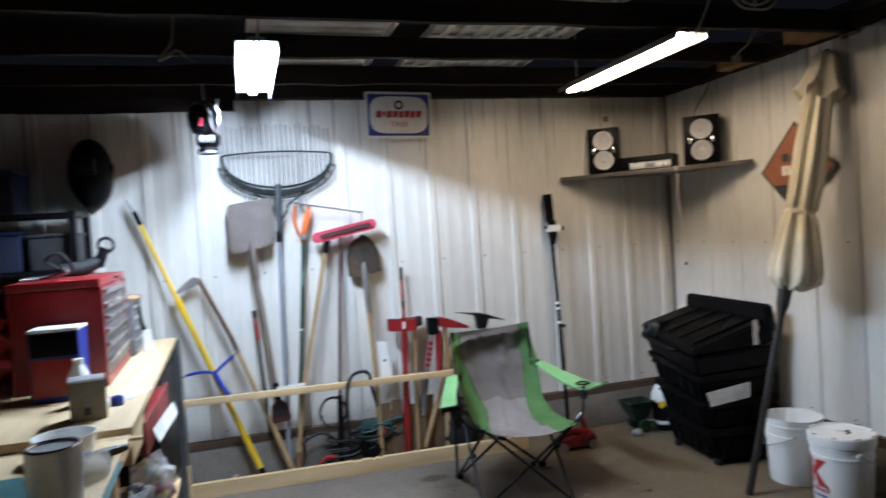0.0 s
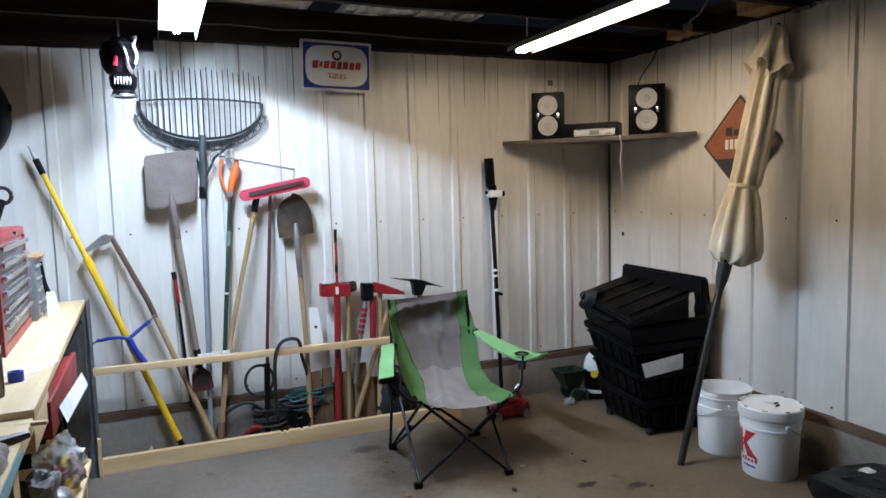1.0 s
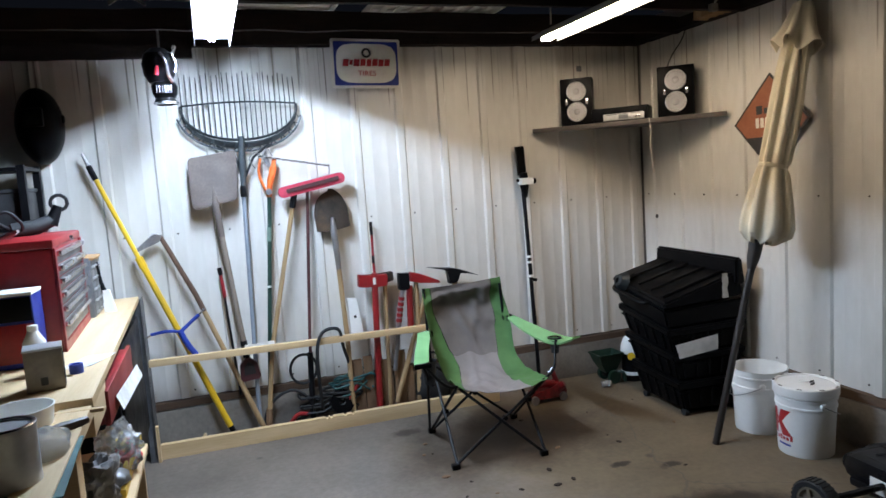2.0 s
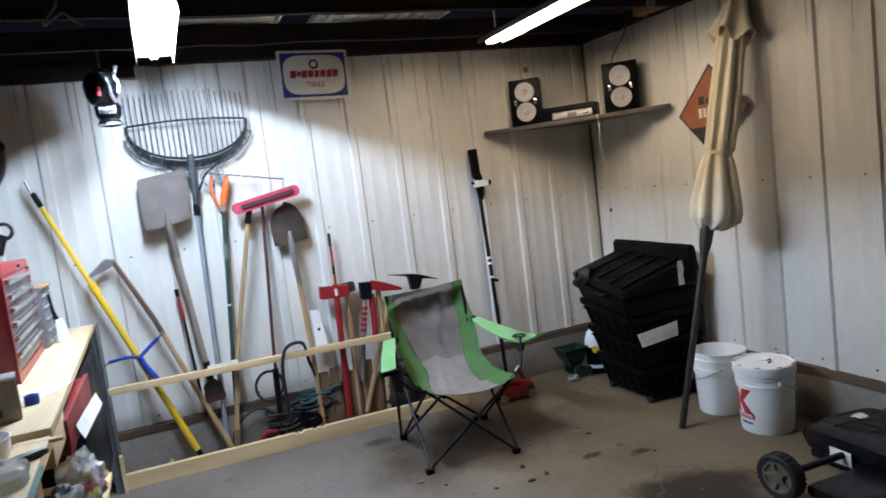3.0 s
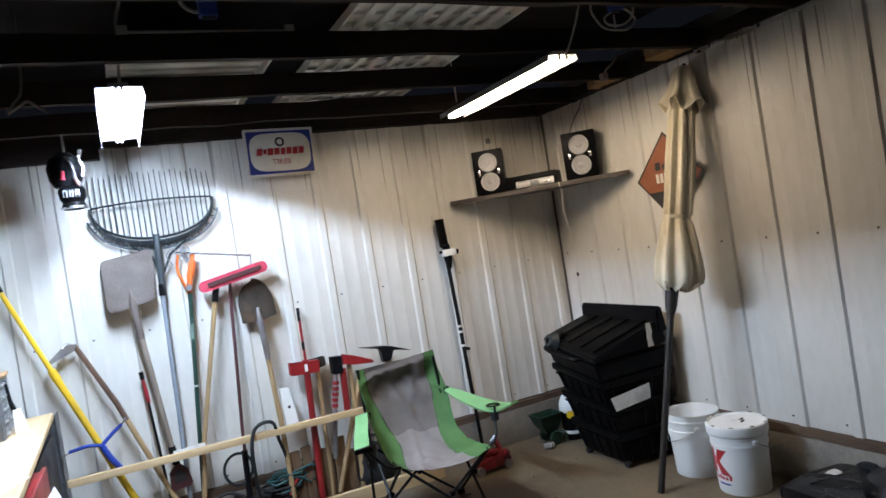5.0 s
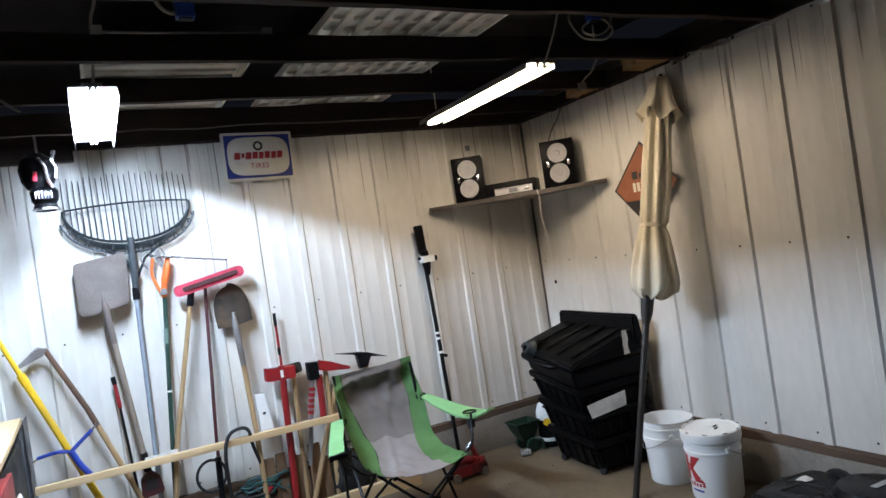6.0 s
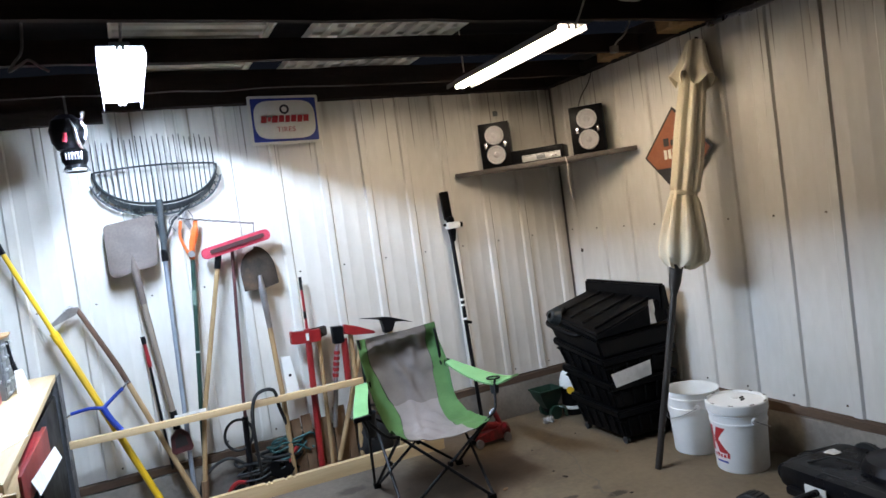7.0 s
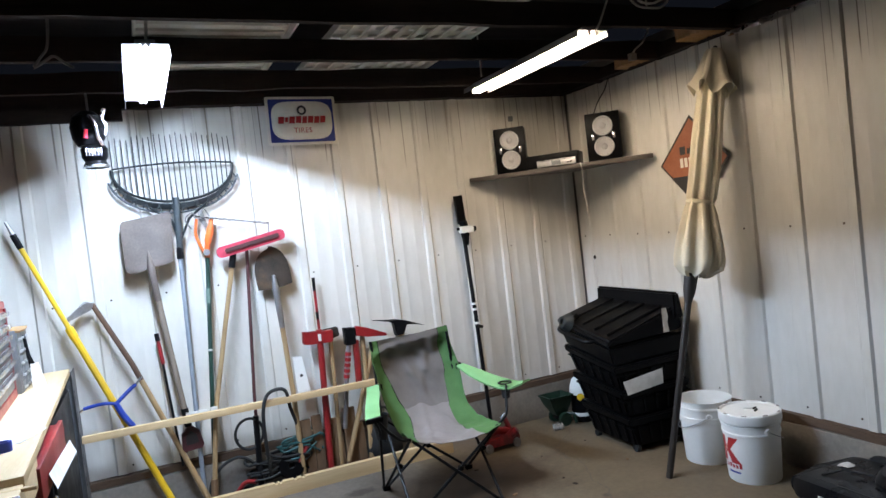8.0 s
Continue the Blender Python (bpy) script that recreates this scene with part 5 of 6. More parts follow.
    bars = [("back_post", [(-1.985, -0.60, 0.30), (-1.994, -0.570, 0.905)]), ("back_post", [(-1.475, -0.62, 0.30), (-1.500, -0.588, 0.885)]),
            ("leg", [FL + Vector((0, 0, 0.02)), (-1.455, -1.06, 0.385)]), ("leg", [FR + Vector((0, 0, 0.02)), (-1.98, -1.055, 0.415)]),
            ("leg", [FL + Vector((0.01, 0, 0.02)), (-1.985, -0.62, 0.44)]), ("leg", [BL + Vector((0, 0, 0.02)), (-1.995, -1.06, 0.42)]),
            ("leg", [FR + Vector((0.01, 0, 0.02)), (-1.475, -0.64, 0.43)]), ("leg", [BR + Vector((0, 0, 0.02)), (-1.445, -1.06, 0.39)]),
            ("leg", [BL + Vector((0.01, 0, 0.02)), (-1.48, -0.63, 0.42)]), ("leg", [BR + Vector((-0.01, 0, 0.02)), (-1.985, -0.61, 0.44)])]
    for nm, pts in bars:
        part(nm, T(pts, r, 8), BLACKTUBE, c)
    for ft in (FL, FR, BL, BR):
        part("foot", B(ft.x - 0.022, ft.x + 0.022, ft.y - 0.018, ft.y + 0.018, 0.0, 0.03, bevel=0.006), BLACK, c)
    for p in ((-1.73, -1.095, 0.215), (-1.725, -0.62, 0.22), (-1.99, -0.84, 0.22), (-1.47, -0.87, 0.21)):
        part("pivot", T([(p[0], p[1] - 0.012, p[2]), (p[0], p[1] + 0.012, p[2])], 0.014, 10), BLACK, c)
    for p in ((-1.985, -0.60, 0.63), (-1.46, -0.615, 0.665)):
        part("arm_clip", B(p[0] - 0.018, p[0] + 0.018, p[1] - 0.018, p[1] + 0.018, p[2] - 0.02, p[2] + 0.02, bevel=0.005), BLACK, c)
    # arm rests
    part("arm_post", T(curve([(-1.445, -1.06, 0.39), (-1.40, -1.075, 0.44), (-1.365, -1.03, 0.52), (-1.345, -1.01, 0.585)], 4), 0.0075, 8), BLACKTUBE, c)
    part("arm_post", T([BL + Vector((-0.012, 0, 0.03)), (-2.16, -1.08, 0.52), (-2.19, -1.10, 0.585)], 0.0085, 8), BLACKTUBE, c)
    part("arm_post", T(curve([(-1.99, -1.06, 0.425), (-2.06, -1.09, 0.45), (-2.13, -1.10, 0.52), (-2.18, -1.11, 0.585)], 4), 0.0085, 8), BLACKTUBE, c)
    part("arm_sleeve", T([(-1.43, -1.062, 0.415), (-1.405, -1.07, 0.445)], 0.0095, 8), CHROME, c)

    def arm(rows, label):
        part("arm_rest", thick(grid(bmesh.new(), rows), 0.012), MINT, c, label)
    q = [Vector((-1.452, -0.63, 0.672)), Vector((-1.40, -0.76, 0.625)), Vector((-1.34, -0.90, 0.585)), Vector((-1.29, -1.00, 0.575)), Vector((-1.235, -1.045, 0.592))]
    side = Vector((0.062, 0.020, 0.006))
    wid = [0.45, 0.8, 1.0, 1.0, 0.6]
    cr = curve(q, 4)
    arm([[p - side * w, p - side * (w * 0.4) + Vector((0, 0, 0.004)), p + side * (w * 0.4) + Vector((0, 0, 0.004)), p + side * w] for p, w in zip(cr, [curve([(w, 0, 0) for w in wid], 4)[i].x for i in range(len(cr))])], "pale green padded arm rest")
    part("cup_ring", lathe(bmesh.new(), (-1.335, -0.975, 0.588), [(0.030, 0.0), (0.042, 0.0), (0.042, 0.006), (0.030, 0.006), (0.030, 0.0)], 20), BLACK, c)
    part("cup_net", lathe(bmesh.new(), (-1.335, -0.975, 0.50), [(0.0, 0.0), (0.022, 0.0), (0.030, 0.075)], 14), RUBBER, c, "black mesh cup holder")
    q = [Vector((-2.025, -0.61, 0.650)), Vector((-2.08, -0.78, 0.645)), Vector((-2.15, -0.97, 0.630)), Vector((-2.20, -1.12, 0.605))]
    cr = curve(q, 4)
    side = Vector((0.040, 0.012, 0.0))
    arm([[p - side * w, p + side * w] for p, w in zip(cr, [1.05 + 0.10 * i / len(cr) for i in range(len(cr))])], "pale green padded arm rest")
    part("arm_front", B(-2.245, -2.150, -1.140, -1.118, 0.578, 0.606, bevel=0.008), BLACK, c, "black plastic arm end")
    part("cup_net", lathe(bmesh.new(), (-2.135, -1.03, 0.46), [(0.0, 0.0), (0.03, 0.0), (0.045, 0.13)], 14), RUBBER, c, "black mesh cup holder")


camp_chair()

# ---- stack of black totes in the corner ----
NEAR0, RIGHT0, BACK0, LEFT0 = (-0.545, -1.12, 0.035), (-0.12, -1.16, 0.035), (-0.10, -0.66, 0.035), (-0.53, -0.62, 0.035)
NEAR1, RIGHT1, BACK1, LEFT1 = (-0.655, -1.09, 0.685), (-0.11, -1.19, 0.72), (-0.085, -0.42, 0.78), (-0.585, -0.44, 0.775)


def tote_level(v, k=1.0):
    """The four corners of the leaning stack at the share v of its height, drawn in to the share k."""
    ps = [Vector(a).lerp(Vector(b), v) for a, b in ((NEAR0, NEAR1), (RIGHT0, RIGHT1), (BACK0, BACK1), (LEFT0, LEFT1))]
    mid = sum(ps, Vector()) / 4
    return [mid + (p - mid) * k for p in ps]


def hull(rows, bevel):
    bm = bmesh.new()
    grid(bm, rows, closed=True)
    bm.verts.ensure_lookup_table()
    bm.faces.new(bm.verts[:4])
    bm.faces.new(bm.verts[-4:])
    bmesh.ops.bevel(bm, geom=list(bm.edges), offset=bevel, segments=2, affect="EDGES")
    return bm


def tote(v0, v1, label):
    t = thing("storage_tote", tote_level(v0)[0], label, "tote", "stacked totes")
    dv = v1 - v0
    part("body", hull([tote_level(v0 + 0.003, 0.90), tote_level(v1 - 0.25 * dv, 0.955)], 0.012), BLACK, t)
    part("rim", hull([tote_level(v1 - 0.27 * dv, 1.0), tote_level(v1 - 0.002, 1.0)], 0.010), BLACK, t)
    part("ledge", hull([tote_level(v1 - 0.42 * dv, 0.975), tote_level(v1 - 0.36 * dv, 0.975)], 0.004), BLACK, t)
    lo, hi = tote_level(v0 + 0.12 * dv, 0.925), tote_level(v1 - 0.27 * dv, 0.965)
    for side in ((0, 1), (3, 0)):
        for i in range(5):
            q = 0.12 + 0.19 * i
            a, b = lo[side[0]].lerp(lo[side[1]], q), hi[side[0]].lerp(hi[side[1]], q)
            out = Vector((0, -0.004, 0)) if side == (0, 1) else Vector((-0.004, 0, 0))
            part("rib", T([a + out, b + out], 0.008, 6), BLACK, t)
    return t


t = tote(0.0, 0.29, "scuffed black plastic tote on casters at a stack's foot")
for p in tote_level(0.0, 0.82):
    part("caster", T([p + Vector((-0.014, 0, -0.012)), p + Vector((0.014, 0, -0.012))], 0.0225, 12), RUBBER, t)
tote(0.29, 0.55, "scuffed black plastic tote in a leaning stack")
t = tote(0.55, 0.80, "black plastic tote with a torn white label")
A, Bq = tote_level(0.515, 1.005), tote_level(0.65, 1.005)
n0 = Vector((0, -0.004, 0))
part("label", thick(grid(bmesh.new(), [[A[0].lerp(A[1], q) + n0 + Vector((0, 0, 0.05 * q)) for q in (0.08, 0.24, 0.42, 0.60)], [Bq[0].lerp(Bq[1], q) + n0 + Vector((0, 0, 0.055 * q)) for q in (0.06, 0.24, 0.42, 0.61)]]), 0.0015), PAPER, t, "torn white paper label")
t = thing("storage_tote", tote_level(0.8)[0], "black tote with a sloping lid and raised flap", "tote", "stacked totes")
part("body", hull([tote_level(0.803, 0.93), tote_level(0.985, 0.975)], 0.012), BLACK, t)
part("lid", hull([[Vector(NEAR1), Vector((-0.14, -1.185, 0.73)), Vector((-0.10, -0.40, 0.79)), Vector(LEFT1)], [Vector(NEAR1) + Vector((0.01, 0, 0.035)), Vector((-0.15, -1.175, 0.885)), Vector((-0.10, -0.38, 0.90)), Vector(LEFT1) + Vector((0.01, 0, 0.035))]], 0.012), BLACK, t, "sloping black lid")
part("lid_flap", hull([[Vector((-0.20, -1.20, 0.80)), Vector((-0.13, -1.20, 0.80)), Vector((-0.075, -0.34, 0.85)), Vector((-0.145, -0.34, 0.85))], [Vector((-0.19, -1.19, 0.965)), Vector((-0.145, -1.19, 0.965)), Vector((-0.085, -0.33, 0.965)), Vector((-0.13, -0.33, 0.965))]], 0.012), BLACK, t, "black lid flap standing up")
for q in (0.12, 0.34, 0.56, 0.78):
    a = Vector(NEAR1).lerp(Vector(LEFT1), q) + Vector((0.05, 0, 0.052))
    b = Vector((-0.15, -1.175, 0.885)).lerp(Vector((-0.10, -0.38, 0.90)), q) + Vector((-0.06, 0, -0.010))
    part("lid_rib", T([a, b], 0.009, 6), BLACK, t)
part("label", thick(grid(bmesh.new(), [[(-0.315 + 0.004 * (k % 2), -1.206, 0.735 + 0.03 * k), (-0.268 - 0.005 * (k % 3), -1.207, 0.735 + 0.03 * k)] for k in range(6)]), 0.0015), PAPER, t, "torn white vertical label")
part("handle", T(curve([(-0.60, -0.90, 0.70), (-0.655, -0.85, 0.70), (-0.66, -0.60, 0.745), (-0.60, -0.52, 0.76)], 4), 0.016, 8), BLACK, t)
lamp = thing("clamp_lamp", (-0.62, -0.62, 0.72), "chrome clamp lamp reflector behind the totes", "lamp")
part("reflector", lathe(bmesh.new(), (-0.60, -0.60, 0.79), [(0.02, 0.05), (0.04, 0.045), (0.07, 0.0), (0.066, 0.0), (0.036, 0.04)], 20, Matrix.Rotation(radians(-70), 4, "Y")), DARKSTEEL, lamp)
part("clamp", T([(-0.57, -0.60, 0.80), (-0.52, -0.61, 0.83)], 0.018, 8), BLACK, lamp)


# ---- closed patio umbrella leaning on the side wall ----
def umbrella():
    foot, top = Vector((-0.652, -1.512, 0.0)), Vector((-0.078, -1.605, 2.385))
    u = thing("patio_umbrella", foot, "closed beige patio umbrella leaning on the wall", "umbrella")
    d = (top - foot).normalized()
    e1 = d.cross(Vector((0, 1, 0))).normalized()
    e2 = d.cross(e1).normalized()
    Lg = (top - foot).length
    away0 = Vector((0.75, -0.66, 0.0))
    part("pole", T([foot, foot + d * (Lg - 0.1)], 0.0195, 12), POLEBROWN, u)
    part("pole_collar", T([foot + d * 0.99, foot + d * 1.05, foot + d * 1.16], [0.021, 0.034, 0.040], 12), POLEBROWN, u, "dark runner collar")

    def drift(q):
        """How far the cloth hangs off the pole's line at the distance q from the foot."""
        return 0.034 * max(0.0, 1 - abs(q - 1.2) / 0.35) + 0.006 * math.exp(-((q - 1.72) / 0.35) ** 2)

    def cloth(levels, folds, seed, name, label):
        rows = []
        away = Vector((0.75, -0.66, 0.0))
        n = 96
        for q, r, amp, hem in levels:
            row = []
            for i in range(n):
                a = 2 * math.pi * i / n
                f = math.cos(folds * a + seed + 0.9 * math.sin(a * 2 + seed) + q * 1.2)
                f = math.copysign(abs(f) ** 0.6, f) * (0.65 + 0.7 * abs(math.sin(a * 1.5 + seed)))
                w = noise.noise(Vector((math.cos(a) * 1.5, math.sin(a) * 1.5, q * 2.5 + seed)))
                rr = r * (1 + amp * f + 0.14 * w)
                row.append(foot + away * drift(q) + d * (q + hem * f) + e1 * (rr * math.cos(a)) + e2 * (rr * math.sin(a)))
            rows.append(row)
        part(name, thick(grid(bmesh.new(), rows, closed=True), 0.002), CANVAS, u, label)
    cloth([(1.135, 0.055, 0.22, 0.010), (1.145, 0.090, 0.18, 0.012), (1.175, 0.114, 0.14, 0.004), (1.23, 0.123, 0.12, 0.0), (1.30, 0.116, 0.13, 0.0), (1.40, 0.098, 0.16, 0.0), (1.50, 0.080, 0.17, 0.0), (1.535, 0.073, 0.12, 0.0), (1.548, 0.068, 0.10, 0.0),
           (1.562, 0.068, 0.10, 0.0), (1.58, 0.072, 0.16, 0.0), (1.64, 0.073, 0.15, 0.0), (1.75, 0.074, 0.17, 0.0), (1.90, 0.073, 0.18, 0.0), (2.05, 0.068, 0.19, 0.0), (2.20, 0.060, 0.24, 0.0), (2.33, 0.044, 0.12, 0.0)], 9, 1.3, "canopy", "gathered beige canvas canopy")
    cloth([(2.195, 0.122, 0.20, 0.026), (2.21, 0.116, 0.20, 0.018), (2.245, 0.098, 0.20, 0.006), (2.30, 0.080, 0.16, 0.0), (2.36, 0.066, 0.12, 0.0), (2.415, 0.054, 0.08, 0.0), (2.432, 0.044, 0.05, 0.0), (2.436, 0.012, 0.0, 0.0)], 6, 0.4, "vent_cap", "flared beige canvas vent cap")
    part("tie_strap", lathe(bmesh.new(), foot + away0 * drift(1.55) + d * 1.543, [(0.071, 0.0), (0.075, 0.004), (0.075, 0.020), (0.071, 0.024)], 28, d.to_track_quat("Z", "Y").to_matrix().to_4x4()), CANVAS, u, "beige tie strap round the canopy")
    part("finial", T([foot + d * 2.425, foot + d * 2.455], [0.016, 0.010], 10), POLEBROWN, u)


umbrella()


# ---- buckets ----
def bucket(cx, cy, lidded, label, ear, way):
    """A pail; ear: degrees of one bail ear; way: the side to which the bail hangs."""
    b = thing("plastic_bucket", (cx, cy, 0), label, "bucket", "white buckets")
    ax = Matrix.Identity(4)
    H = 0.365
    if lidded:
        prof = [(0.0, 0.004), (0.126, 0.004), (0.131, 0.0), (0.134, 0.006), (0.1455, 0.255), (0.150, 0.258), (0.150, 0.268), (0.1465, 0.271), (0.147, 0.30), (0.152, 0.303), (0.152, 0.313), (0.148, 0.316), (0.148, 0.345), (0.0, 0.346)]
    else:
        prof = [(0.0, 0.004), (0.126, 0.004), (0.131, 0.0), (0.134, 0.006), (0.1445, 0.235), (0.150, 0.238), (0.150, 0.27), (0.146, 0.274), (0.147, 0.315), (0.153, 0.318), (0.153, 0.328), (0.149, 0.331), (0.150, H - 0.004), (0.154, H), (0.148, H), (0.144, 0.30), (0.128, 0.012), (0.0, 0.010)]
    part("pail", lathe(bmesh.new(), (cx, cy, 0), prof, 48), WHITE, b)
    if lidded:
        part("lid", lathe(bmesh.new(), (cx, cy, 0), [(0.153, 0.325), (0.158, 0.322), (0.160, 0.330), (0.159, 0.368), (0.154, 0.374), (0.146, 0.374), (0.142, 0.364), (0.10, 0.363), (0.0, 0.362)], 48), WHITE, b, "white snap-on lid")
        part("lid_spout", lathe(bmesh.new(), (cx + 0.03, cy + 0.035, 0.362), [(0.026, 0.0), (0.026, 0.006), (0.018, 0.008), (0.0, 0.008)], 16), WHITE, b)
        for k in range(9):
            a = radians(40 * k + 12)
            part("lid_notch", B(0.1475, 0.1575, -0.012, 0.012, 0.3735, 0.3755, m=Matrix.Translation((cx, cy, 0)) @ Matrix.Rotation(a, 4, "Z")), CURB if k % 3 else BARBLACK, b)
        for dx, dy in ((0.02, -0.03), (0.045, 0.0)):
            part("lid_smudge", T([(cx + dx - 0.014, cy + dy, 0.366), (cx + dx + 0.014, cy + dy + 0.006, 0.366)], 0.005, 6), BARBLACK, b)
    for a in (radians(ear), radians(ear + 180)):
        p = Vector((cx + 0.150 * math.cos(a), cy + 0.150 * math.sin(a), 0.285))
        part("bail_ear", lathe(bmesh.new(), p, [(0.016, -0.006), (0.018, 0.0), (0.014, 0.008), (0.0, 0.009)], 14, Vector((math.cos(a), math.sin(a), 0)).to_track_quat("Z", "Y").to_matrix().to_4x4()), WHITE, b)
    pts = []
    for k in range(19):
        a = radians(ear + way * 180 * k / 18)
        pts.append((cx + 0.158 * math.cos(a), cy + 0.158 * math.sin(a), 0.285 - 0.085 * math.sin(math.pi * k / 18)))
    part("bail", T(pts, 0.0022, 6), STEEL, b, "thin wire bail handle")
    return b


def wrap(b, cx, cy, quads, material, name):
    """A print that follows the pail's round side: corners as (degrees, height)."""
    for q in quads:
        bm = bmesh.new()
        n = 6
        rows = []
        for j in (0, 0.5, 1):
            row = []
            for i in range(n + 1):
                s = i / n
                lo = Vector(q[0]).lerp(Vector(q[1]), s)
                hi = Vector(q[3]).lerp(Vector(q[2]), s)
                a, z = lo.lerp(hi, j)
                r = 0.1345 + 0.0115 * (z / 0.255) + 0.0008
                row.append((cx + r * math.cos(radians(a)), cy + r * math.sin(radians(a)), z))
            rows.append(row)
        part(name, thick(grid(bm, rows), 0.0006), material, b)


b1 = bucket(-0.298, -1.788, True, "white lidded plastic bucket with a red printed mark", -105, 1)
wrap(b1, -0.298, -1.788, [((-216, 0.245), (-203, 0.245), (-203, 0.110), (-216, 0.110)), ((-203, 0.155), (-193, 0.165), (-166, 0.245), (-190, 0.245)), ((-203, 0.200), (-192, 0.185), (-162, 0.103), (-188, 0.106))], SIGNRED, "red_mark")
wrap(b1, -0.298, -1.788, [((-205 + 9 * i, 0.080), (-199 + 9 * i, 0.080), (-199 + 9 * i, 0.097 + 0.006 * (i in (1, 4))), (-205 + 9 * i, 0.097 + 0.006 * (i in (1, 4)))) for i in range(5)], SIGNRED, "wordmark_bar")
wrap(b1, -0.298, -1.788, [((-200, 0.052), (-168, 0.052), (-168, 0.062), (-200, 0.062))], BARBLUE, "blue_bar")
bucket(-0.265, -1.435, False, "open white plastic bucket with a wire handle", -128, -1)

# ---- lawn mower parked by the side wall ----
def lawn_mower():
    mo = thing("lawn_mower", (-0.42, -2.45, 0.0), "black push lawn mower with treaded wheels", "lawn mower")
    m = Matrix.Translation((-0.295, -2.52, 0)) @ Matrix.Rotation(radians(-3), 4, "Z")
    part("deck", B(-0.20, 0.26, -0.40, 0.36, 0.045, 0.165, bevel=0.052, m=m), MOWERBLACK, mo, "rounded black deck shell")
    part("deck_skirt", B(-0.215, 0.275, -0.415, 0.30, 0.030, 0.070, bevel=0.012, m=m), MOWERBLACK, mo)
    part("deck_seam", B(-0.15, -0.146, -0.30, 0.26, 0.163, 0.1665, m=m), BARBLACK, mo)
    part("front_nose", T([m @ Vector(p) for p in ((-0.16, 0.33, 0.105), (0.0, 0.35, 0.108), (0.22, 0.33, 0.105))], [0.052, 0.056, 0.052], 16), MOWERBLACK, mo, "thick rounded black nose")
    part("chassis", B(-0.54, -0.21, -0.42, 0.03, 0.035, 0.085, bevel=0.02, m=m), MOWERBLACK, mo, "low dark chassis between the wheels")
    part("engine_cover", lathe(bmesh.new(), m @ Vector((0.10, -0.08, 0.158)), [(0.175, 0.0), (0.178, 0.03), (0.150, 0.065), (0.09, 0.078), (0.0, 0.08)], 28), MOWERBLACK, mo, "domed black engine cover")
    for k in range(10):
        a = 2 * math.pi * k / 10
        c = m @ Vector((0.10, -0.08, 0.234))
        part("cooling_fin", T([c + Vector((0.05 * math.cos(a), 0.05 * math.sin(a), 0.0)), c + Vector((0.12 * math.cos(a), 0.12 * math.sin(a), -0.012))], 0.006, 6), MOWERBLACK, mo)
    part("badge", B(0.04, 0.15, -0.13, -0.10, 0.2385, 0.2415, bevel=0.001, m=m), SILVER, mo, "worn silver badge")
    part("label", B(-0.2205, -0.2155, 0.075, 0.185, 0.050, 0.118, bevel=0.001, m=m), PAPER, mo, "pale warning label")
    part("cable", T([m @ Vector(p) for p in ((-0.1, 0.26, 0.165), (-0.02, 0.2, 0.19), (0.02, 0.08, 0.185))], 0.006, 6), RUBBER, mo)
    for i, (wx, wy) in enumerate(((-0.590, 0.120), (-0.590, -0.36), (0.28, 0.20), (0.28, -0.36))):
        c = m @ Vector((wx, wy, 0.098))
        ax = Matrix.Rotation(radians(-90 if wx < 0 else 90), 4, "Y") @ Matrix.Rotation(radians(5), 4, "X")
        w = part("wheel", lathe(bmesh.new(), c, [(0.060, -0.046), (0.090, -0.048), (0.098, -0.036), (0.098, 0.016), (0.092, 0.024), (0.072, 0.022), (0.070, 0.012)], 36, ax), RUBBER, mo, "black treaded rubber wheel")
        part("rim", lathe(bmesh.new(), c, [(0.071, 0.010), (0.071, 0.020), (0.062, 0.021), (0.058, 0.010), (0.030, 0.006), (0.028, 0.020), (0.014, 0.024), (0.0, 0.024)], 28, ax), WHEELRIM, w, "dusty tan wheel rim")
        for k in range(5):
            a = 2 * math.pi * k / 5 + 0.3
            part("spoke", B(0.02, 0.066, -0.008, 0.008, 0.008, 0.020, bevel=0.002, m=Matrix.Translation(c) @ ax @ Matrix.Rotation(a, 4, "Z")), WHEELRIM, w)
        for k in range(30):
            a = 2 * math.pi * k / 30
            part("tread_lug", B(0.0965, 0.1015, -0.005, 0.005, -0.038, 0.018, m=Matrix.Translation(c) @ ax @ Matrix.Rotation(a, 4, "Z")), RUBBER, w)
    for wy in (0.120, -0.36):
        part("axle", T([m @ Vector((-0.58, wy, 0.098)), m @ Vector((-0.18, wy, 0.098))], 0.016, 8), MOWERBLACK, mo)
    for wy in (0.20, -0.36):
        part("axle", T([m @ Vector((0.25, wy, 0.098)), m @ Vector((0.28, wy, 0.098))], 0.012, 8), STEEL, mo)


MOWERBLACK = M("glossy_mower_plastic", (0.006, 0.006, 0.008), (0.004, 0.004, 0.005), rough=0.3, scale=9, fine=60, bump=0.1, stain=(0.014, 0.013, 0.012), spec=0.18)
WHEELRIM = M("dusty_wheel_rim", (0.16, 0.13, 0.09), (0.10, 0.08, 0.055), rough=0.6, scale=20, fine=80, bump=0.1)
lawn_mower()
pr = thing("loose_paper", (-0.20, -2.26, 0.167), "scrap of white paper on the mower deck", "paper")
part("sheet", thick(grid(bmesh.new(), [[(-0.24 + 0.026 * i, -2.235 - 0.026 * j, 0.1685 + 0.005 * math.sin(i + j)) for i in range(4)] for j in range(3)]), 0.001), PAPER, pr)

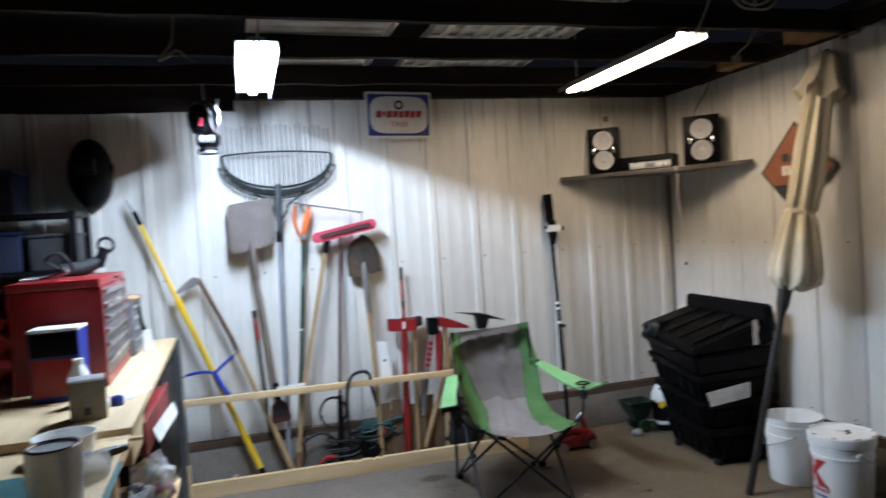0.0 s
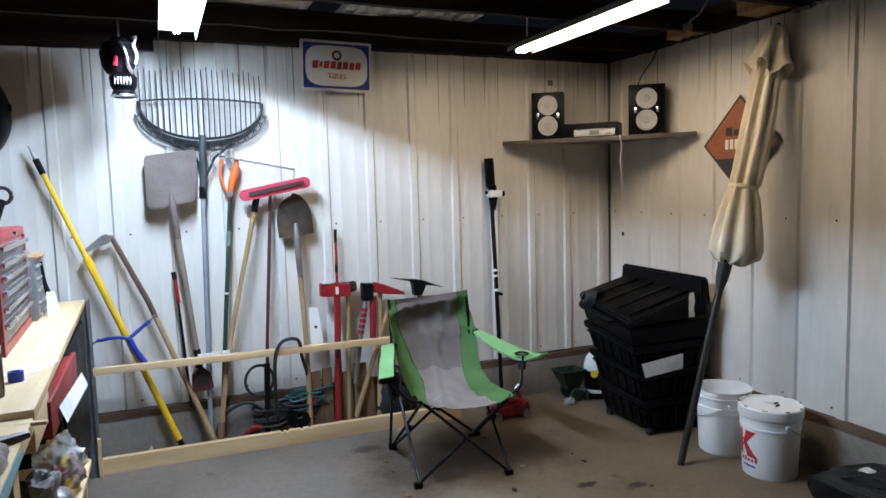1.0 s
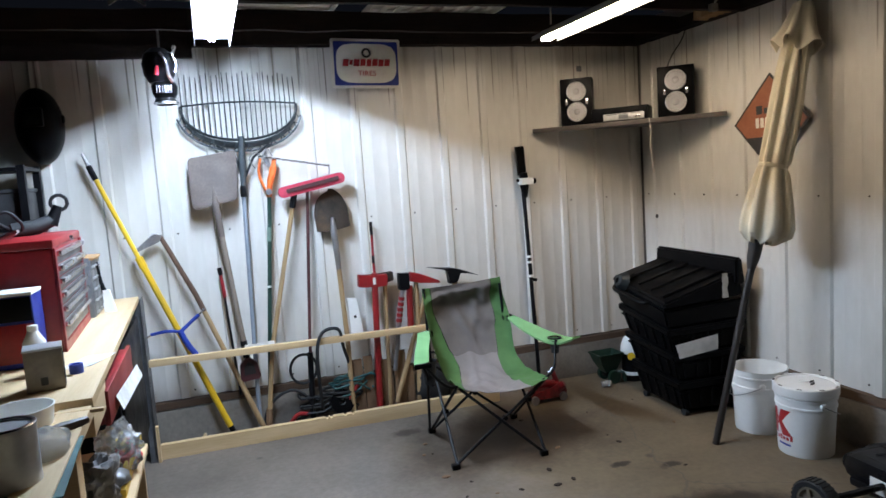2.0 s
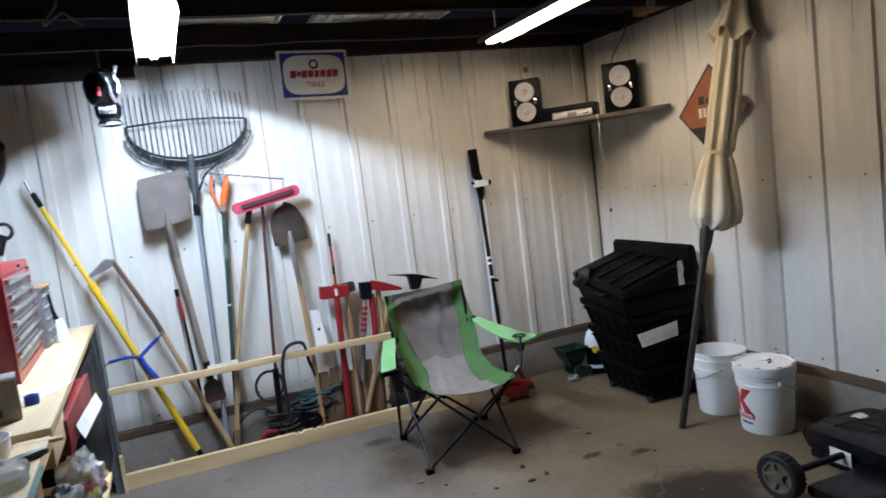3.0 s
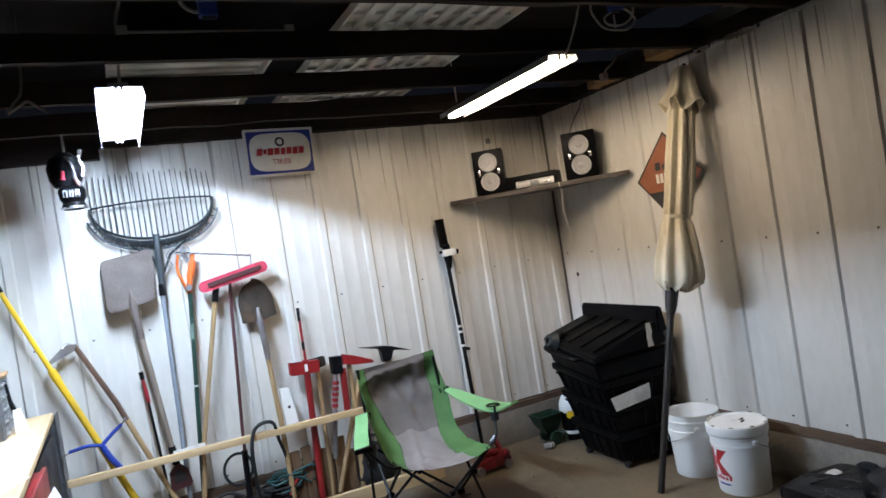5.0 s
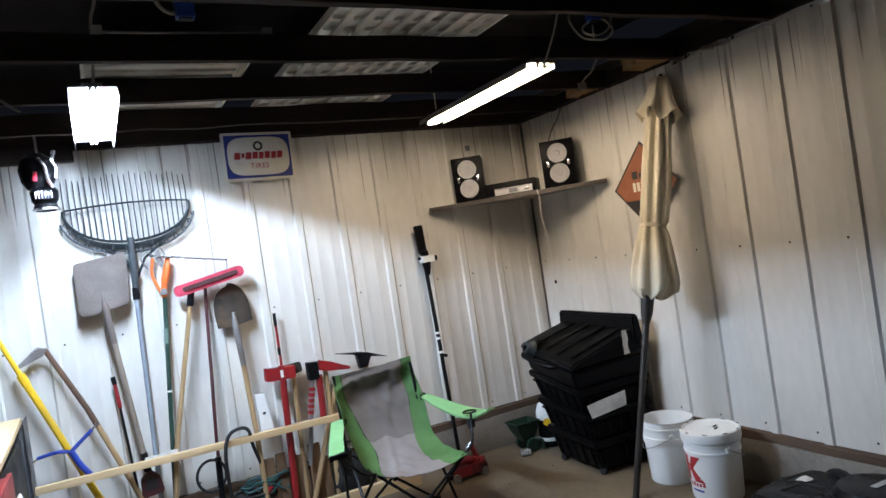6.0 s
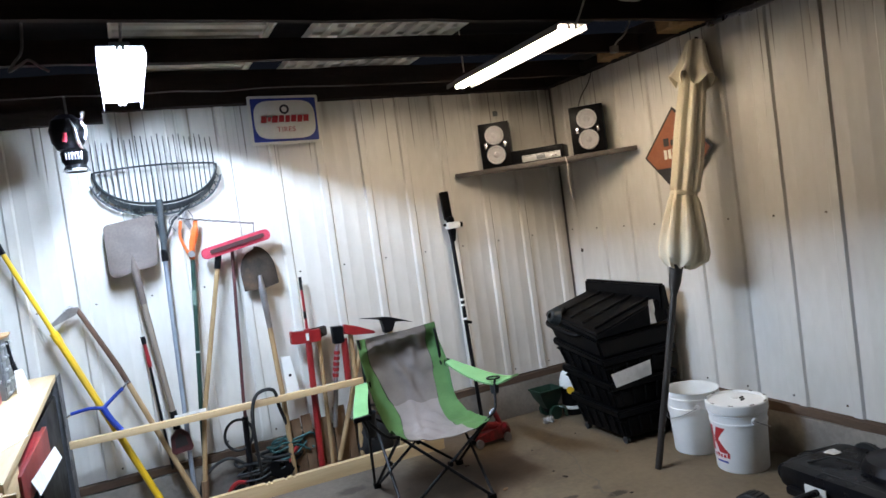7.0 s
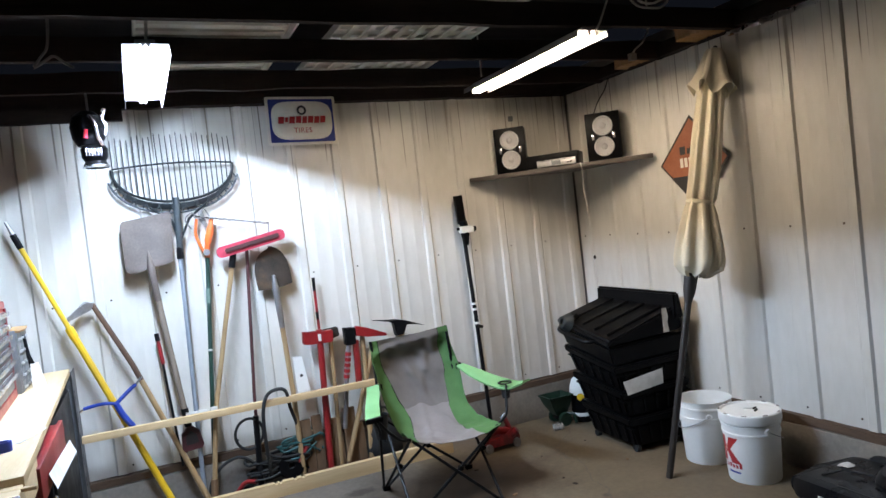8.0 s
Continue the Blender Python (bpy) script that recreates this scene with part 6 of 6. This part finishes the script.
# ---- floor things in the corner ----
JACKRED = M("grimy_red_enamel", (0.30, 0.012, 0.018), (0.11, 0.008, 0.010), rough=0.45, scale=14, fine=60, bump=0.15, stain=(0.03, 0.012, 0.01))
jack = thing("floor_jack", (-1.05, -0.42, 0.0), "red hydraulic trolley jack on the floor", "floor jack")
part("frame", B(-1.20, -0.93, -0.50, -0.40, 0.03, 0.085, bevel=0.012), JACKRED, jack)
part("side_plate", slab(bmesh.new(), [(-1.22, 0.03), (-0.92, 0.03), (-0.90, 0.07), (-0.95, 0.14), (-1.02, 0.11), (-1.18, 0.08)], Matrix.Translation((0, -0.50, 0)) @ WALL, 0.008), JACKRED, jack)
part("side_plate", slab(bmesh.new(), [(-1.22, 0.03), (-0.92, 0.03), (-0.90, 0.07), (-0.95, 0.14), (-1.02, 0.11), (-1.18, 0.08)], Matrix.Translation((0, -0.39, 0)) @ WALL, 0.008), JACKRED, jack)
part("lift_arm", T([(-0.95, -0.45, 0.10), (-1.08, -0.45, 0.13), (-1.16, -0.45, 0.12)], 0.028, 10), JACKRED, jack)
part("saddle", lathe(bmesh.new(), (-1.16, -0.45, 0.135), [(0.0, 0.0), (0.04, 0.0), (0.045, 0.02), (0.0, 0.02)], 16), RUSTY, jack)
part("handle_socket", T([(-0.95, -0.45, 0.10), (-0.985, -0.42, 0.21)], 0.020, 10), JACKRED, jack)
for x in (-1.19, -0.94):
    for y in (-0.515, -0.375):
        part("wheel", T([(x, y - 0.012, 0.032), (x, y + 0.012, 0.032)], 0.032, 14), STEEL, jack)
part("pump", T([(-0.99, -0.47, 0.06), (-0.93, -0.52, 0.12)], 0.026, 10), JACKRED, jack)

for o in [jack]:
    o.location += Vector((-0.06, 0.04, 0))
    o.scale = (0.85, 0.85, 0.95)

gs = thing("lawn_spreader", (-0.54, -0.26, 0.0), "dark green plastic lawn spreader with a tapered hopper", "lawn spreader")
HC = Vector((-0.545, -0.26, 0.0))


def square_ring(w, z, dx=0.0):
    return [HC + Vector((x * w + dx, y * w, z)) for x, y in ((-1, -0.8), (1, -0.8), (1, 0.8), (-1, 0.8))]


bm = grid(bmesh.new(), [square_ring(0.042, 0.075, 0.015), square_ring(0.078, 0.150, 0.004), square_ring(0.094, 0.208), square_ring(0.101, 0.210), square_ring(0.101, 0.221), square_ring(0.093, 0.221), square_ring(0.038, 0.083, 0.015)], closed=True)
part("hopper", bm, DKGREEN, gs, "tapered dark green hopper")
part("gear_box", B(-0.565, -0.490, -0.295, -0.225, 0.042, 0.08, bevel=0.008), BLACK, gs)
part("axle", T([(-0.525, -0.335, 0.048), (-0.525, -0.185, 0.048)], 0.007, 8), STEEL, gs)
for y in (-0.328, -0.192):
    part("wheel", T([(-0.525, y - 0.014, 0.048), (-0.525, y + 0.014, 0.048)], 0.048, 20), DKGREEN, gs, "dark green plastic wheel")
part("rest_leg", T(curve([(-0.505, -0.295, 0.08), (-0.46, -0.35, 0.075), (-0.452, -0.36, 0.012)], 4), 0.012, 8), DKGREEN, gs)
jar = thing("plastic_jar", (-0.63, -0.37, 0.0), "clear plastic jar lying by the spreader", "jar")
part("body", T([(-0.655, -0.365, 0.025), (-0.600, -0.380, 0.025)], 0.024, 14), BAG, jar)
part("lid", T([(-0.599, -0.3803, 0.025), (-0.588, -0.383, 0.025)], 0.021, 14), CURB, jar)
wj = thing("spray_jug", (-0.345, -0.30, 0.0), "white topped jug with a dark body and yellow sticker", "jug")
part("shoulder", lathe(bmesh.new(), (-0.345, -0.30, 0.0), [(0.083, 0.20), (0.086, 0.205), (0.084, 0.25), (0.066, 0.30), (0.035, 0.335), (0.0, 0.345)], 24), WHITE, wj, "domed white top")
part("body", lathe(bmesh.new(), (-0.345, -0.30, 0.0), [(0.0, 0.0), (0.078, 0.0), (0.082, 0.02), (0.082, 0.2), (0.0, 0.2)], 24), BLACK, wj)
part("foot_band", lathe(bmesh.new(), (-0.345, -0.30, 0.045), [(0.0825, 0.0), (0.084, 0.004), (0.084, 0.022), (0.0825, 0.026)], 24), PAPER, wj)
part("sticker", lathe(bmesh.new(), (-0.401, -0.367, 0.19), [(0.0, 0.004), (0.026, 0.004), (0.028, 0.0)], 18, Vector((-0.64, -0.77, 0)).to_track_quat("Z", "Y").to_matrix().to_4x4()), YELLOW, wj, "round yellow sticker")
rnd = random.Random(12)
for i in range(26):
    x, y = rnd.uniform(-2.2, -0.6), rnd.uniform(-2.2, -0.6)
    s = rnd.uniform(0.006, 0.018)
    bm = bmesh.new()
    bmesh.ops.create_icosphere(bm, subdivisions=1, radius=1, matrix=Matrix.Translation((x, y, s * 0.25)) @ Matrix.Rotation(rnd.uniform(0, 3), 4, "Z") @ Matrix.Diagonal((s * 1.6, s, s * 0.35, 1)))
    solo("debris", bm, RUSTY if i % 3 else OLDBOARD, "small dark crumb of dirt on the floor", "debris", "floor debris")

# ---- workbench ----
BX, BT, BEND, STEP = -3.612, 1.0, -0.20, -2.28
BM = Matrix.Translation((BX, BEND, 0)) @ Matrix.Rotation(radians(1.5), 4, "Z") @ Matrix.Translation((-BX, -BEND, 0))   # the bench stands a little askew
bench = thing("workbench", (-4.1, -2.0, 0.0), "long pine workbench with a raised plywood top", "workbench")
part("top_sheet", B(-4.60, BX, STEP, BEND, BT - 0.030, BT, bevel=0.003, m=BM), PINE_Y, bench, "pale pine bench top")
part("lower_top", B(-4.60, BX - 0.10, -4.6, STEP + 0.3, BT - 0.060, BT - 0.0305, bevel=0.002, m=BM), PINE_Y, bench)
part("front_rail", B(BX - 0.092, BX - 0.003, -4.6, STEP - 0.004, BT - 0.058, BT - 0.020, bevel=0.004, m=BM), PINE_Y, bench, "pine two-by-four front rail")
part("apron", B(BX - 0.040, BX - 0.003, STEP, -1.95, BT - 0.12, BT - 0.032, bevel=0.002, m=BM), PINE_Y, bench)
for y in (-4.3, -2.36):
    part("leg", B(BX - 0.13, BX - 0.042, y - 0.044, y + 0.044, 0.0, BT - 0.062, bevel=0.003, m=BM), PINE_X, bench)
    part("leg", B(-4.56, -4.47, y - 0.044, y + 0.044, 0.0, BT - 0.062, bevel=0.003, m=BM), PINE_X, bench)
part("leg", B(-4.56, -4.47, -0.294, -0.206, 0.0, BT - 0.062, bevel=0.003, m=BM), PINE_X, bench)
part("lower_shelf", B(-4.56, BX - 0.14, -4.3, -0.25, 0.20, 0.22, m=BM), PINE_Y, bench)


def tool_chest():
    x1, y0, y1, z0, h = -3.752, -1.552, -0.828, BT, 0.405
    m = Matrix.Translation((x1, y0, 0)) @ Matrix.Rotation(radians(1.9), 4, "Z") @ Matrix.Translation((-x1, -y0, 0))
    c = thing("tool_chest", (x1 - 0.15, (y0 + y1) / 2, z0), "red steel tool chest with silver drawer pulls", "tool chest")
    part("body", B(x1 - 0.33, x1 - 0.004, y0, y1, z0, z0 + h, bevel=0.006, m=m), RED, c)
    part("lid", B(x1 - 0.335, x1 + 0.002, y0 - 0.004, y1 + 0.004, z0 + h, z0 + h + 0.035, bevel=0.010, m=m), RED, c)
    for y in (y0, y1 - 0.030):
        part("face_post", B(x1 - 0.004, x1 + 0.005, y, y + 0.030, z0, z0 + h, m=m), RED, c)
    part("face_foot", B(x1 - 0.004, x1 + 0.005, y0 + 0.030, y1 - 0.030, z0, z0 + 0.035, m=m), RED, c)
    zs = [0.040, 0.120, 0.180, 0.235, 0.290, 0.340, 0.398]
    for a, b in zip(zs, zs[1:]):
        dr = part("drawer", B(x1 - 0.003, x1 + 0.003, y0 + 0.032, y1 - 0.032, z0 + a + 0.002, z0 + b - 0.006, bevel=0.001, m=m), DRAWERFACE, c, "grey steel drawer front")
        part("pull", B(x1 + 0.003, x1 + 0.022, y0 + 0.034, y1 - 0.034, z0 + b - 0.028, z0 + b - 0.007, bevel=0.005, m=m), CHROME, dr, "bright full-width drawer pull")
    part("lock", T([(x1 + 0.0, -1.2, z0 + h + 0.018), (x1 + 0.012, -1.2, z0 + h + 0.018)], 0.010, 12), CHROME, c)
    part("badge", B(x1 - 0.25, x1 - 0.12, y0 - 0.003, y0 - 0.0005, z0 + 0.16, z0 + 0.20, m=m), SILVER, c, "dull metal badge")


tool_chest()


def parts_cabinet():
    x1, y0, y1, z0, h = -3.752, -0.800, -0.500, BT, 0.295
    c = thing("parts_cabinet", (x1 - 0.1, -0.65, z0), "small grey parts cabinet with little drawers", "cabinet")
    part("frame", B(x1 - 0.16, x1 - 0.003, y0, y1, z0, z0 + h, bevel=0.004), GREYCAB, c)
    for j in range(5):
        for i in range(3):
            ya = y0 + 0.010 + i * 0.095
            za = z0 + 0.010 + j * 0.056
            d = part("drawer", B(x1 - 0.002, x1 + 0.003, ya, ya + 0.088, za, za + 0.050, bevel=0.001), DRAWERFACE if (i + j) % 3 == 0 else GREYCAB, c, "dull plastic drawer")
            part("pull", B(x1 + 0.003, x1 + 0.014, ya + 0.025, ya + 0.062, za + 0.010, za + 0.020, bevel=0.002), SILVER, d)
    return c


parts_cabinet()
solo("rag_bundle", thick(grid(bmesh.new(), [[(-3.87 + 0.045 * i, -0.79 + 0.06 * j, 1.302 + 0.016 * noise.noise(Vector((i * 1.3, j * 1.1, 0))) - 0.012 * (i == 3)) for i in range(4)] for j in range(5)]), 0.010), RAWEDGE, "tan rag lying on the parts cabinet", "rag")
bm = bmesh.new()
bmesh.ops.create_icosphere(bm, subdivisions=3, radius=1, matrix=Matrix.Translation((-3.85, -0.74, 1.362)) @ Matrix.Diagonal((0.055, 0.055, 0.046, 1)))
solo("tape_dispenser", bm, BLACK, "round black tape dispenser on the cabinet", "tape")
gr = thing("angle_grinder", (-3.86, -1.05, 1.44), "black angle grinder lying on the chest lid", "grinder")
part("body", T([(-3.99, -1.10, 1.468), (-3.90, -1.06, 1.475), (-3.84, -1.03, 1.50)], [0.030, 0.034, 0.027], 12), RUBBER, gr)
part("head", T([(-3.85, -1.035, 1.48), (-3.815, -1.02, 1.56)], [0.030, 0.020], 12), BLACKTUBE, gr)
part("guard", T([(-3.81 + 0.034 * math.cos(a), -1.02, 1.575 + 0.034 * math.sin(a)) for a in [radians(24 * k) for k in range(16)]], 0.008, 6), RUBBER, gr)
part("cord", T(curve([(-3.99, -1.10, 1.47), (-4.03, -1.17, 1.52), (-3.98, -1.18, 1.55), (-3.94, -1.14, 1.50), (-3.95, -1.10, 1.46)], 5), 0.007, 6), RUBBER, gr)
for k in range(5):
    solo("drill_bit", T([(-4.06 + 0.015 * k, -1.44 + 0.02 * k, 1.449), (-3.93 + 0.012 * k, -1.36 - 0.025 * k, 1.453 + 0.006 * k)], 0.007, 8), STEEL, "long steel drill bit on the chest lid", "drill bit", "drill bits")
br = thing("paint_brush", (-3.705, -0.66, BT), "white handled paint brush standing by the cabinet", "brush")
part("handle", T([(-3.742, -0.655, 1.26), (-3.732, -0.66, 1.16), (-3.718, -0.67, 1.10)], [0.006, 0.009, 0.014], 8), BLACKTUBE, br)
part("bristles", slab(bmesh.new(), [(-0.014, 0.115), (0.016, 0.115), (0.040, 0.0), (-0.016, 0.0)], onwall(-3.712, -0.655, 1.002, 0), 0.03), WHITE, br, "pale splayed bristles")


def tin_can(x, y, z, r, h, label, material, cat="paint can"):
    c = thing("tin_can", (x, y, z), label, cat, "cans on the bench")
    part("shell", lathe(bmesh.new(), (x, y, z), [(0.0, 0.001), (r, 0.001), (r + 0.001, 0.005), (r, 0.009), (r, h - 0.01), (r + 0.002, h - 0.005), (r + 0.001, h), (r - 0.006, h), (r - 0.007, h - 0.004), (0.0, h - 0.004)], 28), material, c)
    part("rim", lathe(bmesh.new(), (x, y, z + h), [(r - 0.008, 0.0), (r - 0.006, 0.003), (r, 0.003), (r + 0.002, 0.0)], 28), CHROME, c)
    return c


LT = BT - 0.0303
tin_can(-3.640, -2.815, LT, 0.058, 0.140, "bare silver paint can on the bench", SILVER)
sq = thing("solvent_tin", (-3.70, -2.12, BT), "square tan and black solvent tin", "solvent tin")
TM = Matrix.Translation((-3.655, -2.115, 0)) @ Matrix.Rotation(radians(10), 4, "Z")
part("body", B(-0.105, 0.0, 0.0, 0.09, BT, BT + 0.130, bevel=0.004, m=TM), M("tan_print", (0.26, 0.22, 0.165), (0.19, 0.16, 0.12), rough=0.4, bump=0.03, scale=14), sq)
part("dark_side", B(0.0005, 0.002, 0.003, 0.087, BT + 0.004, BT + 0.126, m=TM), BLACK, sq, "black printed side")
part("print_bar", B(-0.065, -0.045, -0.0015, -0.0003, BT + 0.02, BT + 0.045, m=TM), BARBLACK, sq)
part("top_rim", B(-0.107, 0.002, -0.002, 0.092, BT + 0.128, BT + 0.136, bevel=0.002, m=TM), SILVER, sq)
bo = thing("plastic_bottle", (-3.78, -1.86, BT), "white plastic bottle with a red label", "bottle")
part("body", lathe(bmesh.new(), (-3.785, -1.86, BT), [(0.0, 0.0), (0.034, 0.0), (0.036, 0.006), (0.036, 0.11), (0.018, 0.145), (0.015, 0.15)], 20), WHITE, bo)
part("label", lathe(bmesh.new(), (-3.785, -1.86, BT + 0.055), [(0.0368, 0.0), (0.0368, 0.045)], 20), SIGNRED, bo, "red printed label")
part("cap", lathe(bmesh.new(), (-3.785, -1.86, BT + 0.149), [(0.017, 0.0), (0.017, 0.020), (0.0, 0.021)], 16), WHITE, bo)
bb = thing("battery_charger", (-3.84, -1.68, BT), "blue and red boxed charger on the bench", "charger")
part("case", B(-3.97, -3.80, -1.75, -1.60, BT, BT + 0.26, bevel=0.008), NAVY, bb)
part("panel", B(-3.965, -3.805, -1.7535, -1.7505, BT + 0.17, BT + 0.255, bevel=0.001), BLACK, bb, "dark front panel")
part("red_band", B(-3.965, -3.805, -1.7535, -1.7505, BT + 0.02, BT + 0.16, bevel=0.001), RED, bb)
part("top_strip", B(-3.972, -3.798, -1.752, -1.60, BT + 0.2605, BT + 0.272, bevel=0.002), PAPER, bb)
tub = thing("plastic_tub", (-3.72, -2.37, LT), "shallow white plastic tub", "tub")
part("body", lathe(bmesh.new(), (-3.715, -2.40, LT), [(0.0, 0.002), (0.075, 0.002), (0.082, 0.062), (0.085, 0.064), (0.080, 0.064), (0.073, 0.006), (0.0, 0.005)], 28), WHITE, tub)
solo("loose_paper", thick(grid(bmesh.new(), [[(-3.72 + 0.05 * i + 0.02 * j, -1.86 + 0.055 * j, BT + 0.003 + 0.003 * abs(noise.noise(Vector((i, j, 3))))) for i in range(3)] for j in range(4)]), 0.0008), PAPER, "loose white paper on the bench", "paper")
solo("tape_roll", lathe(bmesh.new(), (-3.655, -1.93, BT), [(0.014, 0.0), (0.022, 0.0), (0.022, 0.032), (0.014, 0.032), (0.014, 0.0)], 20), BLUE, "small roll of blue tape", "tape")
solo("wood_strip", B(-3.80, -3.52, -2.325, -2.305, LT + 0.001, LT + 0.011, bevel=0.002, m=Matrix.Translation((-3.66, -2.31, 0)) @ Matrix.Rotation(radians(-6), 4, "Z") @ Matrix.Translation((3.66, 2.31, 0))), PINE_X, "thin pine strip on the bench", "wood strip")
pl = thing("pliers", (-3.58, -2.47, LT), "dark worn pliers on the bench", "pliers")
part("jaw", T([(-3.68, -2.56, LT + 0.014), (-3.60, -2.50, LT + 0.018), (-3.545, -2.46, LT + 0.020)], [0.014, 0.018, 0.010], 8), M("brown_grip", (0.05, 0.03, 0.02), rough=0.5, bump=0.1), pl)
part("grip", T([(-3.69, -2.55, LT + 0.014), (-3.76, -2.60, LT + 0.014)], 0.012, 8), OLDBOARD, pl)
solo("cutting_mat", B(-3.85, -3.535, -2.93, -2.545, LT + 0.0005, LT + 0.0045, bevel=0.001, m=Matrix.Translation((-3.6, -2.7, 0)) @ Matrix.Rotation(radians(3), 4, "Z") @ Matrix.Translation((3.6, 2.7, 0))), TEALMAT, "teal cutting mat on the bench", "mat")


def crumpled(name, c, s, material, label, seed, cat):
    bm = bmesh.new()
    bmesh.ops.create_icosphere(bm, subdivisions=4, radius=1, matrix=Matrix.Translation(c) @ Matrix.Diagonal((*s, 1)))
    for v in bm.verts:
        q = v.co * 24
        v.co += v.normal * (min(s) * 0.55 * noise.noise(q + Vector((seed, 0, 0))) + min(s) * 0.25 * noise.noise(q * 2.4))
        v.co.z = max(v.co.z, c[2] - s[2] * 0.8)
    return solo(name, bm, material, label, cat)


crumpled("plastic_bag", (-3.615, -2.66, LT + 0.031), (0.055, 0.08, 0.032), BAG, "crumpled clear plastic bag on the mat", 2, "plastic bag")
us = thing("under_shelf", (-3.9, -1.9, 0.40), "plain pine shelf board under the bench", "shelf")
part("board", B(-4.4, -3.50, -2.30, -1.60, 0.58, 0.60), PINE_Y, us)
for y in (-2.28, -1.62):
    part("bearer", B(-4.4, -3.52, y - 0.015, y + 0.015, 0.2205, 0.58), PINE_X, us)
crumpled("plastic_bag", (-3.57, -1.86, 0.682), (0.07, 0.10, 0.10), BAG, "bulging clear plastic bag under the bench", 7, "plastic bag")
crumpled("plastic_bag", (-3.60, -2.06, 0.665), (0.07, 0.09, 0.08), GREYBAG, "grey plastic bag under the bench", 11, "plastic bag")
crumpled("paper_cup", (-3.55, -1.80, 0.630), (0.035, 0.04, 0.035), SIGNRED, "small crushed red carton on the shelf", 4, "carton")
rb = thing("drawer_unit", (-3.7, -1.6, 0.80), "red steel drawer under the bench, slightly open", "drawer")
part("front", B(-3.575, -3.558, -2.00, -1.28, 0.82, 0.94, bevel=0.003), RED, rb)
part("tray", B(-4.0, -3.576, -1.98, -1.30, 0.82, 0.93, bevel=0.003), RED, rb)
part("notice", thick(grid(bmesh.new(), [[(-3.535 - 0.02 * (1 - k), -1.86 + 0.23 * i, 0.88 - 0.018 * i - 0.055 * k) for k in (0, 0.5, 1)] for i in range(4)]), 0.001), PAPER, rb, "white paper sheet hanging on the drawer")
solo("spirit_level", B(-3.56, -3.525, -2.1, -1.55, 0.6005, 0.63, bevel=0.004), YELLOW, "yellow spirit level under the bench", "level")
gc = thing("grey_locker", (-3.8, -0.7, 0.22), "dark grey steel locker under the bench end", "locker")
part("body", B(-4.3, -3.636, -1.20, -0.26, 0.2205, 0.92, bevel=0.006), BLACKTUBE, gc)
part("door", B(-3.635, -3.622, -1.18, -0.28, 0.25, 0.90, bevel=0.002), BLACKTUBE, gc)

# ---- dark shelving beyond the bench ----
sh = thing("storage_rack", (-4.6, -0.30, 0.0), "dark steel storage rack beside the bench", "rack")
for x in (-5.3, -4.07):
    for y in (-0.44, -0.10):
        part("upright", B(x - 0.018, x + 0.018, y - 0.018, y + 0.018, 0.0, 1.78), BLACKTUBE, sh)
for z in (1.12, 1.44, 1.75):
    part("shelf", B(-5.32, -4.05, -0.46, -0.08, z, z + 0.02), BLACKTUBE, sh)
BINBLUE = M("dark_blue_bin", (0.008, 0.014, 0.05), (0.006, 0.010, 0.035), rough=0.5, scale=9, fine=60, bump=0.08, stain=(0.02, 0.02, 0.03))
BINGREY = M("grey_bin", (0.05, 0.05, 0.052), (0.03, 0.03, 0.031), rough=0.5, scale=9, fine=60, bump=0.08)
for x0, x1, z0, h, mt, lb in ((-4.30, -4.07, 1.4605, 0.20, BINGREY, "grey plastic storage bin on the rack"), (-4.62, -4.33, 1.4605, 0.22, BINBLUE, "dark blue plastic storage bin on the rack"), (-4.42, -4.08, 1.1405, 0.22, BLACK, "black plastic storage bin on the rack"), (-4.9, -4.5, 1.1405, 0.22, JACKRED, "dark red plastic storage bin on the rack"), (-4.75, -4.34, 1.7705, 0.24, BINBLUE, "dark blue plastic storage bin on the rack")):
    bn = thing("storage_bin", ((x0 + x1) / 2, -0.25, z0), lb, "storage bin", "bins on the rack")
    part("body", B(x0 + 0.008, x1 - 0.008, -0.42, -0.12, z0, z0 + h - 0.02, bevel=0.01), mt, bn)
    part("lid", B(x0, x1, -0.43, -0.11, z0 + h - 0.02, z0 + h, bevel=0.006), mt, bn)
sack = crumpled("tool_sack", (-4.25, -1.45, 1.18), (0.16, 0.20, 0.19), RED, "red cloth tool sack on the bench", 5, "sack")

# ---- ribbed steel sheets and their screws, last ----
steel_wall(wall_north, SIDING_N, -0.002, X0 + 0.9, -1.60, lambda a, d, z: (a, -d, z))
steel_wall(wall_east, SIDING_E, -0.028, Y0 + 0.5, -1.975, lambda a, d, z: (-d, a, z))
for wall, place, first, lo in ((wall_north, lambda a, z: Matrix.Translation((a, -0.001, z)) @ Matrix.Rotation(radians(90), 4, "X"), -1.60, -4.4), (wall_east, lambda a, z: Matrix.Translation((-0.001, a, z)) @ Matrix.Rotation(radians(-90), 4, "Y"), -1.975, -5.0)):
    bm = bmesh.new()
    for z in (0.345, 1.335):
        u = first + 10 * RIB + 0.06
        while u > lo:
            if u < -0.05:
                lathe(bm, (0, 0, 0), [(0.006, 0.0), (0.006, 0.002), (0.004, 0.003), (0.004, 0.005), (0.0, 0.006)], 8, place(u, z + 0.004 * math.sin(u * 40)))
            u -= RIB
    part("screw_heads", bm, RUSTY, wall, kind="stuff")
